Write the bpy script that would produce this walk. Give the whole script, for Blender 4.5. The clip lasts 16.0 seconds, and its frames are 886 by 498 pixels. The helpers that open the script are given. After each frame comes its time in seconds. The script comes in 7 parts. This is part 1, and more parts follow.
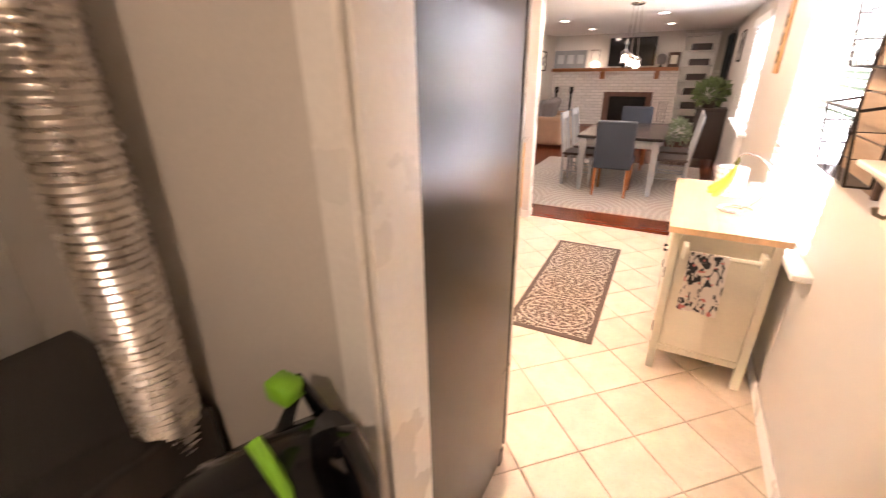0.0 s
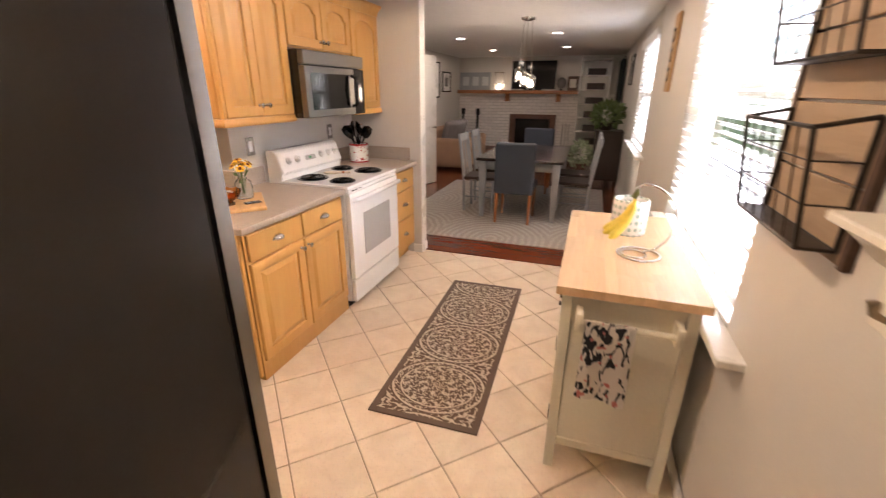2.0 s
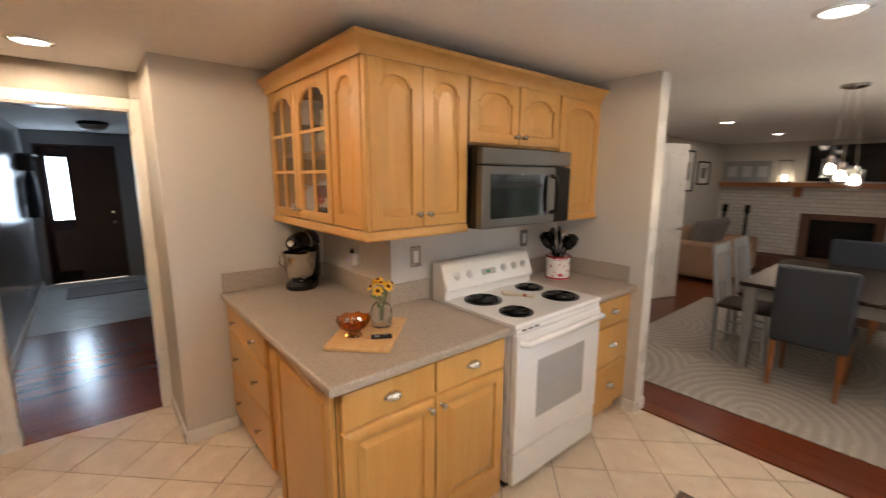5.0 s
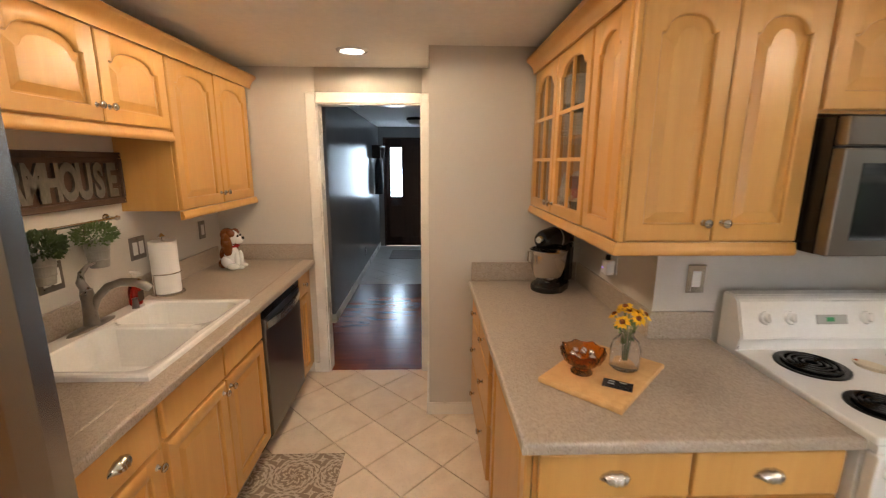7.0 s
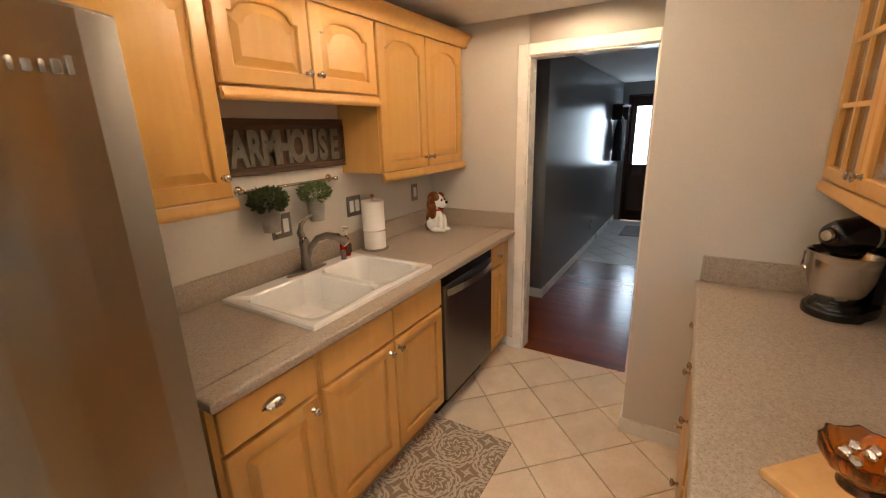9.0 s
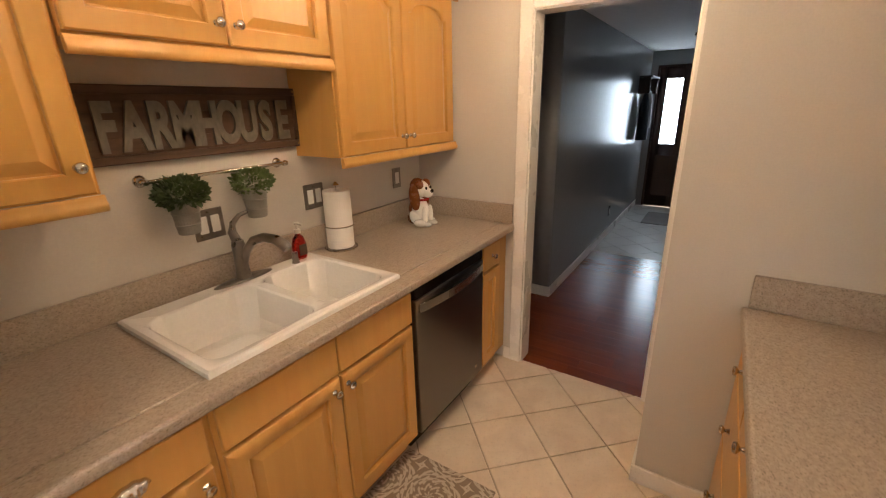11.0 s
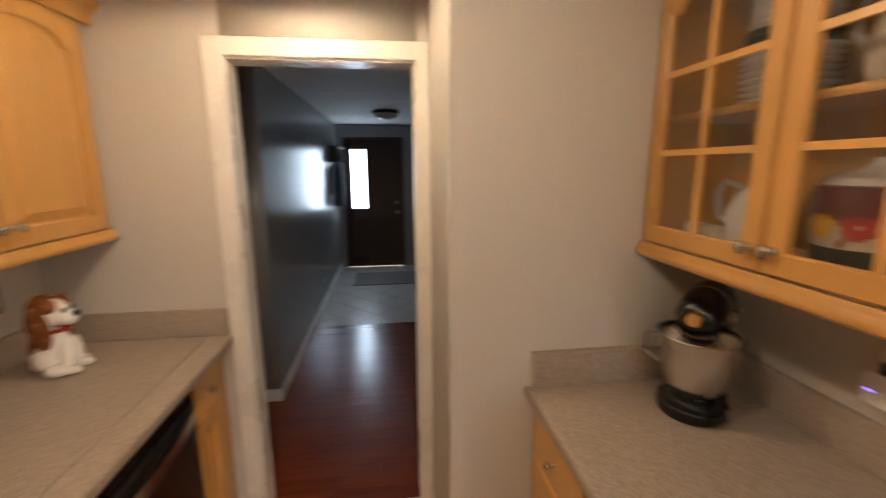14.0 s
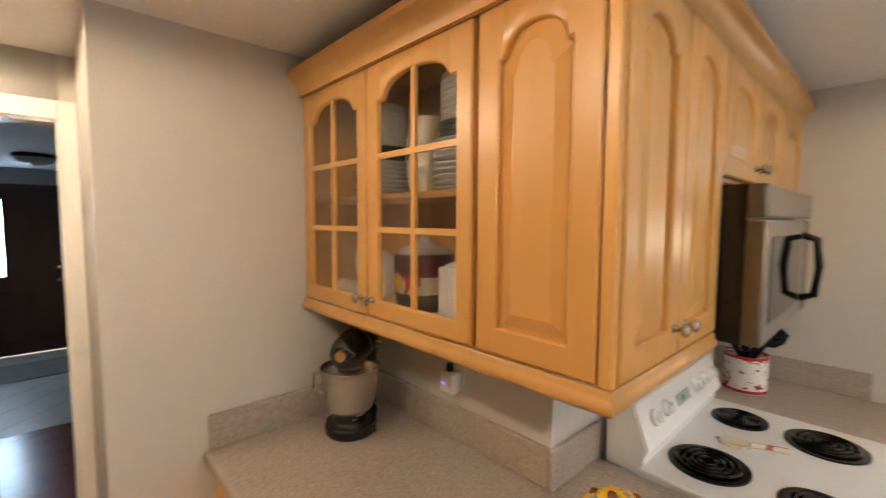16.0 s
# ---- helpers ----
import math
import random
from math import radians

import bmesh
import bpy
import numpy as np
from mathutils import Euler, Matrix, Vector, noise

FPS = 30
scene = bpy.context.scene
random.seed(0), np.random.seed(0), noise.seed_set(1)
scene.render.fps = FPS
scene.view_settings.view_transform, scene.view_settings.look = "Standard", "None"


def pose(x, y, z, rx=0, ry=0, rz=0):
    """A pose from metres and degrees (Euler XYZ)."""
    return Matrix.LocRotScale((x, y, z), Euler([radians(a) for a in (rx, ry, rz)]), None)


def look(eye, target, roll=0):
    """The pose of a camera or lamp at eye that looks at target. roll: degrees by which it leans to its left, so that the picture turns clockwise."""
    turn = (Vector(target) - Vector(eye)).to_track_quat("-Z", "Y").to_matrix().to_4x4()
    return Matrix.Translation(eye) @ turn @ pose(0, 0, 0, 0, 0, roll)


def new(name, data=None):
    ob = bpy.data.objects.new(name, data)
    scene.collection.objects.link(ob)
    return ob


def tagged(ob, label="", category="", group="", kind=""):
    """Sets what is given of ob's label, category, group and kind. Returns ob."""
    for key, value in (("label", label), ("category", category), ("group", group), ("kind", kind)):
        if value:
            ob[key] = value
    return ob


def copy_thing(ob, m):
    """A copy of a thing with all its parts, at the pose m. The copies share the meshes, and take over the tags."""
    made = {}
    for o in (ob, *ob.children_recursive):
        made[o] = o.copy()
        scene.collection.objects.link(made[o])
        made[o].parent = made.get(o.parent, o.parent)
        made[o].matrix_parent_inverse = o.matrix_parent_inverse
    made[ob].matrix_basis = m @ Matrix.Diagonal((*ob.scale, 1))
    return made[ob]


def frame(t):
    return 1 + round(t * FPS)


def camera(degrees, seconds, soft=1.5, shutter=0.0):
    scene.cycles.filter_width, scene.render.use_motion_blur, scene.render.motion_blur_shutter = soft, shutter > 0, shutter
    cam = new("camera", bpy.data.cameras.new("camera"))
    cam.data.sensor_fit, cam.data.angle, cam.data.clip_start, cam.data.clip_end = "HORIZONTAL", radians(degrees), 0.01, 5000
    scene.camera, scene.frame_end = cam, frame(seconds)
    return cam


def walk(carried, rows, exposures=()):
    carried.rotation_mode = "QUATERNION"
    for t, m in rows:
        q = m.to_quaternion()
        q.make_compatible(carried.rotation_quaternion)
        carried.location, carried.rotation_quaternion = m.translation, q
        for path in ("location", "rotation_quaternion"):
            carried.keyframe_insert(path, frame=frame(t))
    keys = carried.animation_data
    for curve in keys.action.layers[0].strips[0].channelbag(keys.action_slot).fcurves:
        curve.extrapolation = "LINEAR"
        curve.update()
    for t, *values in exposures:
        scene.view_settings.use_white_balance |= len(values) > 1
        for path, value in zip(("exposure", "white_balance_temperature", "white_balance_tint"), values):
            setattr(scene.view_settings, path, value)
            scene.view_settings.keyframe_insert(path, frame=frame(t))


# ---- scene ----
cam = camera(93.1, 16.0, soft=1.15, shutter=0.5)
PATH = [
    (0, (0.264, 0.176, 1.623), (-0.632, 1.777, 0.826), -1.0),
    (0.5, (0.278, 0.36, 1.561), (-0.369, 2.073, 0.756), 0.4),
    (0.8, (0.298, 0.487, 1.523), (-0.238, 2.242, 0.728), 0.6),
    (1, (0.29, 0.585, 1.522), (-0.179, 2.369, 0.749), 0.6),
    (1.5, (0.293, 0.778, 1.517), (-0.109, 2.581, 0.752), -0.6),
    (2, (0.347, 1.011, 1.535), (-0.255, 2.782, 0.826), 0.3),
    (2.5, (0.345, 1.203, 1.546), (-0.418, 2.904, 0.822), -0.3),
    (3, (0.284, 1.378, 1.598), (-0.517, 3.118, 1.024), -0.8),
    (3.2, (0.262, 1.426, 1.618), (-0.54, 3.182, 1.097), -0.6),
    (5.3, (0.038, 2.005, 1.624), (-1.607, 3.098, 1.307), -0.0),
    (5.5, (0.002, 2.041, 1.63), (-1.725, 2.997, 1.307), -0.5),
    (6, (-0.047, 2.16, 1.646), (-1.942, 2.718, 1.334), 0.7),
    (6.5, (-0.091, 2.218, 1.646), (-2.037, 2.488, 1.271), 0.8),
    (7, (-0.206, 2.25, 1.633), (-2.163, 2.312, 1.225), 0.3),
    (7.5, (-0.344, 2.29, 1.632), (-2.304, 2.225, 1.241), -0.4),
    (8, (-0.437, 2.349, 1.639), (-2.346, 1.91, 1.235), 1.0),
    (8.5, (-0.508, 2.424, 1.627), (-2.264, 1.581, 1.171), 0.2),
    (9, (-0.57, 2.428, 1.599), (-2.22, 1.438, 1.053), -1.5),
    (9.2, (-0.609, 2.402, 1.594), (-2.256, 1.43, 1.007), -1.5),
    (11.3, (-1.136, 2.33, 1.576), (-2.711, 1.283, 0.926), -1.3),
    (11.5, (-1.175, 2.292, 1.573), (-2.804, 1.329, 0.927), -0.6),
    (12, (-1.271, 2.189, 1.577), (-3.013, 1.401, 0.989), -1.1),
    (12.5, (-1.356, 2.143, 1.567), (-3.079, 1.354, 0.926), -0.5),
    (13, (-1.464, 2.141, 1.602), (-3.219, 1.311, 1.119), 0.1),
    (13.5, (-1.515, 2.111, 1.625), (-3.403, 1.582, 1.228), 1.8),
    (14, (-1.497, 2.071, 1.61), (-3.444, 2.319, 1.226), -0.3),
    (14.5, (-1.411, 2.099, 1.622), (-3.217, 2.87, 1.243), 1.9),
    (15, (-1.308, 2.164, 1.641), (-3.04, 3.106, 1.304), 2.1),
    (15.5, (-1.227, 2.168, 1.662), (-2.891, 3.248, 1.413), 1.5),
    (16, (-1.2, 2.161, 1.676), (-2.663, 3.519, 1.535), 0.3),
]
EXPOSURES = [(0.0, 2.85, 6500, 26), (0.5, 2.3, 6400, 25), (1.0, 2.15, 6450, 24), (1.5, 1.92, 6450, 23), (2.0, 1.72, 6500, 21), (2.5, 1.48, 6550, 19), (3.0, 1.28, 6550, 17),
             (5.5, 1.18, 6500, 13), (7.0, 1.14, 6500, 11), (9.0, 1.12, 6850, 13), (11.5, 1.05, 7000, 15), (12.5, 1.02, 6950, 14), (14.0, 0.95, 6650, 13), (14.5, 0.92, 6550, 13), (15.0, 1.04, 6450, 12), (16.0, 1.32, 6100, 9)]
walk(cam, [(t, look(eye, target, roll)) for t, eye, target, roll in PATH], EXPOSURES)

# ---- world and light ----
world = bpy.data.worlds.new("world")
scene.world = world
world.use_nodes = True
wn = world.node_tree.nodes
sky = wn.new("ShaderNodeTexSky")
sky.sky_type = 'NISHITA'
sky.sun_disc = False
sky.sun_elevation = radians(52)
sky.sun_rotation = radians(250)
wn["Background"].inputs["Strength"].default_value = 0.15
world.node_tree.links.new(sky.outputs["Color"], wn["Background"].inputs["Color"])

sun = new("sun", bpy.data.lights.new("sun", 'SUN'))
sun.data.energy, sun.data.angle, sun.data.color = 3.0, radians(0.5), (1.0, 0.95, 0.88)
sun.matrix_basis = look((-12, -4, 20), (0, 0, 0))


def area_lamp(name, eye, target, w, h, power, colour):
    ob = new(name, bpy.data.lights.new(name, 'AREA'))
    ob.data.shape, ob.data.size, ob.data.size_y = 'RECTANGLE', w, h
    ob.data.energy, ob.data.color = power, colour
    ob.matrix_basis = look(eye, target)
    return ob


def can_lamp(x, y, z, power, colour=(1.0, 0.76, 0.50)):
    ob = new("can_lamp", bpy.data.lights.new("can_lamp", 'SPOT'))
    ob.data.energy, ob.data.color = power, colour
    ob.data.spot_size, ob.data.spot_blend, ob.data.shadow_soft_size = radians(178), 0.12, 0.06
    ob.matrix_basis = look((x, y, z), (x, y, 0))
    return ob


CEIL = 2.262
# last two are added, unseen lamps: fill for the near floor and the laundry
KITCHEN_CANS = [(-2.83, 1.80), (-1.95, 1.795), (-0.27, 4.24), (-0.35, 1.95), (0.1, -0.55)]
LIVING_CANS = [(-1.68, 7.74), (-1.64, 9.8), (-0.24, 7.42), (-0.24, 9.44)]
for x, y in KITCHEN_CANS:
    can_lamp(x, y, CEIL - 0.02, {-0.27: 14, -0.35: 22, 0.1: 5, -2.83: 12}.get(x, 15))
for x, y in LIVING_CANS:
    can_lamp(x, y, CEIL - 0.02, 4.5, (1.0, 0.84, 0.66))
# sky light that falls in at the windows
area_lamp("window_light", (2.6, 3.2, 3.4), (0.85, 3.2, 1.3), 3.0, 1.8, 390, (0.90, 0.95, 1.0))
area_lamp("window_light", (2.3, 6.45, 3.1), (0.85, 6.45, 1.4), 1.8, 1.4, 28, (0.92, 0.95, 1.0))

# ---- materials ----
def nodes_of(name):
    m = bpy.data.materials.new(name)
    m.use_nodes = True
    return m, m.node_tree.nodes, m.node_tree.links, m.node_tree.nodes["Principled BSDF"]


def mixed(n, l, fac, a, b):
    k = n.new("ShaderNodeMix")
    k.data_type = 'RGBA'
    l.new(fac, k.inputs[0])
    for i, v in ((6, a), (7, b)):
        if isinstance(v, tuple):
            k.inputs[i].default_value = (*v, 1)
        else:
            l.new(v, k.inputs[i])
    return k.outputs[2]


def noisy(n, l, scale, detail=3.0, stretch=(1, 1, 1), rough=0.55, distort=0.0, shift=None):
    co = n.new("ShaderNodeTexCoord")
    mp = n.new("ShaderNodeMapping")
    mp.inputs["Scale"].default_value = stretch
    l.new(co.outputs["Object"], mp.inputs[0])
    if shift is not None:
        l.new(shift, mp.inputs["Location"])
    t = n.new("ShaderNodeTexNoise")
    t.inputs["Scale"].default_value, t.inputs["Detail"].default_value = scale, detail
    t.inputs["Roughness"].default_value, t.inputs["Distortion"].default_value = rough, distort
    l.new(mp.outputs[0], t.inputs["Vector"])
    return t.outputs[0]


def ramped(n, l, fac, lo, hi):
    r = n.new("ShaderNodeMapRange")
    r.inputs[1].default_value, r.inputs[2].default_value = lo, hi
    l.new(fac, r.inputs[0])
    return r.outputs[0]


def bumped(n, l, b, height, strength, distance=0.002):
    k = n.new("ShaderNodeBump")
    k.inputs["Strength"].default_value, k.inputs["Distance"].default_value = strength, distance
    l.new(height, k.inputs["Height"])
    l.new(k.outputs[0], b.inputs["Normal"])


def plain(name, base, rough=0.5, metal=0.0, var=0.08, scale=5.0, fine=90.0, bump=0.15, dist=0.001, stretch=(1, 1, 1), rvar=0.08, coat=0.0):
    m, n, l, b = nodes_of(name)
    a = ramped(n, l, noisy(n, l, scale, 4.0, stretch), 0.3, 0.7)
    lo, hi = tuple(c * (1 - var) for c in base), tuple(min(1, c * (1 + var)) for c in base)
    col = mixed(n, l, a, lo, hi)
    f = noisy(n, l, fine, 2.0, stretch)
    col = mixed(n, l, ramped(n, l, f, 0.2, 1.4), col, tuple(c * 0.86 for c in base))
    l.new(col, b.inputs["Base Color"])
    r = n.new("ShaderNodeMapRange")
    r.inputs[3].default_value, r.inputs[4].default_value = max(0.02, rough - rvar), min(1, rough + rvar)
    l.new(a, r.inputs[0])
    l.new(r.outputs[0], b.inputs["Roughness"])
    b.inputs["Metallic"].default_value = metal
    b.inputs["Coat Weight"].default_value = coat
    if bump:
        bumped(n, l, b, f, bump, dist)
    return m


def wood(name, light, dark, rough=0.35, grain=(14, 14, 1.2), coat=0.2, scale=3.0):
    m, n, l, b = nodes_of(name)
    info = n.new("ShaderNodeObjectInfo")
    v = n.new("ShaderNodeCombineXYZ")
    k = n.new("ShaderNodeMath")
    k.operation = 'MULTIPLY'
    k.inputs[1].default_value = 37.0
    l.new(info.outputs["Random"], k.inputs[0])
    for i in range(3):
        l.new(k.outputs[0], v.inputs[i])
    g = noisy(n, l, scale, 5.0, grain, 0.6, 0.6, v.outputs[0])
    big = noisy(n, l, 2.2, 2.0, (1, 1, 0.4), 0.5, 0.0, v.outputs[0])
    col = mixed(n, l, ramped(n, l, g, 0.32, 0.72), light, dark)
    warm = tuple(c * f for c, f in zip(light, (1.06, 0.93, 0.78)))
    half = n.new("ShaderNodeMath")
    half.operation = 'MULTIPLY'
    half.inputs[1].default_value = 0.55
    l.new(ramped(n, l, big, 0.35, 0.7), half.inputs[0])
    col = mixed(n, l, half.outputs[0], col, warm)
    tone = n.new("ShaderNodeHueSaturation")
    r = n.new("ShaderNodeMapRange")
    r.inputs[3].default_value, r.inputs[4].default_value = 0.9, 1.08
    l.new(info.outputs["Random"], r.inputs[0])
    l.new(r.outputs[0], tone.inputs["Value"])
    l.new(col, tone.inputs["Color"])
    l.new(tone.outputs[0], b.inputs["Base Color"])
    b.inputs["Roughness"].default_value = rough
    b.inputs["Coat Weight"].default_value = coat
    b.inputs["Coat Roughness"].default_value = 0.25
    bumped(n, l, b, g, 0.08, 0.001)
    return m


def glassy(name, colour=(1, 1, 1), rough=0.0, ior=1.45):
    m, n, l, b = nodes_of(name)
    b.inputs["Base Color"].default_value = (*colour, 1)
    b.inputs["Roughness"].default_value = rough
    b.inputs["IOR"].default_value = ior
    b.inputs["Transmission Weight"].default_value = 1.0
    return m


def glowing(name, colour, strength):
    m, n, l, b = nodes_of(name)
    b.inputs["Base Color"].default_value = (*colour, 1)
    b.inputs["Emission Color"].default_value = (*colour, 1)
    b.inputs["Emission Strength"].default_value = strength
    return m


def laminate():
    m, n, l, b = nodes_of("grey_laminate")
    a = noisy(n, l, 110, 3.0)
    c = noisy(n, l, 260, 2.0)
    d = noisy(n, l, 2.5, 3.0)
    col = mixed(n, l, ramped(n, l, a, 0.35, 0.65), (0.335, 0.275, 0.22), (0.44, 0.37, 0.305))
    col = mixed(n, l, ramped(n, l, c, 0.56, 0.68), col, (0.16, 0.125, 0.095))
    dd = n.new("ShaderNodeMath")
    dd.operation = 'MULTIPLY'
    dd.inputs[1].default_value = 0.25
    l.new(ramped(n, l, d, 0.35, 0.7), dd.inputs[0])
    col = mixed(n, l, dd.outputs[0], col, (0.44, 0.36, 0.285))
    l.new(col, b.inputs["Base Color"])
    b.inputs["Roughness"].default_value = 0.38
    bumped(n, l, b, c, 0.06, 0.0005)
    return m


def tile_mat():
    m, n, l, b = nodes_of("cream_floor_tile")
    info = n.new("ShaderNodeObjectInfo")
    a = noisy(n, l, 7, 5.0, (1, 1, 1), 0.6, 0.5, info.outputs["Location"])
    f = noisy(n, l, 60, 3.0)
    col = mixed(n, l, ramped(n, l, a, 0.3, 0.72), (0.76, 0.645, 0.51), (0.65, 0.525, 0.40))
    col = mixed(n, l, ramped(n, l, f, 0.55, 1.0), col, (0.52, 0.42, 0.32))
    tone = n.new("ShaderNodeHueSaturation")
    r = n.new("ShaderNodeMapRange")
    r.inputs[3].default_value, r.inputs[4].default_value = 0.93, 1.05
    l.new(info.outputs["Random"], r.inputs[0])
    l.new(r.outputs[0], tone.inputs["Value"])
    l.new(col, tone.inputs["Color"])
    l.new(tone.outputs[0], b.inputs["Base Color"])
    b.inputs["Roughness"].default_value = 0.42
    bumped(n, l, b, a, 0.12, 0.002)
    return m


MAPLE = wood("honey_maple", (0.605, 0.337, 0.10), (0.545, 0.284, 0.075), grain=(7, 7, 0.7))
PINE = wood("pine_board", (0.66, 0.42, 0.19), (0.52, 0.29, 0.11), 0.5, (10, 10, 1.0), 0.0)
TABLEWOOD = wood("dark_polished_wood", (0.022, 0.012, 0.009), (0.013, 0.007, 0.006), 0.24, coat=0.0)
DARKWOOD = wood("dark_stained_wood", (0.03, 0.016, 0.011), (0.018, 0.009, 0.007), 0.55, coat=0.0)
TANPLANK = wood("tan_wood_plank", (0.36, 0.265, 0.18), (0.28, 0.20, 0.13), 0.6, (14, 1.2, 14), 0.0)
RUSTIC = wood("weathered_brown_wood", (0.09, 0.05, 0.031), (0.036, 0.02, 0.013), 0.7, (1.2, 14, 14), 0.0)
CHERRY = wood("red_brown_plank", (0.20, 0.045, 0.014), (0.12, 0.024, 0.008), 0.24, (1.0, 12, 12), 0.1)
OAKLEG = wood("orange_oak", (0.36, 0.14, 0.045), (0.25, 0.09, 0.03), 0.4)
WALL = plain("greige_wall_paint", (0.60, 0.565, 0.515), 0.42, var=0.02, scale=1.5, fine=160, bump=0.12)
HALLWALL = plain("grey_semigloss_wall_paint", (0.30, 0.305, 0.31), 0.24, var=0.02, scale=1.5, fine=25, bump=0.10, dist=0.002, rvar=0.03)
CEILING = plain("white_textured_ceiling", (0.84, 0.82, 0.79), 0.8, var=0.02, fine=28, bump=0.35, dist=0.004)
TRIM = plain("white_trim_paint", (0.80, 0.775, 0.73), 0.3, var=0.02, bump=0.03)
WHITE = plain("white_enamel", (0.82, 0.81, 0.79), 0.18, var=0.01, bump=0.0, coat=0.3)
CERAMIC = plain("white_ceramic", (0.83, 0.82, 0.80), 0.10, var=0.01, bump=0.0, coat=0.5)
BLIND = plain("white_faux_wood_slat", (0.84, 0.84, 0.83), 0.4, var=0.01, bump=0.02)
STEEL = plain("brushed_stainless", (0.34, 0.32, 0.29), 0.25, 1.0, var=0.02, scale=3, fine=300, bump=0.0, stretch=(1, 1, 0.05), rvar=0.02)
DARKSTEEL = plain("brushed_dark_stainless", (0.23, 0.21, 0.195), 0.30, 1.0, var=0.02, scale=3, fine=300, bump=0.0, rvar=0.02)
NICKEL = plain("satin_nickel", (0.60, 0.57, 0.53), 0.22, 1.0, var=0.04, bump=0.0)
PEWTER = plain("aged_pewter", (0.26, 0.24, 0.22), 0.33, 1.0, var=0.15, scale=30, bump=0.1)
CHROME = plain("chrome", (0.75, 0.74, 0.72), 0.08, 1.0, var=0.02, bump=0.0, rvar=0.03)
FRIDGESIDE = plain("dark_grey_fridge_side", (0.05, 0.045, 0.042), 0.22, 0.5, var=0.02, fine=220, bump=0.05, rvar=0.02)
BLACK = plain("black_plastic", (0.005, 0.005, 0.006), 0.16, var=0.1, bump=0.0, rvar=0.04)
BLACKGLASS = plain("black_glass", (0.004, 0.004, 0.005), 0.06, var=0.0, bump=0.0, rvar=0.02)
WIRE = plain("dark_bronze_wire", (0.05, 0.04, 0.032), 0.45, 0.8, var=0.2, bump=0.1)
GREYGLASS = plain("grey_oven_glass", (0.42, 0.41, 0.39), 0.12, var=0.03, bump=0.0, rvar=0.02)
for m in (STEEL, DARKSTEEL):
    tg = m.node_tree.nodes.new("ShaderNodeTangent")
    tg.direction_type, tg.axis = 'RADIAL', 'Z'
    bs = m.node_tree.nodes["Principled BSDF"]
    bs.inputs["Anisotropic"].default_value = 0.85
    bs.inputs["Anisotropic Rotation"].default_value = 0.25
    m.node_tree.links.new(tg.outputs[0], bs.inputs["Tangent"])
LAMINATE = laminate()
TILE = tile_mat()
GROUT = plain("tan_grout", (0.36, 0.285, 0.20), 0.85, var=0.15, fine=150, bump=0.3)
CREAM = plain("cream_cabinet_paint", (0.70, 0.65, 0.52), 0.4, var=0.02, bump=0.03)
GLASS = glassy("clear_glass")
# grey tint puts the shade inside the glass-door cabinet into the pane colour
CABINETGLASS = glassy("shade_tinted_cabinet_glass", (0.62, 0.60, 0.58))
CANGLOW = glowing("lit_lamp_lens", (1.0, 0.92, 0.80), 9.0)
DAYGLASS = glowing("frosted_daylit_glass", (0.64, 0.82, 1.0), 8.0)

# ---- tools ----
def bm_new():
    return bmesh.new()


def add_box(bm, x0, x1, y0, y1, z0, z1, bevel=0.0, seg=1):
    m = Matrix.LocRotScale(((x0 + x1) / 2, (y0 + y1) / 2, (z0 + z1) / 2), None, (abs(x1 - x0), abs(y1 - y0), abs(z1 - z0)))
    g = bmesh.ops.create_cube(bm, size=1, matrix=m)["verts"]
    if bevel:
        edges = list({e for v in g for e in v.link_edges})
        bmesh.ops.bevel(bm, geom=edges, offset=bevel, segments=seg, affect='EDGES', profile=0.5)
    return bm


def box(x0, x1, y0, y1, z0, z1, bevel=0.0, seg=1):
    return add_box(bm_new(), x0, x1, y0, y1, z0, z1, bevel, seg)


def add_lathe(bm, profile, at=(0, 0, 0), steps=24, turn=None, squash=(1, 1, 1)):
    """A turned shape from (radius, height) pairs."""
    rings = []
    t = turn or Matrix()
    for r, h in profile:
        rings.append([bm.verts.new(Vector(at) + t @ Vector((r * math.cos(a) * squash[0], r * math.sin(a) * squash[1], h * squash[2])))
                      for a in (2 * math.pi * i / steps for i in range(steps))])
    for p, q in zip(rings, rings[1:]):
        for i in range(steps):
            bm.faces.new((p[i], p[(i + 1) % steps], q[(i + 1) % steps], q[i]))
    return bm


def lathe(profile, at=(0, 0, 0), steps=24, turn=None, squash=(1, 1, 1)):
    return add_lathe(bm_new(), profile, at, steps, turn, squash)


def add_tube(bm, points, r, steps=8, closed=False):
    """A round bar along a line of points; r may be a list."""
    pts = [Vector(p) for p in points]
    n = len(pts)
    rings = []
    up = Vector((0.13, 0.31, 0.94)).normalized()
    for i, p in enumerate(pts):
        a = pts[i - 1] if (i or closed) else p
        b = pts[(i + 1) % n] if (i < n - 1 or closed) else p
        d = (b - a).normalized()
        s = d.cross(up)
        if s.length < 1e-3:
            s = d.cross(Vector((1, 0, 0)))
        s.normalize()
        u = s.cross(d)
        rr = r[i] if isinstance(r, (list, tuple)) else r
        rings.append([bm.verts.new(p + rr * (math.cos(2 * math.pi * k / steps) * s + math.sin(2 * math.pi * k / steps) * u)) for k in range(steps)])
    for i in range(n if closed else n - 1):
        p, q = rings[i], rings[(i + 1) % n]
        for k in range(steps):
            bm.faces.new((p[k], p[(k + 1) % steps], q[(k + 1) % steps], q[k]))
    if not closed:
        bm.faces.new(rings[0][::-1])
        bm.faces.new(rings[-1])
    return bm


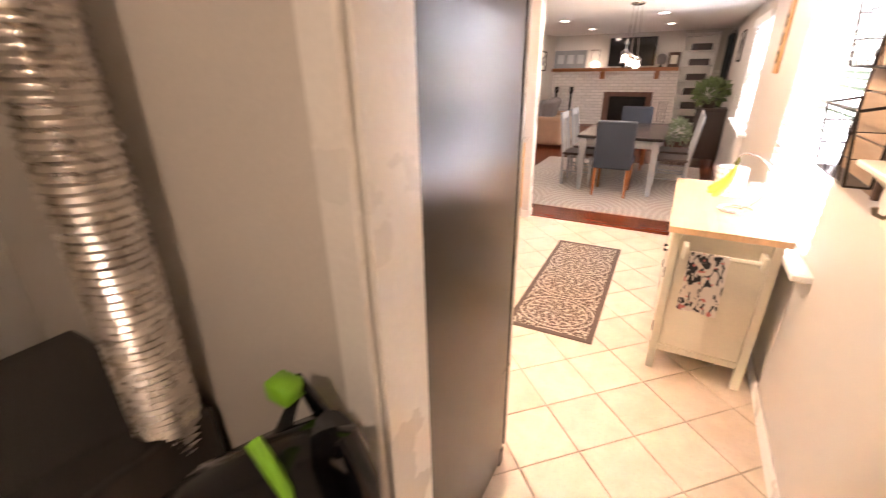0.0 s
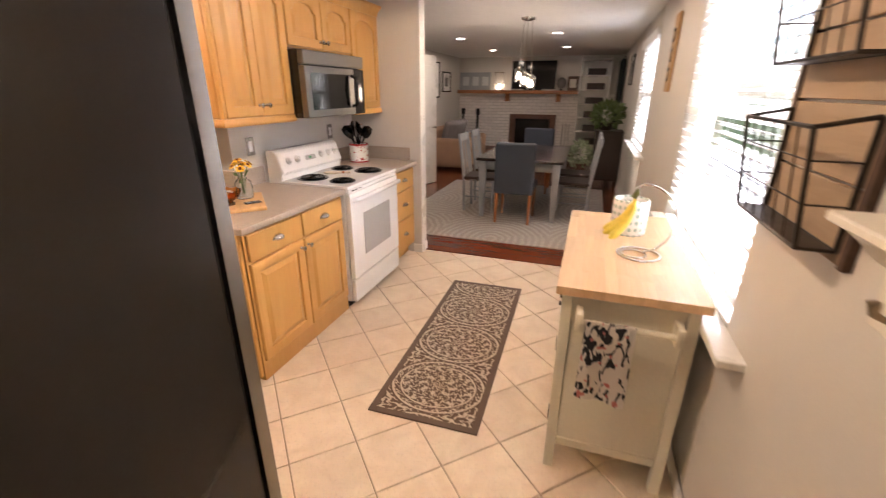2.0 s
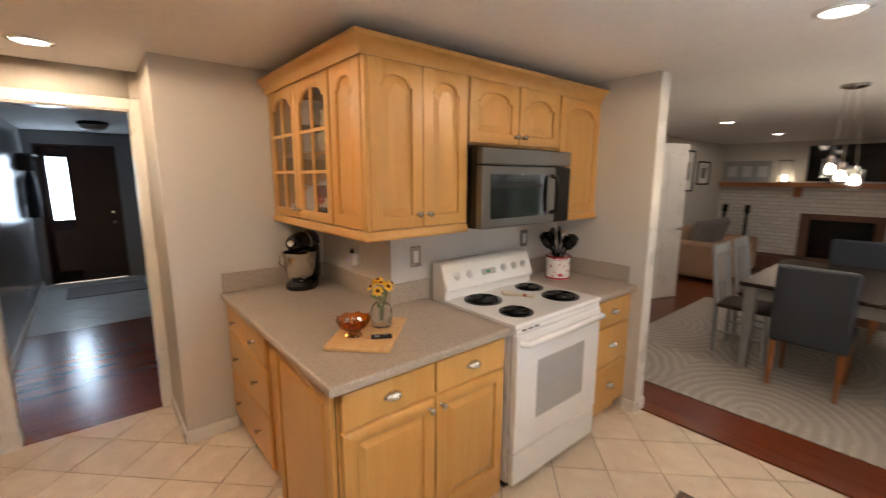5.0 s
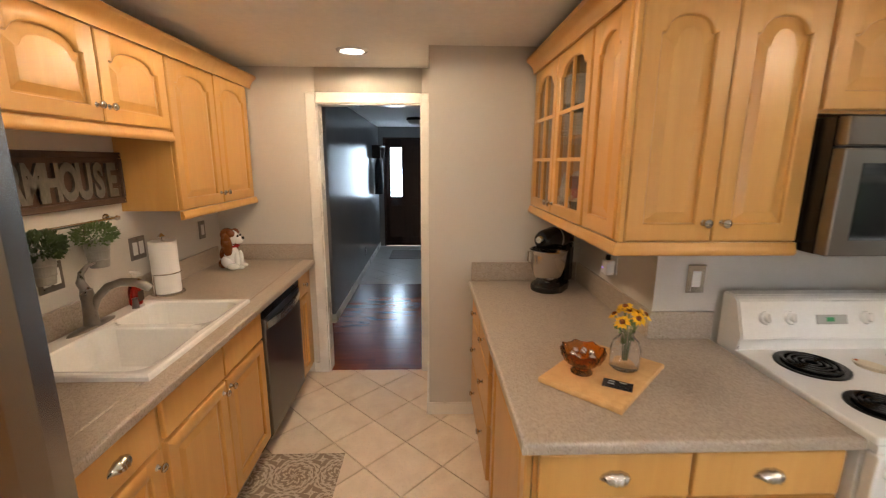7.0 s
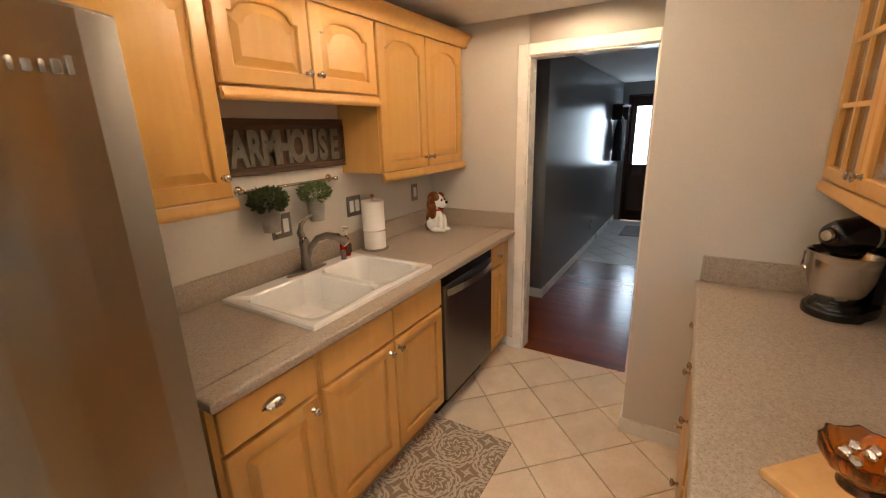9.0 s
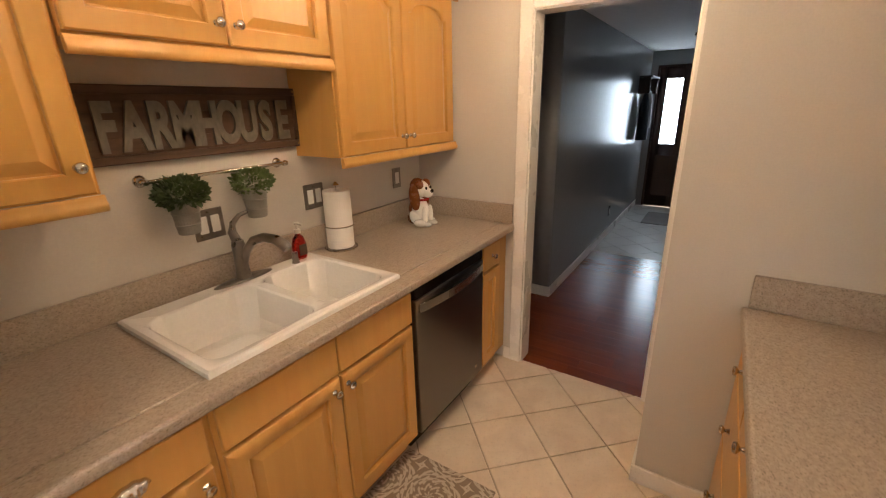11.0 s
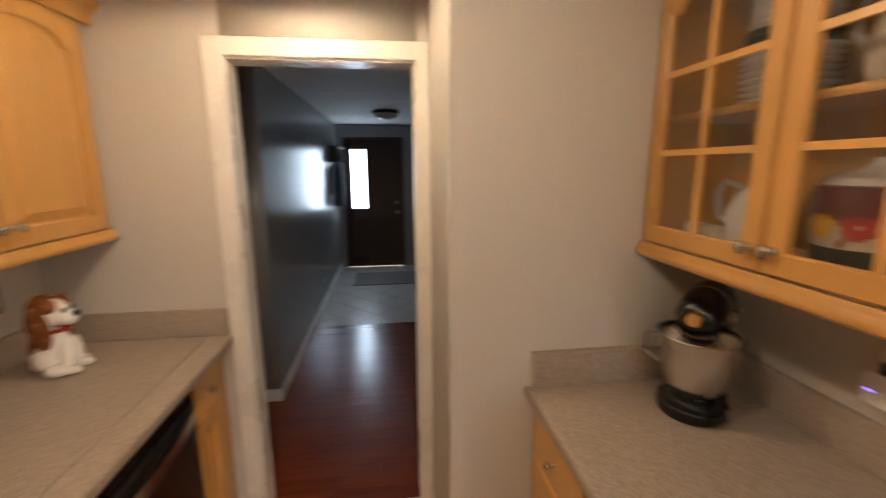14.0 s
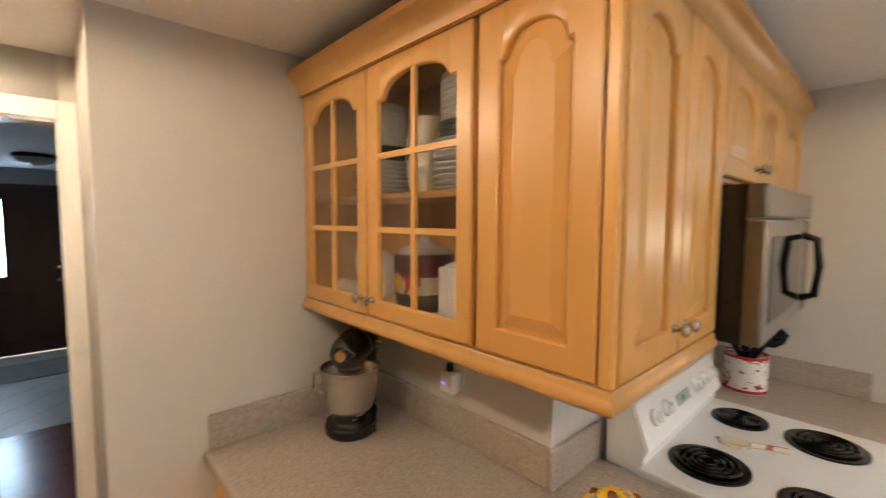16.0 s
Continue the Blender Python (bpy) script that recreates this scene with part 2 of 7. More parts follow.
def tube(points, r, steps=8, closed=False):
    return add_tube(bm_new(), points, r, steps, closed)


def add_prism(bm, outline, z0, z1, bevel=0.0, seg=2):
    """An upright solid over a plan outline."""
    lo = [bm.verts.new((x, y, z0)) for x, y in outline]
    hi = [bm.verts.new((x, y, z1)) for x, y in outline]
    n = len(outline)
    top = bm.faces.new(hi)
    bot = bm.faces.new(lo[::-1])
    for i in range(n):
        bm.faces.new((lo[i], lo[(i + 1) % n], hi[(i + 1) % n], hi[i]))
    if bevel:
        bmesh.ops.bevel(bm, geom=list(top.edges) + list(bot.edges), offset=bevel, segments=seg, affect='EDGES', profile=0.5)
    return bm


def prism(outline, z0, z1, bevel=0.0, seg=2):
    return add_prism(bm_new(), outline, z0, z1, bevel, seg)


def sweep(profile, path):
    """A moulding: (out, up) profile carried along a plan path (x, y), mitred; out is to the right of the way."""
    bm = bm_new()
    pts = [Vector(p) for p in path]
    rings = []
    for i, p in enumerate(pts):
        d0 = (p - pts[i - 1]).normalized() if i else None
        d1 = (pts[i + 1] - p).normalized() if i < len(pts) - 1 else None
        n0 = Vector((d0.y, -d0.x)) if d0 else None
        n1 = Vector((d1.y, -d1.x)) if d1 else None
        if n0 and n1:
            n = (n0 + n1)
            n = n / max(0.2, n.dot(n0))
        else:
            n = n0 or n1
        rings.append([bm.verts.new((p.x + n.x * o, p.y + n.y * o, u)) for o, u in profile])
    k = len(profile)
    for a, b in zip(rings, rings[1:]):
        for j in range(k):
            bm.faces.new((a[j], a[(j + 1) % k], b[(j + 1) % k], b[j]))
    bm.faces.new(rings[0][::-1])
    bm.faces.new(rings[-1])
    bmesh.ops.recalc_face_normals(bm, faces=bm.faces)
    return bm


def mesh_of(name, bm, material, smooth=True):
    bmesh.ops.recalc_face_normals(bm, faces=bm.faces)
    me = bpy.data.meshes.new(name)
    bm.to_mesh(me)
    bm.free()
    me.materials.append(material)
    if smooth:
        me.shade_smooth()
        me.set_sharp_from_angle(angle=radians(58))
        areas = sorted(p.area for p in me.polygons)
        limit = 8 * areas[len(areas) // 2]
        for p in me.polygons:
            if p.area > limit:
                p.use_smooth = False
    return me


def part(name, bm, material, parent, label="", m=None):
    ob = new(name, mesh_of(name, bm, material))
    ob.parent = parent
    if m is not None:
        ob.matrix_basis = m
    return tagged(ob, label)


def shared(name, me, parent, m):
    ob = new(name, me)
    ob.parent = parent
    ob.matrix_basis = m
    return ob


def thing(name, m, label, category, group=""):
    ob = new(name)
    ob.empty_display_size = 0.05
    ob.matrix_basis = m
    return tagged(ob, label, category, group)


def solid(name, bm, material, label="", category="", m=None, kind="", group=""):
    ob = new(name, mesh_of(name, bm, material))
    if m is not None:
        ob.matrix_basis = m
    return tagged(ob, label, category, group, kind)


def structure(name, bm, material, label=""):
    return tagged(new(name, mesh_of(name, bm, material)), label, kind="structure")


def wall_x(bm, x0, x1, y0, y1, z0, z1, holes=()):
    """A wall along y with openings (ya, yb, za, zb)."""
    y = y0
    for ya, yb, za, zb in sorted(holes):
        if ya > y:
            add_box(bm, x0, x1, y, ya, z0, z1)
        if za > z0:
            add_box(bm, x0, x1, ya, yb, z0, za)
        if zb < z1:
            add_box(bm, x0, x1, ya, yb, zb, z1)
        y = yb
    if y < y1:
        add_box(bm, x0, x1, y, y1, z0, z1)
    return bm


# ---- structure ----
WX = 0.85          # window wall
SY = 0.71         # sink wall
DX = -3.292         # wall with the hall door
PX, PY = -2.706, 2.245   # pantry wall
CX, CY = -1.83, 3.17   # corner behind the stove
EY0, EY1, EX = 4.69, 4.81, -1.13   # end wall by the stove
W1 = (2.46, 3.88, 0.80, 2.10)
W2 = (5.75, 7.15, 0.93, 2.08)
BACK = 11.65
structure("wall_window", wall_x(bm_new(), WX, WX + 0.16, -1.3, BACK, 0, CEIL, [W1, W2]), WALL, "greige painted wall with two white windows")
structure("wall_sink", box(-4.445, -0.085, SY - 0.125, SY, 0, CEIL), WALL, "greige painted wall behind the sink")
structure("wall_header", box(-0.085, WX, SY - 0.125, SY, 2.06, CEIL), WALL)
structure("wall_hall_door", wall_x(bm_new(), DX - 0.12, DX, SY, 3.3, 0, CEIL, [(1.455, 2.195, 0, 2.03)]), WALL, "greige painted wall with a cased opening")
structure("wall_pantry", box(DX, PX, PY, CY + 0.12, 0, CEIL), WALL, "greige painted pantry wall")
structure("wall_stove", prism([(PX, CY), (CX, CY), (CX, EY0), (CX - 0.12, EY0), (CX - 0.12, CY + 0.12), (PX, CY + 0.12)], 0, CEIL), WALL, "greige painted wall round the stove corner")
structure("wall_end", box(-3.0, EX, EY0, EY1, 0, CEIL), WALL, "greige painted wall end beside the dining room")
structure("wall_living_left", box(-3.0, -2.86, EY1, BACK, 0, CEIL), WALL, "pale painted living room wall")
structure("wall_laundry_back", box(-1.6, WX, -1.42, -1.3, 0, CEIL), WALL)
structure("wall_laundry_side", box(-1.72, -1.6, -1.42, SY - 0.125, 0, CEIL), WALL)
structure("wall_hall_left", box(-8.35, -4.325, 1.13, 1.275, 0, CEIL), HALLWALL, "dark grey glossy painted hall wall")
structure("wall_hall_return", box(-4.445, -4.325, SY, 1.13, 0, CEIL), HALLWALL)
structure("wall_hall_right", box(-8.35, DX - 0.12, 2.75, 2.87, 0, CEIL), HALLWALL)
structure("wall_hall_end", wall_x(bm_new(), -8.47, -8.35, 1.13, 2.87, 0, CEIL, [(1.37, 2.31, 0, 2.07)]), HALLWALL)
structure("ceiling", box(-8.47, WX + 0.16, -1.42, BACK + 0.2, CEIL, CEIL + 0.12), CEILING, "white textured ceiling")
structure("floor_slab", box(-8.47, WX + 0.16, -1.42, BACK + 0.2, -0.12, -0.012), GROUT)

# ---- cabinets ----
def outline(x0, x1, z0, z1, arch):
    """The inner edge of a door frame: square below, with a cathedral arch above."""
    pts = [(x0, z0), (x1, z0)]
    n = 14
    for i in range(n + 1):
        u = 1 - 2 * i / n
        x = (x0 + x1) / 2 + u * (x1 - x0) / 2
        bump = math.sqrt(max(0.0, 1 - (abs(u) / 0.84) ** 2.2)) if abs(u) < 0.84 else 0.0
        pts.append((x, z1 - arch * (1 - bump)))
    return pts


def door_bm(w, h, arch=0.0, glass=False, stile=0.058, t=0.02):
    """A raised-panel door; front at y = 0 - t, back at y = 0; x from 0 to w, z from 0 to h."""
    bm = bm_new()
    inner = outline(stile, w - stile, stile, h - stile, arch)
    outer = [(0, 0), (w, 0)] + [(w, h)] + [(x, h) for x, z in inner[3:-1]] + [(0, h)]

    def ring(pts, y):
        return [bm.verts.new((x, y, z)) for x, z in pts]

    def join(a, b):
        n = len(a)
        for i in range(n):
            bm.faces.new((a[i], a[(i + 1) % n], b[(i + 1) % n], b[i]))

    def inset(d):
        return outline(stile + d, w - stile - d, stile + d, h - stile - d, arch)
    e = 0.004
    small = [(min(max(x, e), w - e), min(max(z, e), h - e)) for x, z in outer]
    r_back = ring(outer, 0)
    r_side = ring(outer, -t + e)
    r_front = ring(small, -t)
    r_in = ring(inset(-0.004), -t)
    r_in2 = ring(inner, -t + 0.004)
    join(r_back, r_side), join(r_side, r_front), join(r_front, r_in), join(r_in, r_in2)
    if glass:
        r_b = ring(inner, 0)
        join(r_in2, r_b), join(r_b, r_back)
    else:
        a = ring(inner, -t + 0.014)
        b = ring(inset(0.007), -t + 0.014)
        c = ring(inset(0.036), -t + 0.003)
        join(r_in2, a), join(a, b), join(b, c)
        bm.faces.new(c)
        bm.faces.new(r_back[::-1])
    return bm


KNOB = mesh_of("knob", lathe([(0.0, 0), (0.011, 0), (0.008, 0.004), (0.005, 0.012), (0.009, 0.016), (0.0145, 0.020), (0.015, 0.025), (0.012, 0.029), (0.0, 0.031)], steps=16), NICKEL)


def pull_mesh():
    """A ribbed shell-shaped cup pull."""
    bm = bm_new()
    rows = []
    nu, nv = 21, 7
    for j in range(nv):
        v = j / (nv - 1) * math.pi / 2
        row = []
        for i in range(nu):
            u = i / (nu - 1) * math.pi
            rib = 1 + 0.07 * math.cos(u * 10)
            x = -0.042 * math.cos(u) * (1 if j == 0 else math.cos(v) * 0.35 + 0.65)
            up = 0.026 * math.sin(u) * math.cos(v) * rib
            out = 0.027 * math.sin(v) * math.sin(u) ** 0.6 * rib
            row.append(bm.verts.new((x, -out, up)))
        rows.append(row)
    for a, b in zip(rows, rows[1:]):
        for i in range(nu - 1):
            bm.faces.new((a[i], a[i + 1], b[i + 1], b[i]))
    bmesh.ops.remove_doubles(bm, verts=bm.verts, dist=0.0004)
    bmesh.ops.solidify(bm, geom=bm.faces[:], thickness=0.0025)
    return mesh_of("cup_pull", bm, NICKEL)


PULL = pull_mesh()
FACE_OUT = pose(0, 0, 0, 90, 0, 0)


def knob_at(parent, x, z, y=-0.02):
    return shared("knob", KNOB, parent, pose(x, y, z) @ FACE_OUT)


def pull_at(parent, x, z, y=-0.02):
    return shared("cup_pull", PULL, parent, pose(x, y, z - 0.008))


def drawer_bm(w, h, t=0.02):
    return box(0, w, -t, 0, 0, h, 0.005, 2)


def fronts(cab, items):
    for kind, x0, x1, z0, z1, *rest in items:
        m = pose(x0, 0, z0)
        w, h = x1 - x0, z1 - z0
        if kind == "drawer":
            ob = part("drawer_front", drawer_bm(w, h), MAPLE, cab, m=m)
            if rest and rest[0] == "pull":
                pull_at(ob, w / 2, h / 2)
            elif rest and rest[0] == "knob":
                knob_at(ob, w / 2, h / 2)
            elif rest and rest[0] == "two knobs":
                knob_at(ob, w * 0.25, h / 2)
                knob_at(ob, w * 0.75, h / 2)
        elif kind == "door":
            side, kz, arch = rest
            ob = part("door", door_bm(w, h, arch), MAPLE, cab, m=m)
            if side:
                knob_at(ob, 0.028 if side == "l" else w - 0.028, kz)
        elif kind == "panel":
            part("side_panel", door_bm(w, h, 0.0, stile=0.05), MAPLE, cab, m=m)
        elif kind == "glass":
            side, kz, arch = rest
            ob = part("glass_door", door_bm(w, h, arch, True, 0.05), MAPLE, cab, m=m)
            bm = bm_new()
            add_box(bm, w / 2 - 0.008, w / 2 + 0.008, -0.017, -0.006, 0.045, h - 0.05)
            for i in range(1, 3):
                z = 0.05 + (h - 0.1) * i / 3
                add_box(bm, 0.045, w - 0.045, -0.016, -0.006, z - 0.008, z + 0.008)
            part("muntins", bm, MAPLE, ob)
            # clear pane, coloured darker to dim the unshadowed interior behind it
            g = part("pane", box(0.048, w - 0.048, -0.005, -0.002, 0.048, h - 0.048), CABINETGLASS, ob, "clear glass pane")
            g.visible_shadow = False
            knob_at(ob, 0.025 if side == "l" else w - 0.025, kz)


def base_cabinet(m, w, d, items, label, toe=True, hollow=False):
    cab = thing("base_cabinet", m, label, "cabinet", "maple base cabinets")
    bm = bm_new()
    if hollow:
        add_box(bm, 0, w, 0.0, 0.018, 0.1, 0.872)
        add_box(bm, 0, w, 0.018, d, 0.1, 0.70)
    else:
        add_box(bm, 0, w, 0.0, d, 0.1, 0.872)
    part("toe_kick", box(0.0, w, 0.06 if toe else 0.0, d, 0.0, 0.099), MAPLE, cab)
    part("body", bm, MAPLE, cab)
    fronts(cab, items)
    return cab


def upper_cabinet(m, w, d, z0, z1, items, label, open_front=False, shelves=()):
    cab = thing("wall_cabinet", m, label, "cabinet", "maple wall cabinets")
    bm = bm_new()
    if open_front:
        for x in (0, w - 0.018):
            part("side", box(x, x + 0.018, 0, d, z0, z1), MAPLE, cab)
        part("floor", box(0.018, w - 0.018, 0, d, z0, z0 + 0.018), MAPLE, cab)
        part("top", box(0.018, w - 0.018, 0, d, z1 - 0.018, z1), MAPLE, cab)
        add_box(bm, 0.018, w - 0.018, d - 0.008, d, z0 + 0.018, z1 - 0.018)
        for s in shelves:
            part("shelf", box(0.018, w - 0.018, 0.02, d - 0.008, s - 0.018, s), MAPLE, cab)
    else:
        add_box(bm, 0, w, 0, d, z0, z1)
    part("back" if open_front else "body", bm, MAPLE, cab)
    fronts(cab, items)
    return cab


UB, UT = 1.38, 2.145       # wall cabinets, underside and top
# sink side, facing +y; local x runs towards -x in the world
SF = 1.345
def sink_side(x, y=SF):
    return pose(x, y, 0, 0, 0, 180)


base_cabinet(sink_side(-1.075), 0.395, 0.60, [("drawer", 0.02, 0.375, 0.715, 0.855, "pull"), ("door", 0.02, 0.375, 0.125, 0.70, "r", 0.53, 0.0)],
             "honey maple base cabinet with one drawer, beside the fridge")
base_cabinet(sink_side(-1.472), 0.85, 0.60, [("drawer", 0.012, 0.424, 0.715, 0.855), ("drawer", 0.432, 0.842, 0.715, 0.855),
             ("door", 0.012, 0.424, 0.125, 0.70, "r", 0.53, 0.0), ("door", 0.432, 0.842, 0.125, 0.70, "l", 0.53, 0.0)], "honey maple sink base cabinet with two doors", hollow=True)
base_cabinet(sink_side(-2.945), 0.33, 0.60, [("drawer", 0.012, 0.215, 0.715, 0.855, "knob"), ("door", 0.012, 0.215, 0.125, 0.70, "", 0.53, 0.0)],
             "narrow honey maple base cabinet beside the doorway")
UF = 0.985
upper_cabinet(sink_side(-1.02, UF), 0.475, 0.28, UB, UT, [("door", 0.01, 0.465, UB + 0.005, UT - 0.03, "r", 0.07, 0.05)], "tall honey maple wall cabinet beside the fridge")
upper_cabinet(sink_side(-1.50, UF), 0.85, 0.28, 1.76, UT, [("door", 0.008, 0.421, 1.775, UT - 0.03, "r", 0.06, 0.05), ("door", 0.429, 0.842, 1.775, UT - 0.03, "l", 0.06, 0.05)],
              "short honey maple wall cabinet over the sink")
upper_cabinet(sink_side(-2.352, UF), 0.923, 0.28, UB, UT, [("door", 0.008, 0.443, UB + 0.005, UT - 0.03, "r", 0.06, 0.05), ("door", 0.451, 0.886, UB + 0.005, UT - 0.03, "l", 0.06, 0.05)],
              "honey maple wall cabinet with two arched doors")
# stove side, facing +x; local x runs towards +y
BF = -1.215
def stove_side(y, x=BF):
    return pose(x, y, 0, 0, 0, 90)


base_cabinet(stove_side(2.535), 0.887, 0.61, [("drawer", 0.012, 0.437, 0.715, 0.855, "pull"), ("drawer", 0.447, 0.872, 0.715, 0.855, "pull"),
             ("door", 0.012, 0.437, 0.125, 0.70, "r", 0.53, 0.0), ("door", 0.447, 0.872, 0.125, 0.70, "l", 0.53, 0.0)],
             "honey maple base cabinet with two drawers and two doors", False)
base_cabinet(stove_side(4.216), 0.472, 0.61, [("drawer", 0.02, 0.45, 0.69, 0.855, "pull"), ("drawer", 0.02, 0.45, 0.42, 0.675, "pull"), ("drawer", 0.02, 0.45, 0.125, 0.405, "pull")],
             "honey maple drawer cabinet beside the stove")
UX = -1.532
upper_cabinet(stove_side(2.868, UX), 0.577, 0.283, UB, UT, [("door", 0.006, 0.286, UB + 0.005, UT - 0.03, "r", 0.06, 0.05), ("door", 0.291, 0.571, UB + 0.005, UT - 0.03, "l", 0.06, 0.05)],
              "honey maple wall cabinet with two arched doors")
upper_cabinet(stove_side(3.447, UX), 0.770, 0.283, 1.785, UT, [("door", 0.008, 0.384, 1.795, UT - 0.03, "r", 0.045, 0.05), ("door", 0.392, 0.767, 1.795, UT - 0.03, "l", 0.045, 0.05)],
              "short honey maple wall cabinet over the microwave")
upper_cabinet(stove_side(4.219, UX), 0.469, 0.283, UB, UT, [("door", 0.01, 0.459, UB + 0.005, UT - 0.03, "", 0.06, 0.05)], "honey maple wall cabinet with one arched door")
# mixer side, facing -y; local x runs towards +x
MF = 2.535
base_cabinet(pose(PX + 0.003, MF, 0), 0.835, 0.60, [("drawer", 0.02, 0.375, 0.69, 0.855, "knob"), ("drawer", 0.385, 0.75, 0.69, 0.855, "knob"),
             ("drawer", 0.02, 0.75, 0.42, 0.675, "two knobs"), ("drawer", 0.02, 0.75, 0.125, 0.405, "two knobs")], "honey maple cabinet with two small and two wide drawers")
end = base_cabinet(pose(-1.866, MF, 0), 0.645, 0.30, [("panel", 0.03, 0.64, 0.03, 0.868)], "honey maple panelled end of the corner cabinet", False)
GY = 2.868
glass_cab = upper_cabinet(pose(PX + 0.003, GY, 0), 0.861, 0.268, UB, UT, [("glass", 0.008, 0.4225, UB + 0.005, UT - 0.03, "r", 0.05, 0.055), ("glass", 0.4305, 0.853, UB + 0.005, UT - 0.03, "l", 0.05, 0.055)],
                          "honey maple glass-door wall cabinet filled with white plates", True, (1.75,))
upper_cabinet(pose(-1.84, GY, 0), 0.306, 0.268, UB, UT, [("door", 0.008, 0.292, UB + 0.005, UT - 0.03, "", 0.06, 0.055)], "honey maple corner wall cabinet with an arched panel")
solid("corner_stile", box(UX - 0.013, UX + 0.014, GY - 0.014, 2.8735, UB, UT - 0.03, 0.004, 2), MAPLE, "honey maple corner stile between the wall cabinets", "moulding")

RAIL = [(0.0, UB), (0.012, UB), (0.016, UB - 0.008), (0.016, UB - 0.016), (0.022, UB - 0.022), (0.022, UB - 0.036), (0.014, UB - 0.044), (0.0, UB - 0.044)]
CROWN = [(0.0, UT - 0.03), (0.014, UT - 0.03), (0.016, UT - 0.014), (0.024, UT + 0.004), (0.040, UT + 0.022), (0.052, UT + 0.030), (0.056, UT + 0.034), (0.056, UT + 0.050), (0.0, UT + 0.050)]


def moulding(name, profile, path, label):
    return solid(name, sweep(profile, path), MAPLE, label, "moulding")


def shifted(profile, dz):
    return [(o, u + dz) for o, u in profile]


moulding("crown_moulding", CROWN, [(PX + 0.003, GY - 0.02), (UX + 0.006, GY - 0.02), (UX + 0.006, EY0 - 0.003)], "honey maple crown moulding along the wall cabinets")
moulding("light_rail", RAIL, [(PX + 0.003, GY - 0.008), (UX + 0.004, GY - 0.008), (UX + 0.004, 3.443)], "honey maple light rail under the wall cabinets")
moulding("light_rail", RAIL, [(UX + 0.008, 4.222), (UX + 0.008, EY0 - 0.003)], "honey maple light rail under the wall cabinet")
bm = sweep([(-o, u) for o, u in CROWN], [(DX + 0.003, UF + 0.02), (-1.02, UF + 0.02)])
solid("crown_moulding", bm, MAPLE, "honey maple crown moulding along the wall cabinets over the sink", "moulding")
for xa, xb, dz in ((-3.272, -2.352, 0.0), (-2.349, -1.502, 0.385), (-1.497, -1.02, 0.0)):
    solid("light_rail", sweep([(-o, u + dz) for o, u in RAIL], [(xa, UF + 0.008), (xb, UF + 0.008)]), MAPLE, "honey maple light rail under the wall cabinet", "moulding")

# ---- counters ----
CT0, CT1 = 0.874, 0.914
def worktop(points, label):
    return solid("worktop", prism(points, CT0, CT1, 0.012, 3), LAMINATE, label, "countertop")


worktop([(PX + 0.002, 2.49), (-1.165, 2.49), (-1.165, 3.422), (CX + 0.002, 3.422), (CX + 0.002, CY - 0.002), (PX + 0.002, CY - 0.002)], "speckled grey laminate worktop round the corner")
worktop([(CX + 0.002, 4.213), (-1.165, 4.213), (-1.165, EY0 - 0.002), (CX + 0.002, EY0 - 0.002)], "short speckled grey laminate worktop beside the stove")


def backsplash(x0, x1, y0, y1):
    solid("backsplash", box(x0, x1, y0, y1, CT1 + 0.001, CT1 + 0.118, 0.003), LAMINATE, "grey laminate backsplash strip along the worktop", "backsplash")


backsplash(PX + 0.002, PX + 0.02, 2.505, CY - 0.022)
backsplash(PX + 0.021, CX + 0.002, CY - 0.02, CY - 0.002)
backsplash(CX + 0.003, CX + 0.02, CY - 0.02, 3.422)
backsplash(CX + 0.002, CX + 0.02, 4.213, EY0 - 0.022)
backsplash(CX + 0.021, EX - 0.10, EY0 - 0.02, EY0 - 0.002)
backsplash(-3.213, -1.08, SY + 0.002, SY + 0.02)
backsplash(DX + 0.002, DX + 0.02, SY + 0.021, 1.38)
# sink worktop with a cut-out
SX0, SX1, SYB, SYF = -2.302, -1.508, 0.768, 1.318
sw = thing("worktop", pose(0, 0, 0), "speckled taupe laminate worktop with a white sink", "countertop")
part("front_edge", prism([(DX + 0.002, SYF - 0.02), (-1.07, SYF - 0.02), (-1.07, 1.395), (DX + 0.002, 1.395)], CT0, CT1, 0.013, 4), LAMINATE, sw)
part("end_slab", box(DX + 0.002, SX0 + 0.02, SY + 0.002, SYF - 0.0205, CT0, CT1), LAMINATE, sw)
part("end_slab", box(SX1 - 0.02, -1.07, SY + 0.002, SYF - 0.0205, CT0, CT1), LAMINATE, sw)
part("back_strip", box(SX0 + 0.0205, SX1 - 0.0205, SY + 0.002, SYB + 0.02, CT0, CT1), LAMINATE, sw)

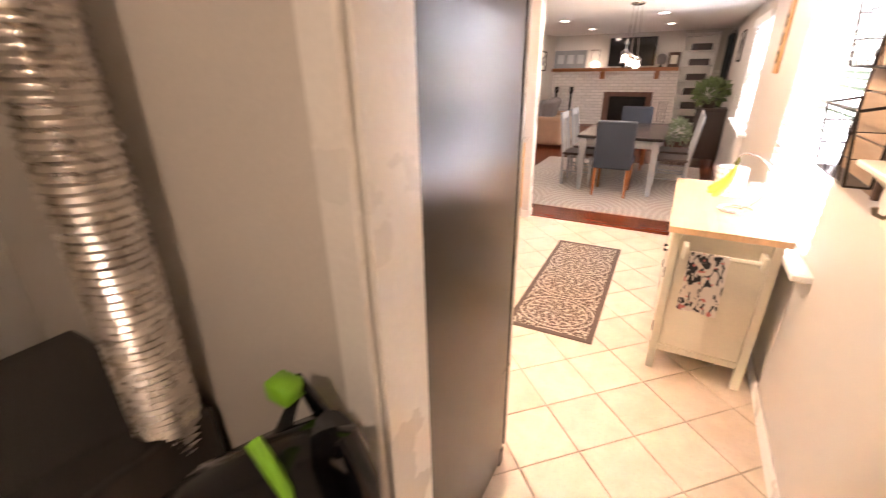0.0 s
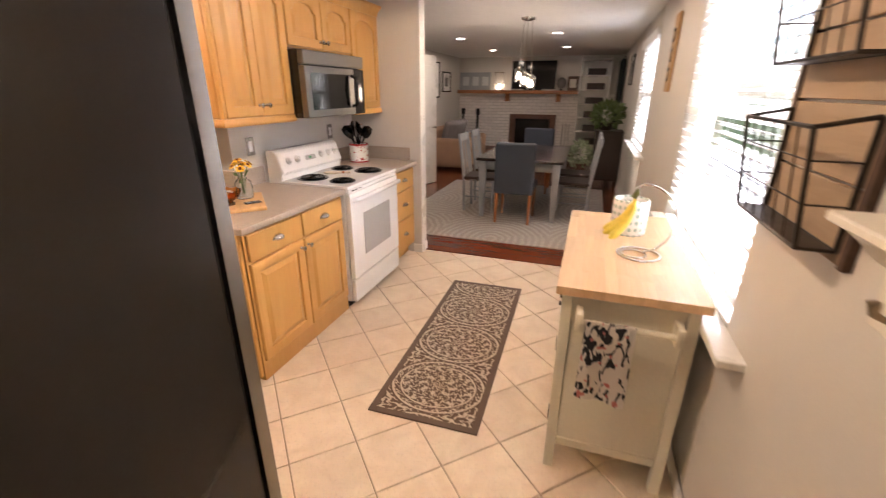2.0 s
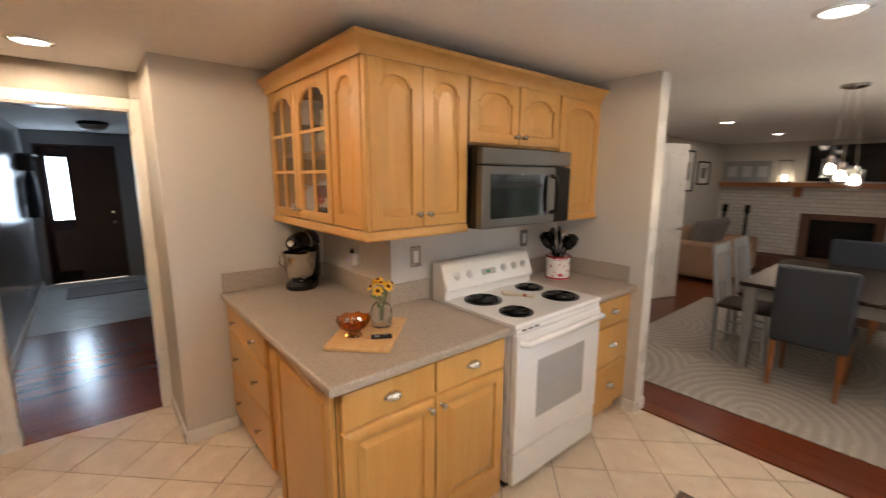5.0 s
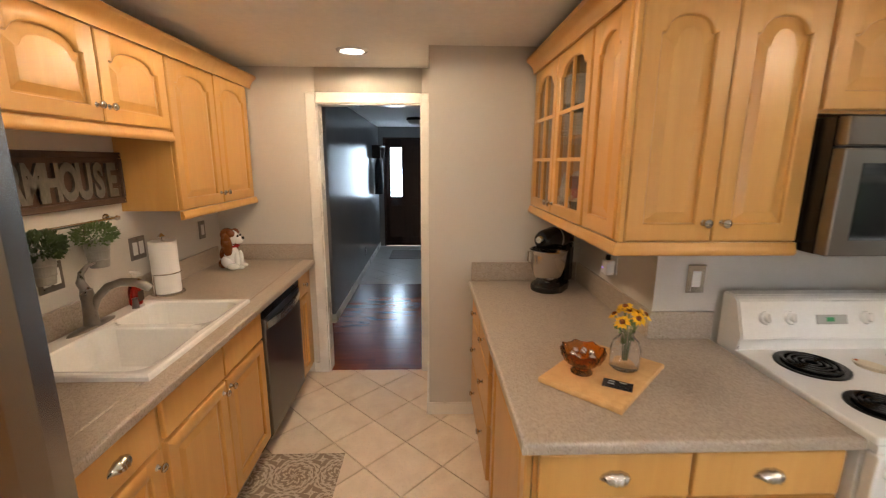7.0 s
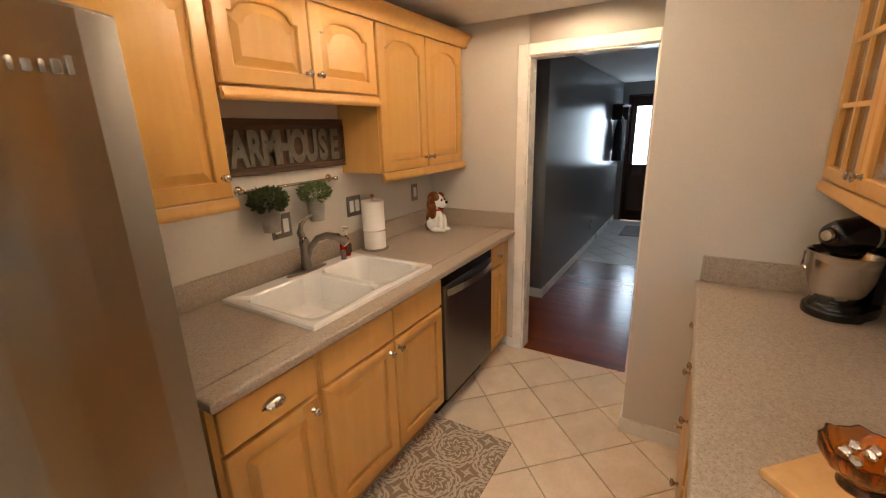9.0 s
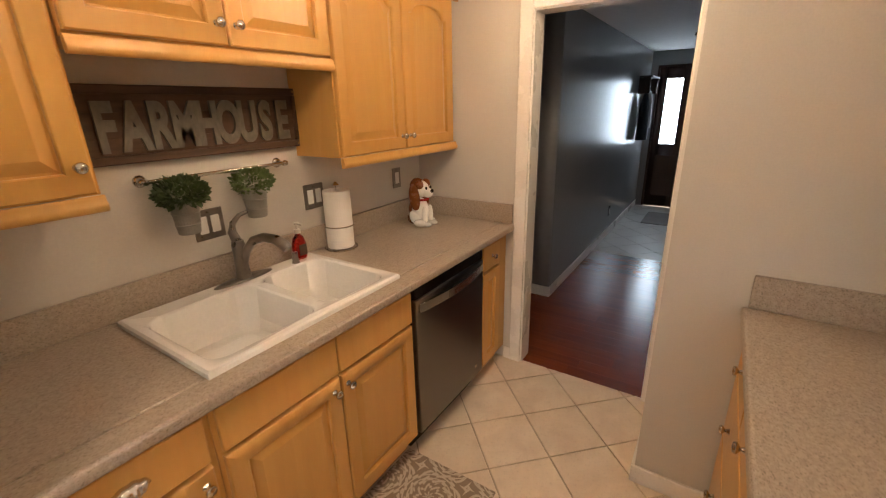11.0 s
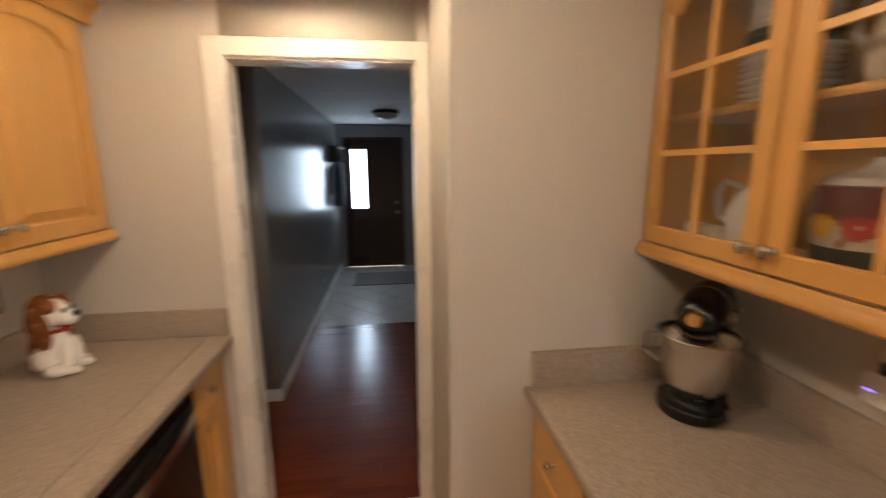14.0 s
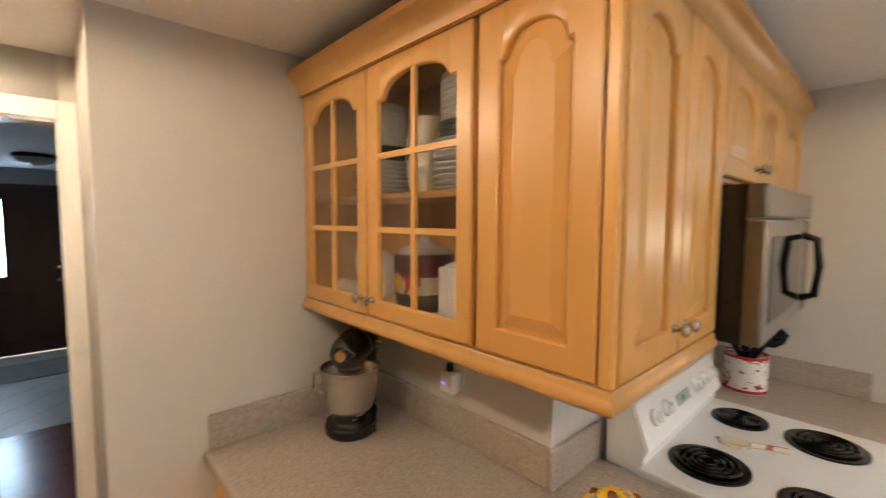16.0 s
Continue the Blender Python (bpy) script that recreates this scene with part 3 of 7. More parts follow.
# ---- sink ----
def basin(bm, x0, x1, y0, y1, z1, depth, r=0.06):
    """An open bowl with rounded corners, sunk from z1."""
    def loop(d, z):
        pts = []
        rr = max(0.02, r - d * 0.2)
        for cx, cy, a0 in ((x1 - d - rr, y1 - d - rr, 0), (x0 + d + rr, y1 - d - rr, 90), (x0 + d + rr, y0 + d + rr, 180), (x1 - d - rr, y0 + d + rr, 270)):
            for i in range(6):
                a = radians(a0 + 18 * i)
                pts.append(bm.verts.new((cx + rr * math.cos(a), cy + rr * math.sin(a), z)))
        return pts
    rings = [loop(0, z1), loop(0.006, z1 - 0.006), loop(0.018, z1 - depth * 0.75), loop(0.035, z1 - depth * 0.95), loop(0.07, z1 - depth)]
    for a, b in zip(rings, rings[1:]):
        for i in range(len(a)):
            bm.faces.new((a[i], a[(i + 1) % len(a)], b[(i + 1) % len(a)], b[i]))
    bm.faces.new(rings[-1])
    return rings[0]


def sink():
    cx, cy = (SX0 + SX1) / 2, (SYB + SYF) / 2
    s = thing("kitchen_sink", pose(cx, cy, CT1), "white enamelled double-bowl drop-in kitchen sink", "sink")
    hw, hd = (SX1 - SX0) / 2, (SYF - SYB) / 2
    top = 0.020
    bm = bm_new()
    xs = (-hw, -hw + 0.03, -0.055, -0.02, hw - 0.03, hw)
    y0, y1 = -hd + 0.085, hd - 0.03
    a = basin(bm, xs[1], xs[2], y0, y1, top, 0.17)
    b = basin(bm, xs[3], xs[4], y0, y1, top, 0.17)
    out = []
    for d, z in ((0.0, 0.0005), (0.0, top - 0.006), (0.006, top)):
        out.append([bm.verts.new(((hw - d) * sx, (hd - d) * sy, z)) for sx, sy in ((1, 1), (-1, 1), (-1, -1), (1, -1))])
    for p, q in zip(out, out[1:]):
        for i in range(4):
            bm.faces.new((p[i], p[(i + 1) % 4], q[(i + 1) % 4], q[i]))
    edges = [bm.edges.get((r[i], r[(i + 1) % len(r)])) for r in (a, b, out[-1]) for i in range(len(r))]
    bmesh.ops.triangle_fill(bm, edges=edges, use_beauty=True)
    bmesh.ops.solidify(bm, geom=bm.faces[:], thickness=-0.0015)
    part("basin", bm, CERAMIC, s)
    for x in ((xs[1] + xs[2]) / 2, (xs[3] + xs[4]) / 2):
        part("drain", lathe([(0.0, 0.002), (0.026, 0.002), (0.030, 0.004), (0.042, 0.004), (0.044, 0.0), (0.0, 0.0)], (x, 0.03, top - 0.168), 20), NICKEL, s, "steel drain")
    return s


sink()

# ---- more materials ----
def cells(n, l, a, b, x0=0.0, y0=0.0):
    """Radius and angle within repeating cells of a x b metres."""
    co = n.new("ShaderNodeTexCoord")
    sep = n.new("ShaderNodeSeparateXYZ")
    l.new(co.outputs["Object"], sep.inputs[0])

    def m(op, p, q=None):
        k = n.new("ShaderNodeMath")
        k.operation = op
        for i, v in enumerate((p, q)):
            if v is None:
                continue
            if isinstance(v, (int, float)):
                k.inputs[i].default_value = v
            else:
                l.new(v, k.inputs[i])
        return k.outputs[0]
    u = m('SUBTRACT', m('FRACT', m('MULTIPLY', m('ADD', sep.outputs[0], x0), 1 / a)), 0.5)
    v = m('SUBTRACT', m('FRACT', m('MULTIPLY', m('ADD', sep.outputs[1], y0), 1 / b)), 0.5)
    r = m('SQRT', m('ADD', m('MULTIPLY', u, u), m('MULTIPLY', v, v)))
    th = m('ARCTAN2', v, u)
    return m, u, v, r, th


def medallion(name, a, b, light, dark, x0=0.0, y0=0.0, rings=38.0, lobes=8.0):
    m_, n, l, bs = nodes_of(name)
    m, u, v, r, th = cells(n, l, a, b, x0, y0)
    petal = m('MULTIPLY', m('SINE', m('MULTIPLY', th, lobes)), 1.5)
    scroll = m('MULTIPLY', m('SINE', m('ADD', m('MULTIPLY', r, rings), petal)), 1.0)
    fine = m('SINE', m('ADD', m('MULTIPLY', th, lobes * 2), m('MULTIPLY', r, rings * 1.7)))
    wob = noisy(n, l, 40, 2.0)
    val = m('ADD', m('ADD', scroll, m('MULTIPLY', fine, 0.7)), m('MULTIPLY', m('SUBTRACT', wob, 0.5), 0.9))
    circle = m('MAXIMUM', m('LESS_THAN', m('ABSOLUTE', m('SUBTRACT', r, 0.47)), 0.014), m('LESS_THAN', m('ABSOLUTE', m('SUBTRACT', r, 0.39)), 0.012))
    fac = m('MAXIMUM', ramped(n, l, val, 0.1, 0.4), circle)
    weave = noisy(n, l, 420, 2.0)
    col = mixed(n, l, fac, dark, light)
    col = mixed(n, l, ramped(n, l, weave, 0.3, 1.3), col, tuple(c * 0.7 for c in dark))
    l.new(col, bs.inputs["Base Color"])
    bs.inputs["Roughness"].default_value = 0.95
    bumped(n, l, bs, weave, 0.5, 0.002)
    return m_


def scrolled(name, a, b, light, dark, x0, y0):
    """Round medallions of thin curling lines."""
    m_, n, l, bs = nodes_of(name)
    m, u, v, r, th = cells(n, l, a, b, x0, y0)
    inner = m('LESS_THAN', r, 0.2)
    turns = m('SUBTRACT', 16.0, m('MULTIPLY', inner, 8.0))
    ang = m('MULTIPLY', th, turns)
    wave = m('SINE', m('ADD', ang, m('MULTIPLY', m('SINE', m('MULTIPLY', r, 46.0)), 1.3)))
    ringed = m('SINE', m('ADD', m('MULTIPLY', r, 62.0), m('MULTIPLY', m('COSINE', m('MULTIPLY', ang, 2.0)), 0.9)))
    curl = m('SINE', m('ADD', m('MULTIPLY', r, 120.0), ang))
    wob = m('MULTIPLY', m('SUBTRACT', noisy(n, l, 60, 2.0), 0.5), 0.9)
    val = m('ABSOLUTE', m('ADD', m('ADD', m('ADD', wave, ringed), m('MULTIPLY', curl, 0.55)), wob))
    lines = m('SUBTRACT', 1.0, ramped(n, l, val, 0.50, 0.75))
    circle = m('MAXIMUM', m('LESS_THAN', m('ABSOLUTE', m('SUBTRACT', r, 0.47)), 0.011), m('LESS_THAN', m('ABSOLUTE', m('SUBTRACT', r, 0.385)), 0.009))
    groove = m('MAXIMUM', m('LESS_THAN', m('ABSOLUTE', m('SUBTRACT', r, 0.49)), 0.009), m('LESS_THAN', m('ABSOLUTE', m('SUBTRACT', r, 0.40)), 0.006))
    fac = m('MAXIMUM', m('MULTIPLY', lines, m('SUBTRACT', 1.0, groove)), circle)
    weave = noisy(n, l, 420, 2.0)
    col = mixed(n, l, fac, dark, light)
    col = mixed(n, l, ramped(n, l, weave, 0.3, 1.3), col, tuple(c * 0.7 for c in dark))
    l.new(col, bs.inputs["Base Color"])
    bs.inputs["Roughness"].default_value = 0.95
    bumped(n, l, bs, weave, 0.5, 0.002)
    return m_


def swirl_rug():
    m_, n, l, bs = nodes_of("grey_swirl_rug_pile")
    m, u, v, r, th = cells(n, l, 1.22, 1.5, 3.0, 2.2)
    wob = noisy(n, l, 6, 3.0)
    val = m('SINE', m('ADD', m('MULTIPLY', r, 105.0), m('MULTIPLY', wob, 5.0)))
    grain = noisy(n, l, 60, 3.0)
    big = noisy(n, l, 2.0, 3.0)
    col = mixed(n, l, ramped(n, l, val, -0.3, 0.5), (0.38, 0.35, 0.32), (0.48, 0.45, 0.415))
    col = mixed(n, l, ramped(n, l, grain, 0.45, 0.8), col, (0.30, 0.28, 0.265))
    col = mixed(n, l, ramped(n, l, big, 0.5, 1.0), col, (0.45, 0.42, 0.39))
    l.new(col, bs.inputs["Base Color"])
    bs.inputs["Roughness"].default_value = 1.0
    bumped(n, l, bs, grain, 0.6, 0.006)
    return m_


def blotched(name, base, mark, scale, stretch, lo, hi, rough=0.8, extra=None, distort=0.8):
    m_, n, l, bs = nodes_of(name)
    col = mixed(n, l, ramped(n, l, noisy(n, l, scale, 1.0, stretch, 0.4, distort), lo, hi), base, mark)
    if extra:
        col = mixed(n, l, ramped(n, l, noisy(n, l, scale * 0.8, 0.0, (1.3, 1.1, 0.9)), 0.70, 0.72), col, extra)
    l.new(col, bs.inputs["Base Color"])
    bs.inputs["Roughness"].default_value = rough
    bumped(n, l, bs, noisy(n, l, 300, 1.0), 0.15, 0.001)
    return m_


def diamonds():
    m_, n, l, bs = nodes_of("white_pottery_with_diamond_print")
    co = n.new("ShaderNodeTexCoord")
    sep = n.new("ShaderNodeSeparateXYZ")
    l.new(co.outputs["Object"], sep.inputs[0])

    def m(op, p, q=None):
        k = n.new("ShaderNodeMath")
        k.operation = op
        for i, v in enumerate((p, q)):
            if v is not None:
                if isinstance(v, (int, float)):
                    k.inputs[i].default_value = v
                else:
                    l.new(v, k.inputs[i])
        return k.outputs[0]
    ang = m('ARCTAN2', sep.outputs[1], sep.outputs[0])
    a = m('SINE', m('ADD', m('MULTIPLY', ang, 9.0), m('MULTIPLY', sep.outputs[2], 110.0)))
    b = m('SINE', m('SUBTRACT', m('MULTIPLY', ang, 9.0), m('MULTIPLY', sep.outputs[2], 110.0)))
    val = m('MULTIPLY', a, b)
    col = mixed(n, l, ramped(n, l, val, 0.28, 0.34), (0.78, 0.76, 0.72), (0.34, 0.44, 0.38))
    l.new(col, bs.inputs["Base Color"])
    bs.inputs["Roughness"].default_value = 0.25
    return m_




def white_brick():
    m_, n, l, bs = nodes_of("white_painted_brick")
    co = n.new("ShaderNodeTexCoord")
    mp = n.new("ShaderNodeMapping")
    mp.inputs["Rotation"].default_value = (radians(90), 0, 0)
    l.new(co.outputs["Object"], mp.inputs[0])
    br = n.new("ShaderNodeTexBrick")
    br.inputs["Scale"].default_value = 1.0
    br.inputs["Brick Width"].default_value, br.inputs["Row Height"].default_value, br.inputs["Mortar Size"].default_value = 0.21, 0.07, 0.006
    br.inputs["Color1"].default_value, br.inputs["Color2"].default_value = (0.74, 0.70, 0.66, 1), (0.66, 0.62, 0.58, 1)
    br.inputs["Mortar"].default_value = (0.50, 0.47, 0.44, 1)
    l.new(mp.outputs[0], br.inputs["Vector"])
    l.new(br.outputs[0], bs.inputs["Base Color"])
    bs.inputs["Roughness"].default_value = 0.6
    k = n.new("ShaderNodeBump")
    k.invert = True
    k.inputs["Strength"].default_value, k.inputs["Distance"].default_value = 0.6, 0.006
    l.new(br.outputs[1], k.inputs["Height"])
    l.new(k.outputs[0], bs.inputs["Normal"])
    return m_


RUNNER = scrolled("brown_damask_rug", 0.54, 0.44, (0.60, 0.52, 0.42), (0.115, 0.075, 0.055), 2.97, 2.955)
RUNNER_EDGE = plain("brown_rug_border", (0.13, 0.09, 0.07), 0.95, var=0.15, fine=400, bump=0.5, dist=0.002)
MAT = medallion("tan_medallion_mat", 0.24, 0.24, (0.58, 0.50, 0.40), (0.27, 0.205, 0.15), 3.0, 3.0, 40.0, 8.0)
SWIRL = swirl_rug()
CACTUS = blotched("white_cotton_with_cactus_print", (0.80, 0.74, 0.68), (0.03, 0.03, 0.035), 46, (1, 1, 0.5), 0.535, 0.56, 0.9, (0.62, 0.22, 0.2))
FLORAL = blotched("white_pottery_with_red_print", (0.80, 0.77, 0.72), (0.45, 0.05, 0.05), 30, (1, 1, 1.6), 0.60, 0.63, 0.25)
REDRIM = plain("red_glaze", (0.42, 0.03, 0.03), 0.25, var=0.05, bump=0.0)
FLOWERY = blotched("cream_pottery_with_flowers", (0.70, 0.62, 0.48), (0.42, 0.12, 0.05), 16, (1, 1, 1), 0.66, 0.69, 0.25)
DIAMOND = diamonds()
BUTCHER = wood("butcher_block_stave", (0.68, 0.475, 0.285), (0.57, 0.375, 0.205), 0.36, (14, 1.0, 14), 0.1)
BRICK = white_brick()
REDBRICK = plain("red_brown_brick", (0.16, 0.085, 0.06), 0.85, var=0.3, scale=14, bump=0.5, dist=0.004)
NAVY = plain("slate_blue_upholstery", (0.045, 0.055, 0.075), 0.95, var=0.12, fine=500, bump=0.4)
GREYPAINT = plain("grey_chair_paint", (0.30, 0.315, 0.33), 0.5, var=0.08, bump=0.05)
BEIGEFAB = plain("beige_sofa_fabric", (0.40, 0.25, 0.16), 0.95, var=0.1, fine=450, bump=0.4)
GREYFAB = plain("grey_cushion_fabric", (0.24, 0.22, 0.215), 0.95, var=0.12, fine=450, bump=0.4)
LEAF = plain("green_leaf", (0.12, 0.175, 0.06), 0.55, var=0.35, scale=25, bump=0.1)
LEAFD = plain("dark_green_leaf", (0.055, 0.085, 0.03), 0.55, var=0.35, scale=25, bump=0.1)
ZINC = plain("galvanised_zinc", (0.36, 0.35, 0.33), 0.38, 0.85, var=0.15, scale=18, bump=0.1)
PAPER = plain("white_paper_towel", (0.83, 0.81, 0.78), 0.95, var=0.02, fine=300, bump=0.5, dist=0.001)
BANANA = plain("ripe_banana_skin", (0.74, 0.55, 0.06), 0.5, var=0.12, scale=25, bump=0.05)
BANANATIP = plain("green_brown_banana_stem", (0.16, 0.15, 0.03), 0.6, var=0.3, scale=30)
YELLOW = plain("yellow_petal", (0.80, 0.46, 0.01), 0.6, var=0.12, scale=60, bump=0.05)
AMBER = glassy("amber_glass", (0.75, 0.30, 0.05), 0.03, 1.5)
REDSOAP = glassy("red_liquid_soap", (0.75, 0.03, 0.02), 0.05, 1.4)
PLASTICCLEAR = plain("clear_white_plastic", (0.62, 0.58, 0.54), 0.3, var=0.03, bump=0.0)
BROWNCOAT = plain("brown_glaze", (0.20, 0.065, 0.02), 0.25, var=0.2, scale=30, bump=0.0)
LETTER = plain("galvanised_letter", (0.17, 0.155, 0.13), 0.5, 0.5, var=0.3, scale=25, bump=0.2)
BARK = plain("rough_bark", (0.10, 0.075, 0.055), 0.95, var=0.3, scale=10, bump=0.8, dist=0.02)
FOLIAGE = plain("tree_foliage", (0.055, 0.10, 0.025), 0.7, var=0.4, scale=3, bump=0.2)
GRASS = plain("lawn_grass", (0.06, 0.095, 0.03), 0.95, var=0.4, scale=1.2, fine=30, bump=0.6, dist=0.02)
SIDING = plain("grey_house_siding", (0.42, 0.43, 0.44), 0.7, var=0.06, bump=0.1)
ROOFING = plain("brown_roof_shingle", (0.10, 0.08, 0.07), 0.9, var=0.3, scale=6, bump=0.5)
PALEBOARD = plain("pale_whiteboard", (0.55, 0.575, 0.58), 0.22, var=0.02, bump=0.0, rvar=0.02)
IVORY = plain("ivory_shelf_paint", (0.70, 0.645, 0.545), 0.4, var=0.03, bump=0.05)
LETTERWOOD = wood("light_sign_board", (0.46, 0.28, 0.12), (0.33, 0.18, 0.07), 0.6)
GREENLIT = glowing("green_clock_display", (0.02, 0.16, 0.06), 0.2)
BLUELED = glowing("violet_led", (0.25, 0.15, 1.0), 2.5)
SHADEGLOW = glowing("lit_glass_shade", (1.0, 0.84, 0.60), 7.0)
HALLTILE = plain("pale_grey_hall_tile", (0.50, 0.50, 0.49), 0.38, var=0.08, scale=9, bump=0.08)
DUCTFOIL = plain("silver_foil_duct", (0.68, 0.64, 0.60), 0.28, 1.0, var=0.1, scale=30, bump=0.1)
GREENPLASTIC = plain("lime_green_plastic", (0.22, 0.55, 0.03), 0.35, var=0.03, bump=0.0)
DARKCOAT = plain("dark_blue_coat_cloth", (0.02, 0.028, 0.04), 0.95, var=0.2, bump=0.3)
MAROONDOOR = wood("dark_mahogany_door", (0.045, 0.014, 0.008), (0.026, 0.008, 0.005), 0.4)
CARDBLACK = plain("glossy_black_card", (0.02, 0.022, 0.03), 0.2, var=0.1, bump=0.0)
CURTAIN = plain("dark_teal_curtain", (0.03, 0.04, 0.042), 0.95, var=0.15, bump=0.2)

# ---- trim ----
def base_run(path, out=0.014, h=0.085):
    return structure("baseboard", sweep([(0.002, 0.0), (out, 0.0), (out, h - 0.02), (out * 0.55, h), (0.002, h)], path), TRIM, "white painted baseboard")


base_run([(WX, EY1), (WX, -1.28)])
base_run([(WX, BACK - 0.02), (WX, EY1)])
bm = bm_new()
add_box(bm, PX + 0.001, PX + 0.015, PY - 0.014, 2.534, 0, 0.085, 0.003)
add_box(bm, DX + 0.022, PX + 0.001, PY - 0.015, PY - 0.001, 0, 0.085, 0.003)
structure("baseboard", bm, TRIM, "white painted baseboard")
bm = bm_new()
add_box(bm, -1.21, EX + 0.013, EY0 - 0.014, EY0 - 0.001, 0, 0.085, 0.003)
add_box(bm, EX + 0.001, EX + 0.014, EY0 - 0.001, EY1 + 0.013, 0, 0.085, 0.003)
structure("baseboard", bm, TRIM, "white painted baseboard")
structure("baseboard", box(DX + 0.001, DX + 0.014, 1.345, 1.40, 0, 0.085, 0.003), TRIM, "white painted baseboard")
structure("baseboard", box(-8.33, -4.325, 1.276, 1.29, 0, 0.09, 0.003), TRIM, "white painted hall baseboard")
structure("baseboard", box(-4.324, -4.310, SY, 1.29, 0, 0.09, 0.003), TRIM, "white painted hall baseboard")
structure("baseboard", box(-2.859, -2.845, EY1 + 0.001, BACK - 0.12, 0, 0.09, 0.003), TRIM, "white painted baseboard")
# casing of the hall opening
DA, DB, DT = 1.455, 2.195, 2.03
bm = bm_new()
for y0, y1, z0, z1 in ((DA - 0.066, DA + 0.004, 0, DT + 0.066), (DB - 0.004, PY - 0.001, 0, DT + 0.066), (DA + 0.004, DB - 0.004, DT - 0.004, DT + 0.066)):
    add_box(bm, DX + 0.001, DX + 0.017, y0, y1, z0, z1, 0.004)
    add_box(bm, DX - 0.137, DX - 0.121, y0, y1, z0, z1, 0.004)
add_box(bm, DX - 0.12, DX, DA, DA + 0.012, 0, DT)
add_box(bm, DX - 0.12, DX, DB - 0.012, DB, 0, DT)
add_box(bm, DX - 0.12, DX, DA + 0.012, DB - 0.012, DT - 0.012, DT)
structure("trim", bm, TRIM, "white painted door casing of the hall opening")
# casing of the laundry opening
bm = bm_new()
add_box(bm, -0.147, -0.082, SY + 0.001, SY + 0.016, 0, 2.12, 0.004)
add_box(bm, -0.147, -0.082, SY - 0.142, SY - 0.126, 0, 2.12, 0.004)
add_box(bm, -0.084, -0.072, SY - 0.125, SY, 0, 2.06)
structure("trim", bm, TRIM, "white painted door casing of the laundry opening")
structure("trim", box(EX + 0.001, EX + 0.006, EY0 + 0.002, EY1 - 0.002, 0.086, CEIL), TRIM, "pale painted wall end")
structure("trim", box(-1.75, EX + 0.02, EY1 - 0.035, EY1 - 0.012, -0.004, 0.004), CHERRY)

# ---- ceiling lights ----
def ceiling_light(x, y, z=CEIL):
    t = thing("ceiling_light", pose(x, y, z), "round white recessed ceiling light, switched on", "light", "recessed ceiling lights")
    part("trim_ring", lathe([(0.066, -0.001), (0.092, -0.001), (0.090, -0.006), (0.070, -0.012), (0.066, -0.008)], steps=28), WHITE, t)
    part("lens", lathe([(0.0, -0.006), (0.066, -0.006), (0.066, -0.002), (0.0, -0.002)], steps=28), CANGLOW, t, "glowing frosted lens")


# also puts fixtures at the two added, unseen lamp positions
for x, y in KITCHEN_CANS + LIVING_CANS:
    ceiling_light(x, y)

# ---- windows and blinds ----
def window(y0, y1, z0, z1, name):
    w = new(name)
    tagged(w, "white double-hung window with a deep sill", kind="structure")
    w.matrix_basis = pose(WX, y0, z0)
    a, h = y1 - y0, z1 - z0
    bm = bm_new()
    for p in ((0.06, 0.14, 0, 0.05, 0, h), (0.06, 0.14, a - 0.05, a, 0, h), (0.06, 0.14, 0.05, a - 0.05, 0, 0.05), (0.06, 0.14, 0.05, a - 0.05, h - 0.05, h)):
        add_box(bm, *p)
    part("window_frame", bm, TRIM, w)
    part("meeting_rail", box(0.07, 0.12, 0.05, a - 0.05, h * 0.5 - 0.025, h * 0.5 + 0.03, 0.004), TRIM, w)
    for za, zb, x in ((0.05, h * 0.5 - 0.025, 0.10), (h * 0.5 + 0.03, h - 0.05, 0.11)):
        g = part("pane", box(x, x + 0.004, 0.05, a - 0.05, za, zb), GLASS, w, "clear glass pane")
        g.visible_shadow = False
    part("window_sill", box(-0.075, 0.06, -0.21, a + 0.10, -0.03, -0.001, 0.006, 2), TRIM, w)
    return w


def blinds(y0, y1, z0, z1, group):
    b = thing("window_blind", pose(WX + 0.022, y0, z1), "white horizontal slat blind, lowered with open slats", "blind")
    a, h = y1 - y0 - 0.012, z1 - z0
    part("headrail", box(-0.03, 0.03, 0.006, a, -0.05, -0.001, 0.004), BLIND, b)
    part("valance", box(-0.055, -0.045, -0.02, a + 0.03, -0.085, 0.01, 0.003), BLIND, b)
    n = int((h - 0.12) / 0.043)
    slat = mesh_of("slat", box(-0.024, 0.024, 0.008, a - 0.002, -0.0014, 0.0014), BLIND)
    for i in range(n):
        shared("slat", slat, b, pose(0, 0, -0.085 - 0.043 * i, 0, 10, 0))
    part("bottom_rail", box(-0.025, 0.025, 0.008, a - 0.002, -h + 0.003, -h + 0.02, 0.003), BLIND, b)
    for f in (0.12, 0.5, 0.88):
        bm = bm_new()
        for x in (-0.026, 0.026):
            add_tube(bm, [(x, a * f, -0.05), (x, a * f, -h + 0.02)], 0.001, 5)
        part("ladder_cord", bm, BLIND, b)


window(*W1, "window_1")
window(*W2, "window_2")
blinds(*W1, "")
blinds(*W2, "")

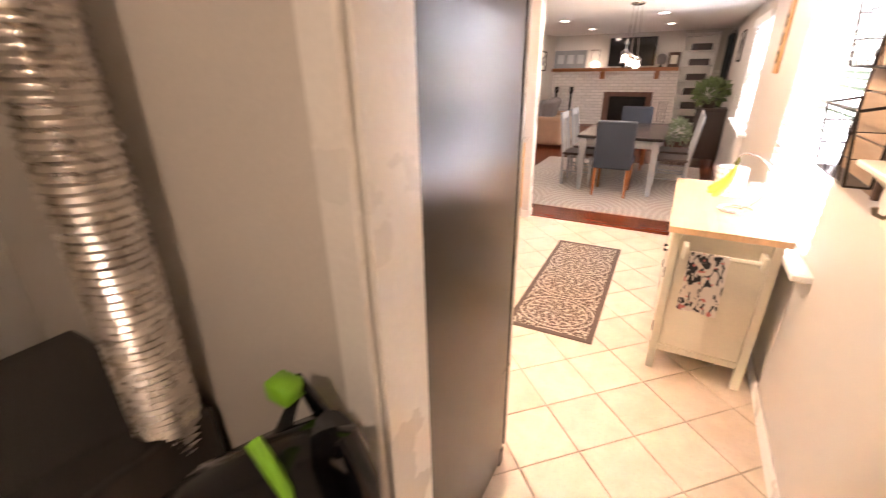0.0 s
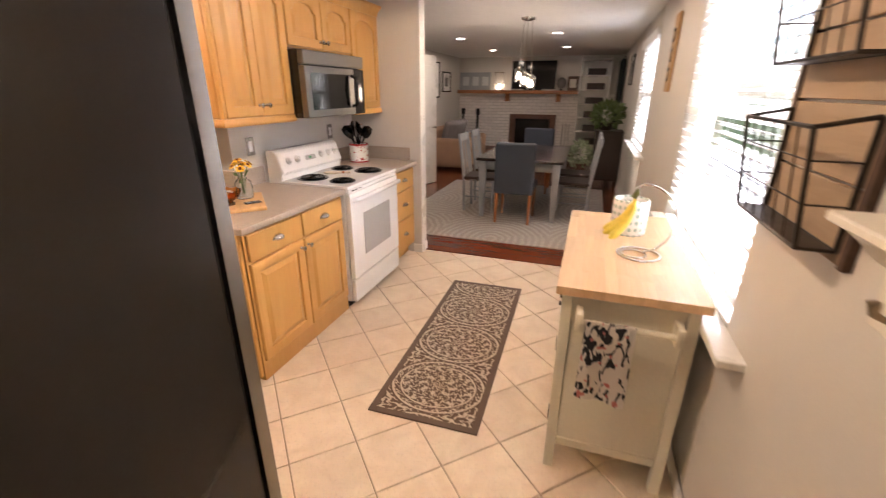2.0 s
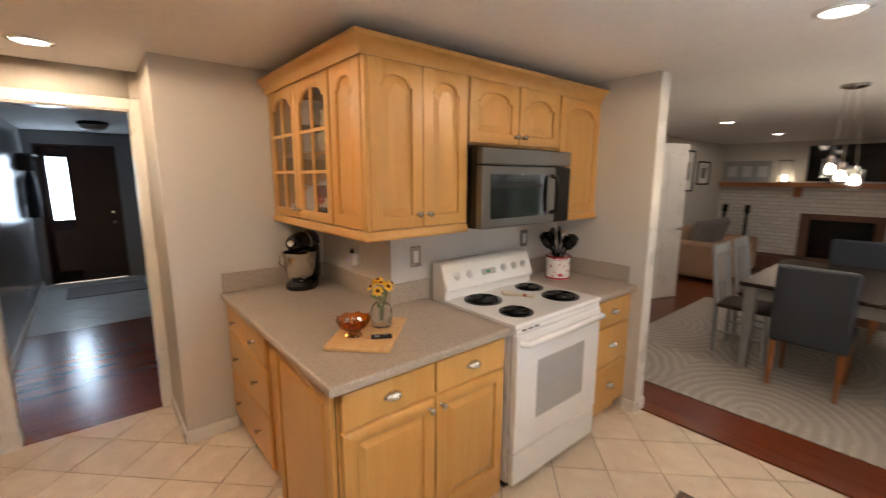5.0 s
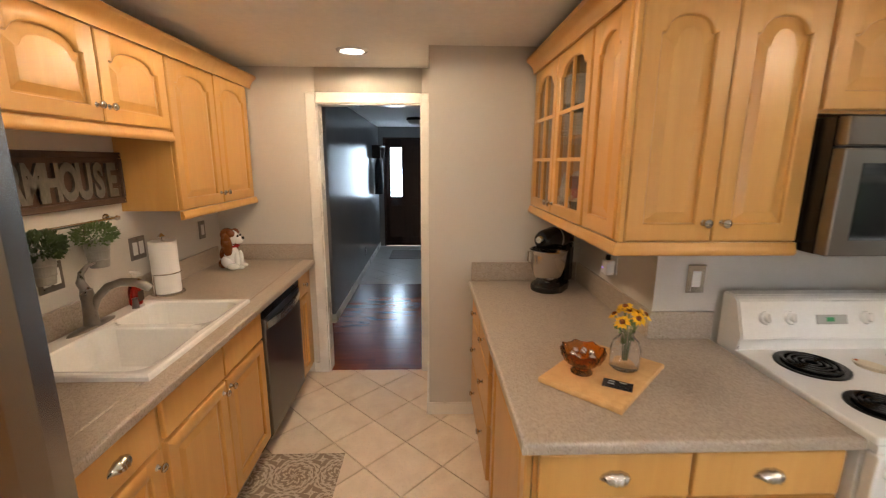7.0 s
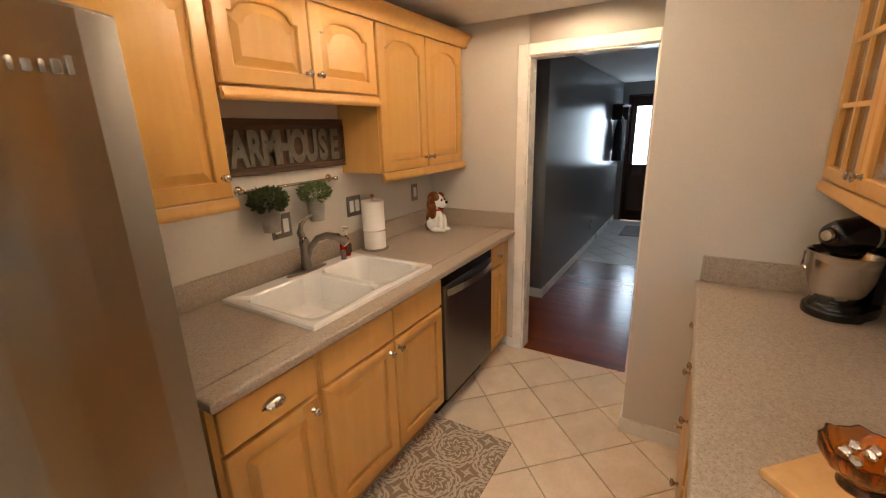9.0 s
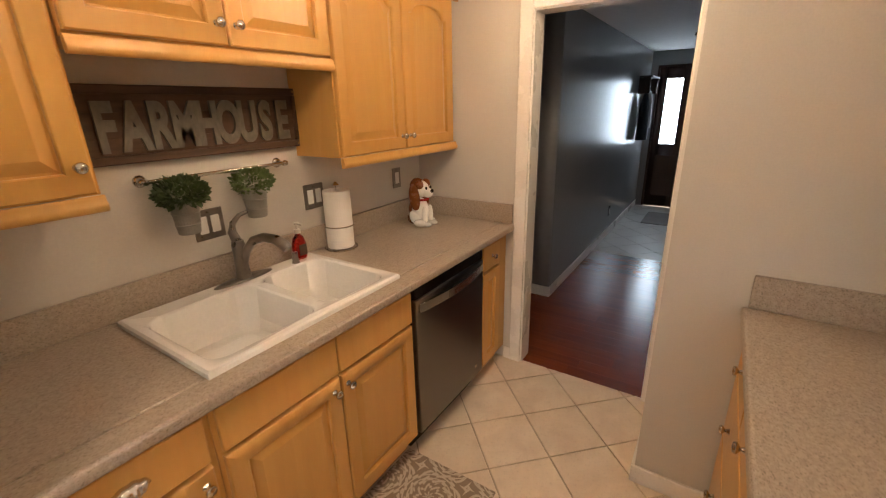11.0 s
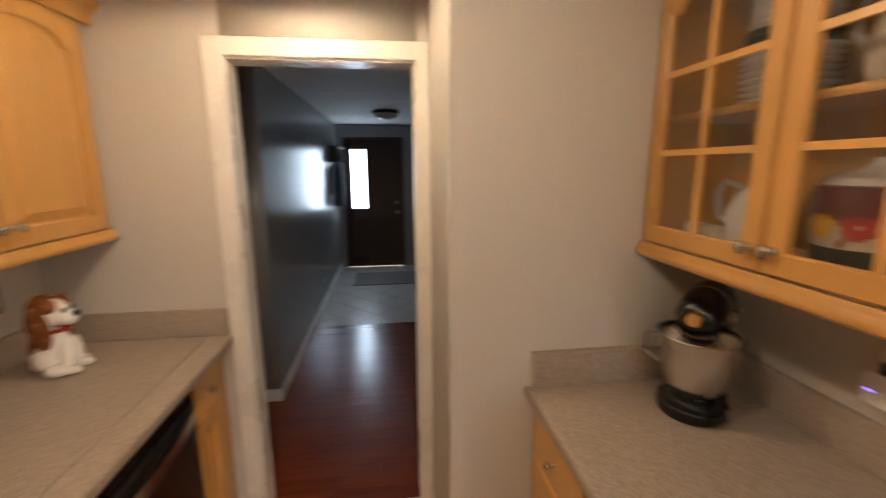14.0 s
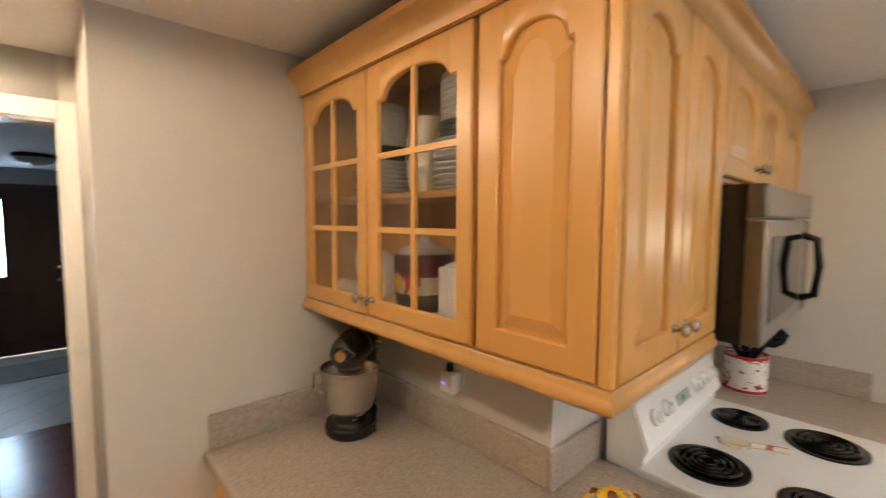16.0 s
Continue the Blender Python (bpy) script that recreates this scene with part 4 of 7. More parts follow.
# ---- fridge ----
def fridge():
    f = thing("fridge", pose(-0.583, 0.816, 0), "tall stainless fridge with dark grey sides and a bottom freezer drawer", "fridge")
    part("body", box(-0.406, 0.406, 0.0, 0.655, 0.02, 1.80, 0.006), FRIDGESIDE, f)
    def bowed(z0, z1):
        pts = [(-0.408, 0.662), (0.408, 0.662)]
        for i in range(13):
            u = 1 - 2 * i / 12
            pts.append((0.408 * u, 0.702 + 0.042 * (1 - u * u) - 0.012 * abs(u) ** 12))
        return prism(pts, z0, z1, 0.006, 2)
    d = part("door", bowed(0.53, 1.81), STEEL, f, "bowed stainless door")
    for i, (w, h) in enumerate(((0.024, 0.026), (0.014, 0.030), (0.008, 0.020), (0.014, 0.018), (0.008, 0.020), (0.016, 0.022), (0.010, 0.030))):
        x = -0.20 - i * 0.019
        y = 0.702 + 0.042 * (1 - (x / 0.408) ** 2)
        part("badge_letter", box(x - w * 0.42, x + w * 0.42, y - 0.001, y + 0.005, 1.70, 1.70 + h, 0.002), PEWTER, d, "raised dark metal badge letter")
    part("freezer_drawer", bowed(0.09, 0.518), STEEL, f, "bowed stainless freezer drawer")
    part("kick_plate", box(-0.408, 0.408, 0.62, 0.66, 0.0, 0.08), BLACK, f)
    part("gasket", box(-0.40, 0.40, 0.655, 0.662, 0.10, 1.79), BLACK, f)
    for z in (0.524, 1.80):
        part("hinge", box(0.345, 0.406, 0.60, 0.70, z - 0.004, z + 0.018 if z > 1 else z + 0.004, 0.002), BLACK, f)


fridge()

# ---- stove ----
def stove():
    s = thing("stove", pose(-1.80, 3.437, 0), "white electric coil stove with an oven window", "stove")
    w = 0.77
    part("body", box(0.0, 0.605, 0.006, w - 0.006, 0.05, 0.895), WHITE, s)
    part("cooktop", box(0.07, 0.645, 0.0, w, 0.895, 0.922, 0.008, 3), WHITE, s)
    bm = bm_new()
    pts = [(0.0, 0.90), (0.11, 0.90), (0.115, 0.965), (0.135, 0.975), (0.085, 1.115), (0.06, 1.13), (0.0, 1.13)]
    a = [bm.verts.new((x, 0.0, z)) for x, z in pts]
    b = [bm.verts.new((x, w, z)) for x, z in pts]
    bm.faces.new(a), bm.faces.new(b[::-1])
    for i in range(len(pts)):
        bm.faces.new((a[i], a[(i + 1) % len(pts)], b[(i + 1) % len(pts)], b[i]))
    bmesh.ops.bevel(bm, geom=bm.edges[:], offset=0.006, segments=2, affect='EDGES')
    guard = part("backguard", bm, WHITE, s)
    tilt = Matrix.Rotation(radians(70), 4, 'Y')
    for y in (0.10, 0.20, 0.50, 0.60, 0.69):
        k = lathe([(0.0, 0.0), (0.026, 0.0), (0.024, 0.012), (0.017, 0.014), (0.015, 0.026), (0.0, 0.027)], steps=20)
        ob = part("knob", k, WHITE, guard, m=pose(0.108, y, 1.05) @ tilt)
        part("pointer", box(-0.015, 0.015, -0.003, 0.003, 0.026, 0.031), WHITE, guard, m=pose(0.108, y, 1.05) @ tilt)
    part("display", box(-0.018, 0.018, 0.30, 0.42, 0.0, 0.003), GREYGLASS, guard, m=pose(0.112, 0, 1.045) @ tilt)
    part("clock", box(-0.008, 0.008, 0.338, 0.368, 0.003, 0.0045), GREENLIT, guard, "green clock display", m=pose(0.112, 0, 1.045) @ tilt)
    for x, y, r in ((0.245, 0.180, 0.098), (0.508, 0.160, 0.078), (0.235, 0.605, 0.078), (0.48, 0.592, 0.098)):
        bn = part("burner", lathe([(0.0, 0.002), (r - 0.02, 0.003), (r, 0.007), (r + 0.012, 0.006), (r + 0.013, 0.0), (0.0, 0.0)], (x, y, 0.9222), 32), BLACK, s, "black burner pan")
        for q in (0.25, 0.45, 0.65, 0.85):
            ring = [(x + r * q * math.cos(t), y + r * q * math.sin(t), 0.9325) for t in (2 * math.pi * i / 28 for i in range(28))]
            part("coil", tube(ring, 0.0055, 6, True), BLACK, bn)
    d = part("oven_door", box(0.612, 0.652, 0.008, w - 0.008, 0.235, 0.868, 0.008, 3), WHITE, s)
    part("oven_window", box(0.650, 0.655, 0.17, w - 0.17, 0.38, 0.70, 0.002), GREYGLASS, d, "pale grey oven window")
    part("door_vent", box(0.606, 0.640, 0.012, w - 0.012, 0.8705, 0.893), WHITE, s)
    for y in (0.05, 0.10, 0.15):
        part("vent_slot", box(0.6395, 0.6415, y, y + 0.035, 0.879, 0.886), BLACK, s)
    part("handle", tube([(0.652, 0.03, 0.822), (0.688, 0.05, 0.828), (0.694, w / 2, 0.830), (0.688, w - 0.05, 0.828), (0.652, w - 0.03, 0.822)], [0.016, 0.018, 0.018, 0.018, 0.016], 10), WHITE, d)
    part("storage_drawer", box(0.612, 0.648, 0.008, w - 0.008, 0.05, 0.225, 0.008, 3), WHITE, s)
    part("plinth", box(0.02, 0.58, 0.02, w - 0.02, 0.0, 0.05), BLACK, s)


stove()
bm = lathe([(0.0, 0.003), (0.030, 0.004), (0.042, 0.012), (0.044, 0.012), (0.036, 0.0), (0.0, 0.0)], steps=24, squash=(1.25, 0.8, 1))
sr = thing("spoon_rest", pose(-1.53, 3.815, 0.9225, 0, 0, 25), "cream pottery spoon rest on the stove", "spoon rest")
part("bowl", bm, FLOWERY, sr)
part("arm", tube([(0.045, 0, 0.008), (0.10, 0, 0.010), (0.15, 0, 0.007)], [0.010, 0.008, 0.010], 8), FLOWERY, sr)

# ---- microwave ----
def microwave():
    m = thing("microwave", pose(-1.825, 3.452, 1.355), "stainless over-the-range microwave oven", "microwave")
    w, h, d = 0.762, 0.415, 0.365
    part("body", box(0.0, d, 0.0, w, 0.0, h), BLACK, m)
    part("vent_grille", box(d, d + 0.045, 0.0, w, h - 0.085, h, 0.005), DARKSTEEL, m)
    door = part("door", box(d, d + 0.045, 0.0, w * 0.80, 0.0, h - 0.092, 0.006, 2), DARKSTEEL, m)
    part("window", box(d + 0.044, d + 0.047, 0.06, w * 0.70, 0.05, h - 0.135, 0.001), BLACKGLASS, door, "black glass window")
    part("control_panel", box(d, d + 0.044, w * 0.80 + 0.002, w, 0.0, h - 0.092, 0.005), BLACKGLASS, m, "black control panel")
    part("handle", tube([(d + 0.045, w * 0.745, 0.06), (d + 0.085, w * 0.745, 0.075), (d + 0.095, w * 0.745, 0.17), (d + 0.085, w * 0.745, 0.26), (d + 0.045, w * 0.745, 0.275)], 0.013, 10), BLACK, door)


microwave()

# ---- dishwasher ----
def dishwasher():
    d = thing("dishwasher", pose(-2.33, 1.345, 0, 0, 0, 180), "stainless dishwasher with a bar handle", "dishwasher")
    w = 0.608
    part("body", box(0.004, w - 0.004, 0.0, 0.55, 0.10, 0.868), BLACK, d)
    door = part("door", box(0.004, w - 0.004, -0.028, 0.0, 0.12, 0.805, 0.006, 2), DARKSTEEL, d)
    part("control_strip", box(0.004, w - 0.004, -0.024, 0.0, 0.808, 0.868, 0.004), BLACK, d, "black control strip")
    part("handle", prism([(0.02, -0.028)] + [(0.02 + (w - 0.04) * i / 12, -0.036 - 0.03 * math.sin(math.pi * i / 12)) for i in range(13)] + [(w - 0.02, -0.028)]
                         + [(0.02 + (w - 0.04) * i / 12, -0.026 - 0.016 * math.sin(math.pi * i / 12)) for i in range(11, 0, -1)], 0.748, 0.788, 0.004, 2), NICKEL, door)
    part("badge", lathe([(0.0, 0.0), (0.010, 0.0), (0.010, 0.002), (0.0, 0.002)], steps=16), NICKEL, door, m=pose(w * 0.86, -0.028, 0.19) @ FACE_OUT)
    part("toe_panel", box(0.01, w - 0.01, 0.05, 0.08, 0.0, 0.10), BLACK, d)


dishwasher()

# ---- cart ----
def cart():
    X0, X1, Y0, Y1, H = 0.296, 0.800, 2.445, 3.54, 0.874
    c = thing("kitchen_cart", pose(X0, Y0, 0), "cream painted kitchen cart with a butcher block top", "kitchen cart")
    w, l_ = X1 - X0, Y1 - Y0
    top = part("top", box(0.004, w - 0.004, 0.004, l_ - 0.004, H - 0.030, H - 0.003), BUTCHER, c, "pale butcher block top")
    rng, rows = random.Random(21), 12
    sw_ = w / rows
    for k in range(rows):
        y = 0.0
        while y < l_ - 0.001:
            e = min(l_, y + rng.choice((0.17, 0.23, 0.29, 0.36)) * (0.5 if y == 0.0 and k % 2 else 1.0))
            if l_ - e < 0.08:
                e = l_
            part("stave", box(0.00005, sw_ - 0.00005, 0.00005, e - y - 0.00005, H - 0.032, H, 0.0003), BUTCHER, top, m=pose(k * sw_, y, 0))
            y = e
    for x in (0.022, w - 0.062):
        for y in (0.022, l_ - 0.062):
            part("leg", box(x, x + 0.04, y, y + 0.04, 0.0, H - 0.033, 0.002), CREAM, c)
    for y in (0.030, l_ - 0.048):
        part("end_panel", box(0.064, w - 0.064, y, y + 0.016, 0.17, H - 0.034), CREAM, c)
        part("bottom_rail", box(0.063, w - 0.063, y - 0.004, y + 0.022, 0.13, 0.168, 0.002), CREAM, c)
    part("back_panel", box(w - 0.05, w - 0.034, 0.064, l_ - 0.064, 0.13, H - 0.034), CREAM, c)
    part("bottom", box(0.03, w - 0.052, 0.05, l_ - 0.05, 0.13, 0.148), CREAM, c)
    for i in range(2):
        y0 = 0.066 + i * (l_ - 0.13) / 2
        y1 = y0 + (l_ - 0.136) / 2
        d = part("drawer_front", box(0.024, 0.042, y0, y1, H - 0.19, H - 0.04, 0.003), CREAM, c)
        part("knob", lathe([(0.0, 0.0), (0.006, 0.0), (0.005, 0.010), (0.012, 0.016), (0.011, 0.022), (0.0, 0.024)], steps=14), WIRE, d, "black knob", pose(0.024, (y0 + y1) / 2, H - 0.115, 0, -90, 0))
        d = part("door", box(0.024, 0.042, y0, y1, 0.155, H - 0.20, 0.003), CREAM, c)
        part("knob", lathe([(0.0, 0.0), (0.006, 0.0), (0.005, 0.010), (0.012, 0.016), (0.011, 0.022), (0.0, 0.024)], steps=14), WIRE, d, "black knob", pose(0.024, y1 - 0.04 if i == 0 else y0 + 0.04, 0.55, 0, -90, 0))
        for z in (0.22, 0.56):
            part("hinge", box(0.018, 0.026, (y0 if i == 0 else y1 - 0.03), (y0 + 0.03 if i == 0 else y1), z, z + 0.05), WIRE, d)
    bar = part("towel_bar", tube([(0.09, -0.032, H - 0.115), (w - 0.09, -0.032, H - 0.115)], 0.012, 12), CREAM, c)
    for x in (0.078, w - 0.104):
        part("bracket", box(x, x + 0.026, -0.05, 0.021, H - 0.145, H - 0.075, 0.003), CREAM, bar)
    # towel over the bar
    bm = bm_new()
    nx, prof = 14, []
    for i in range(25):
        s = i / 24 * 0.50
        if s < 0.30:
            prof.append((-0.0485, H - 0.115 - 0.30 + s))
        elif s < 0.34:
            a = (s - 0.30) / 0.04 * math.pi
            prof.append((-0.032 - 0.0165 * math.cos(a), H - 0.115 + 0.0165 * math.sin(a)))
        else:
            prof.append((-0.0155, H - 0.115 - (s - 0.34)))
    grid = []
    for j, (y, z) in enumerate(prof):
        row = []
        for i in range(nx + 1):
            u = i / nx
            fall = max(0.0, (H - 0.115 - z) / 0.30)
            row.append(bm.verts.new((0.115 + 0.165 * u + 0.02 * (1 - u) * -fall * 0.5, y - (0.010 * math.sin(u * 9.0) + 0.006) * fall * (1 if y < -0.03 else 0.0), z - 0.012 * u * fall)))
        grid.append(row)
    for p, q in zip(grid, grid[1:]):
        for i in range(nx):
            bm.faces.new((p[i], p[i + 1], q[i + 1], q[i]))
    bmesh.ops.solidify(bm, geom=bm.faces[:], thickness=0.0025)
    solid("dish_towel", bm, CACTUS, "white dish towel with a black cactus print on the cart", "towel", pose(X0, Y0, 0))
    return H


CART = cart()
solid("canister", lathe([(0.0, 0.0), (0.060, 0.0), (0.064, 0.006), (0.065, 0.135), (0.062, 0.142), (0.058, 0.142), (0.057, 0.120), (0.0, 0.118)], steps=36), DIAMOND,
      "white pottery canister with a dark diamond print", "canister", pose(0.575, 3.20, CART) @ Matrix.Diagonal((1.28, 1.28, 1.2, 1)))


def banana_stand():
    b = thing("banana_hanger", pose(0.60, 2.87, CART), "brushed metal banana hanger on a ring base", "fruit stand")
    ring = [(0.085 * math.cos(t), 0.085 * math.sin(t), 0.006) for t in (2 * math.pi * i / 32 for i in range(32))]
    part("base_ring", tube(ring, 0.005, 8, True), NICKEL, b)
    ring = [(0.05 * math.cos(t) - 0.02, 0.05 * math.sin(t), 0.006) for t in (2 * math.pi * i / 24 for i in range(24))]
    part("inner_ring", tube(ring, 0.004, 8, True), NICKEL, b)
    pts = []
    for i in range(15):
        a = radians(-75 + 165 * i / 14)
        pts.append((0.0 + 0.145 * math.cos(a) - 0.02, 0.02, 0.155 + 0.15 * math.sin(a)))
    pts += [(-0.035, 0.02, 0.295), (-0.045, 0.02, 0.282), (-0.042, 0.02, 0.270)]
    part("arm", tube(pts, 0.005, 8), NICKEL, b)
    bunch = thing("bananas", pose(0.60 - 0.042, 2.89, CART + 0.268), "bunch of ripe yellow bananas hung on a hanger", "fruit")
    for k in range(4):
        yaw = radians(150 + 26 * k)
        pts, rs = [], []
        for i in range(11):
            t = i / 10
            a = radians(4 + 66 * t)
            R = 0.15 + 0.012 * k
            out, z = R * (1 - math.cos(a)) + 0.004, -0.016 - R * math.sin(a)
            pts.append((out * math.cos(yaw), out * math.sin(yaw) * 0.75 + 0.008 * k - 0.012, z))
            rs.append(0.006 if i == 0 else (0.010 if i == 1 else (0.006 if i == 10 else 0.0195 - 0.006 * abs(t - 0.5))))
        part("banana", tube(pts, rs, 7), BANANA, bunch)
    part("stem", tube([(0, 0, 0.012), (0, 0, -0.004), (-0.01, 0, -0.024)], [0.008, 0.012, 0.013], 8), BANANATIP, bunch, "green-brown stem")


banana_stand()

# ---- rugs ----
def rug(x0, x1, y0, y1, z, body, edge, border, label, turn=0.0):
    r = thing("rug", pose((x0 + x1) / 2, (y0 + y1) / 2, z, 0, 0, turn), label, "rug")
    a, b = (x1 - x0) / 2, (y1 - y0) / 2
    part("field", box(-a + border, a - border, -b + border, b - border, 0.0, 0.0075), body, r)
    bm = bm_new()
    for p in ((-a, -a + border, -b, b), (a - border, a, -b, b), (-a + border, a - border, -b, -b + border), (-a + border, a - border, b - border, b)):
        add_box(bm, *p, 0.0, 0.0085)
    part("border", bm, edge, r)


rug(-0.588, -0.016, 2.52, 4.155, 0.001, RUNNER, RUNNER_EDGE, 0.034, "brown and cream damask kitchen runner rug on the tiles", 1.6)
rug(-2.32, -1.50, 1.30, 1.765, 0.001, MAT, MAT, 0.01, "tan medallion kitchen mat in front of the sink")

# ---- things by the sink ----
def faucet():
    f = thing("faucet", pose(-1.94, 0.808, CT1 + 0.020), "aged pewter single-lever kitchen faucet", "faucet")
    part("deck_plate", lathe([(0.0, 0.012), (0.10, 0.011), (0.125, 0.006), (0.13, 0.0), (0.0, 0.0)], steps=28, squash=(1, 0.24, 1)), PEWTER, f)
    part("body", lathe([(0.0, 0.0), (0.030, 0.0), (0.027, 0.03), (0.024, 0.10), (0.026, 0.135), (0.022, 0.155), (0.0, 0.16)], (0, 0, 0.011), 20), PEWTER, f)
    pts = [(-0.004, 0.004, 0.06), (-0.012, 0.030, 0.125), (-0.022, 0.075, 0.172), (-0.035, 0.125, 0.188), (-0.05, 0.175, 0.182), (-0.058, 0.21, 0.165), (-0.062, 0.225, 0.150)]
    part("spout", tube(pts, [0.016, 0.017, 0.017, 0.018, 0.020, 0.021, 0.019], 14), PEWTER, f)
    part("lever", tube([(0.0, -0.002, 0.16), (0.008, -0.012, 0.20), (0.0, -0.010, 0.235), (-0.025, 0.0, 0.262), (-0.055, 0.012, 0.272)], [0.020, 0.017, 0.012, 0.009, 0.007], 12), PEWTER, f)
    s = thing("sprayer_cap", pose(-2.172, 0.835, CT1 + 0.020), "pewter sprayer holder on the sink rim", "sink fitting")
    part("stem", lathe([(0.0, 0.0), (0.018, 0.0), (0.014, 0.012), (0.012, 0.04), (0.013, 0.05), (0.0, 0.052)], steps=16), PEWTER, s)


faucet()


def soap_bottle():
    s = thing("soap_bottle", pose(-2.225, 0.802, CT1 + 0.0205), "clear plastic bottle of red hand soap with a pump", "soap bottle")
    part("bottle", lathe([(0.0, 0.0), (0.030, 0.0), (0.034, 0.01), (0.034, 0.07), (0.026, 0.10), (0.013, 0.112), (0.013, 0.12), (0.0, 0.12)], steps=24, squash=(1, 0.75, 1)), REDSOAP, s, "red liquid soap in clear plastic")
    part("label", box(-0.020, 0.020, 0.0262, 0.0275, 0.02, 0.07, 0.001), RUSTIC, s, "dark label")
    part("pump", lathe([(0.0, 0.12), (0.015, 0.12), (0.015, 0.137), (0.005, 0.14), (0.005, 0.155), (0.012, 0.158), (0.012, 0.168), (0.0, 0.17)], steps=16), PLASTICCLEAR, s)
    part("nozzle", box(-0.005, 0.005, 0.0, 0.038, 0.158, 0.167, 0.002), PLASTICCLEAR, s)


soap_bottle()


def towel_holder():
    h = thing("paper_towel_holder", pose(-2.475, 0.805, CT1), "chrome wire paper towel holder on the worktop", "towel holder")
    ring = [(0.08 * math.cos(t), 0.08 * math.sin(t), 0.004) for t in (2 * math.pi * i / 28 for i in range(28))]
    part("base_ring", tube(ring, 0.004, 8, True), CHROME, h)
    part("cross_bar", tube([(-0.08, 0, 0.004), (0.08, 0, 0.004)], 0.0035, 8), CHROME, h)
    part("post", tube([(0, 0, 0.004), (0, 0, 0.312)], 0.004, 8), CHROME, h)
    part("finial", lathe([(0.0, 0.31), (0.012, 0.312), (0.018, 0.318), (0.012, 0.326), (0.006, 0.332), (0.0, 0.335)], steps=16), CHROME, h)
    half = [(0.073 * math.cos(t), 0.073 * math.sin(t), 0.12) for t in (radians(-20 + 220 * i / 20) for i in range(21))]
    part("tension_arm", tube([(half[0][0], half[0][1], 0.004)] + half, 0.0035, 8), CHROME, h)
    part("side_rod", tube([(-0.085, -0.03, 0.004), (-0.09, -0.04, 0.13), (-0.105, -0.05, 0.135)], 0.0035, 8), CHROME, h)
    solid("paper_towel_roll", lathe([(0.016, 0.0), (0.064, 0.0), (0.066, 0.004), (0.066, 0.281), (0.064, 0.285), (0.016, 0.285), (0.016, 0.0)], steps=36), PAPER, "full white paper towel roll on its holder", "paper towel", pose(-2.475, 0.805, CT1 + 0.009))


towel_holder()


def dog():
    """One glazed figurine: body, head, ears and paws in one mesh with two glazes."""
    bm = bm_new()
    def ball(x, y, z, rx, ry, rz, mat=0, tilt=0):
        m = pose(x, y, z, 0, tilt, 0) @ Matrix.Diagonal((rx, ry, rz, 1))
        vs = bmesh.ops.create_uvsphere(bm, u_segments=18, v_segments=12, radius=1, matrix=m)["verts"]
        for f in {f for v in vs for f in v.link_faces}:
            f.material_index = mat
    ball(0, 0, 0.075, 0.052, 0.055, 0.075)
    ball(0.0, -0.012, 0.05, 0.062, 0.052, 0.05)
    for s in (-1, 1):
        ball(0.03 * s, 0.05, 0.055, 0.018, 0.018, 0.055)
        ball(0.033 * s, 0.065, 0.014, 0.023, 0.030, 0.014)
        ball(0.05 * s, 0.03, 0.02, 0.03, 0.04, 0.02)
        ball(0.054 * s, 0.0, 0.155, 0.017, 0.036, 0.074, 1, 8 * s)
        ball(0.036 * s, 0.022, 0.222, 0.022, 0.028, 0.024, 1)
        ball(0.022 * s, 0.062, 0.205, 0.007, 0.006, 0.009, 2)
    ball(0, 0.012, 0.195, 0.046, 0.048, 0.045)
    ball(0, -0.012, 0.212, 0.045, 0.044, 0.040, 1)
    ball(0, -0.030, 0.085, 0.045, 0.040, 0.055, 1)
    ball(0, 0.055, 0.178, 0.030, 0.034, 0.026)
    ball(0, 0.086, 0.190, 0.013, 0.009, 0.010, 2)
    ball(0, -0.055, 0.03, 0.03, 0.03, 0.03, 1)
    add_tube(bm, [(0.045 * math.cos(t), 0.008 + 0.045 * math.sin(t), 0.142) for t in (2 * math.pi * i / 24 for i in range(24))], 0.006, 6, True)
    for f in bm.faces:
        if abs(f.calc_center_median().z - 0.142) < 0.0065 and len(f.verts) == 4 and f.material_index == 0 and f.calc_area() < 0.00008:
            f.material_index = 3
    me = mesh_of("dog_figurine", bm, CERAMIC)
    for m in (BROWNCOAT, BLACK, REDRIM):
        me.materials.append(m)
    ob = new("dog_figurine", me)
    ob.matrix_basis = pose(-3.02, 0.905, CT1 + 0.001, 0, 0, 2) @ Matrix.Diagonal((0.98, 1.02, 1.10, 1))
    tagged(ob, "glossy white and brown ceramic puppy figurine with long ears", "figurine")


dog()


def text_mesh(body, size, depth):
    cu = bpy.data.curves.new("letter", 'FONT')
    cu.body, cu.size, cu.extrude, cu.offset = body, size, depth, 0.009
    cu.align_x = 'CENTER'
    ob = bpy.data.objects.new("letter", cu)
    me = bpy.data.meshes.new_from_object(ob)
    bpy.data.objects.remove(ob)
    return me


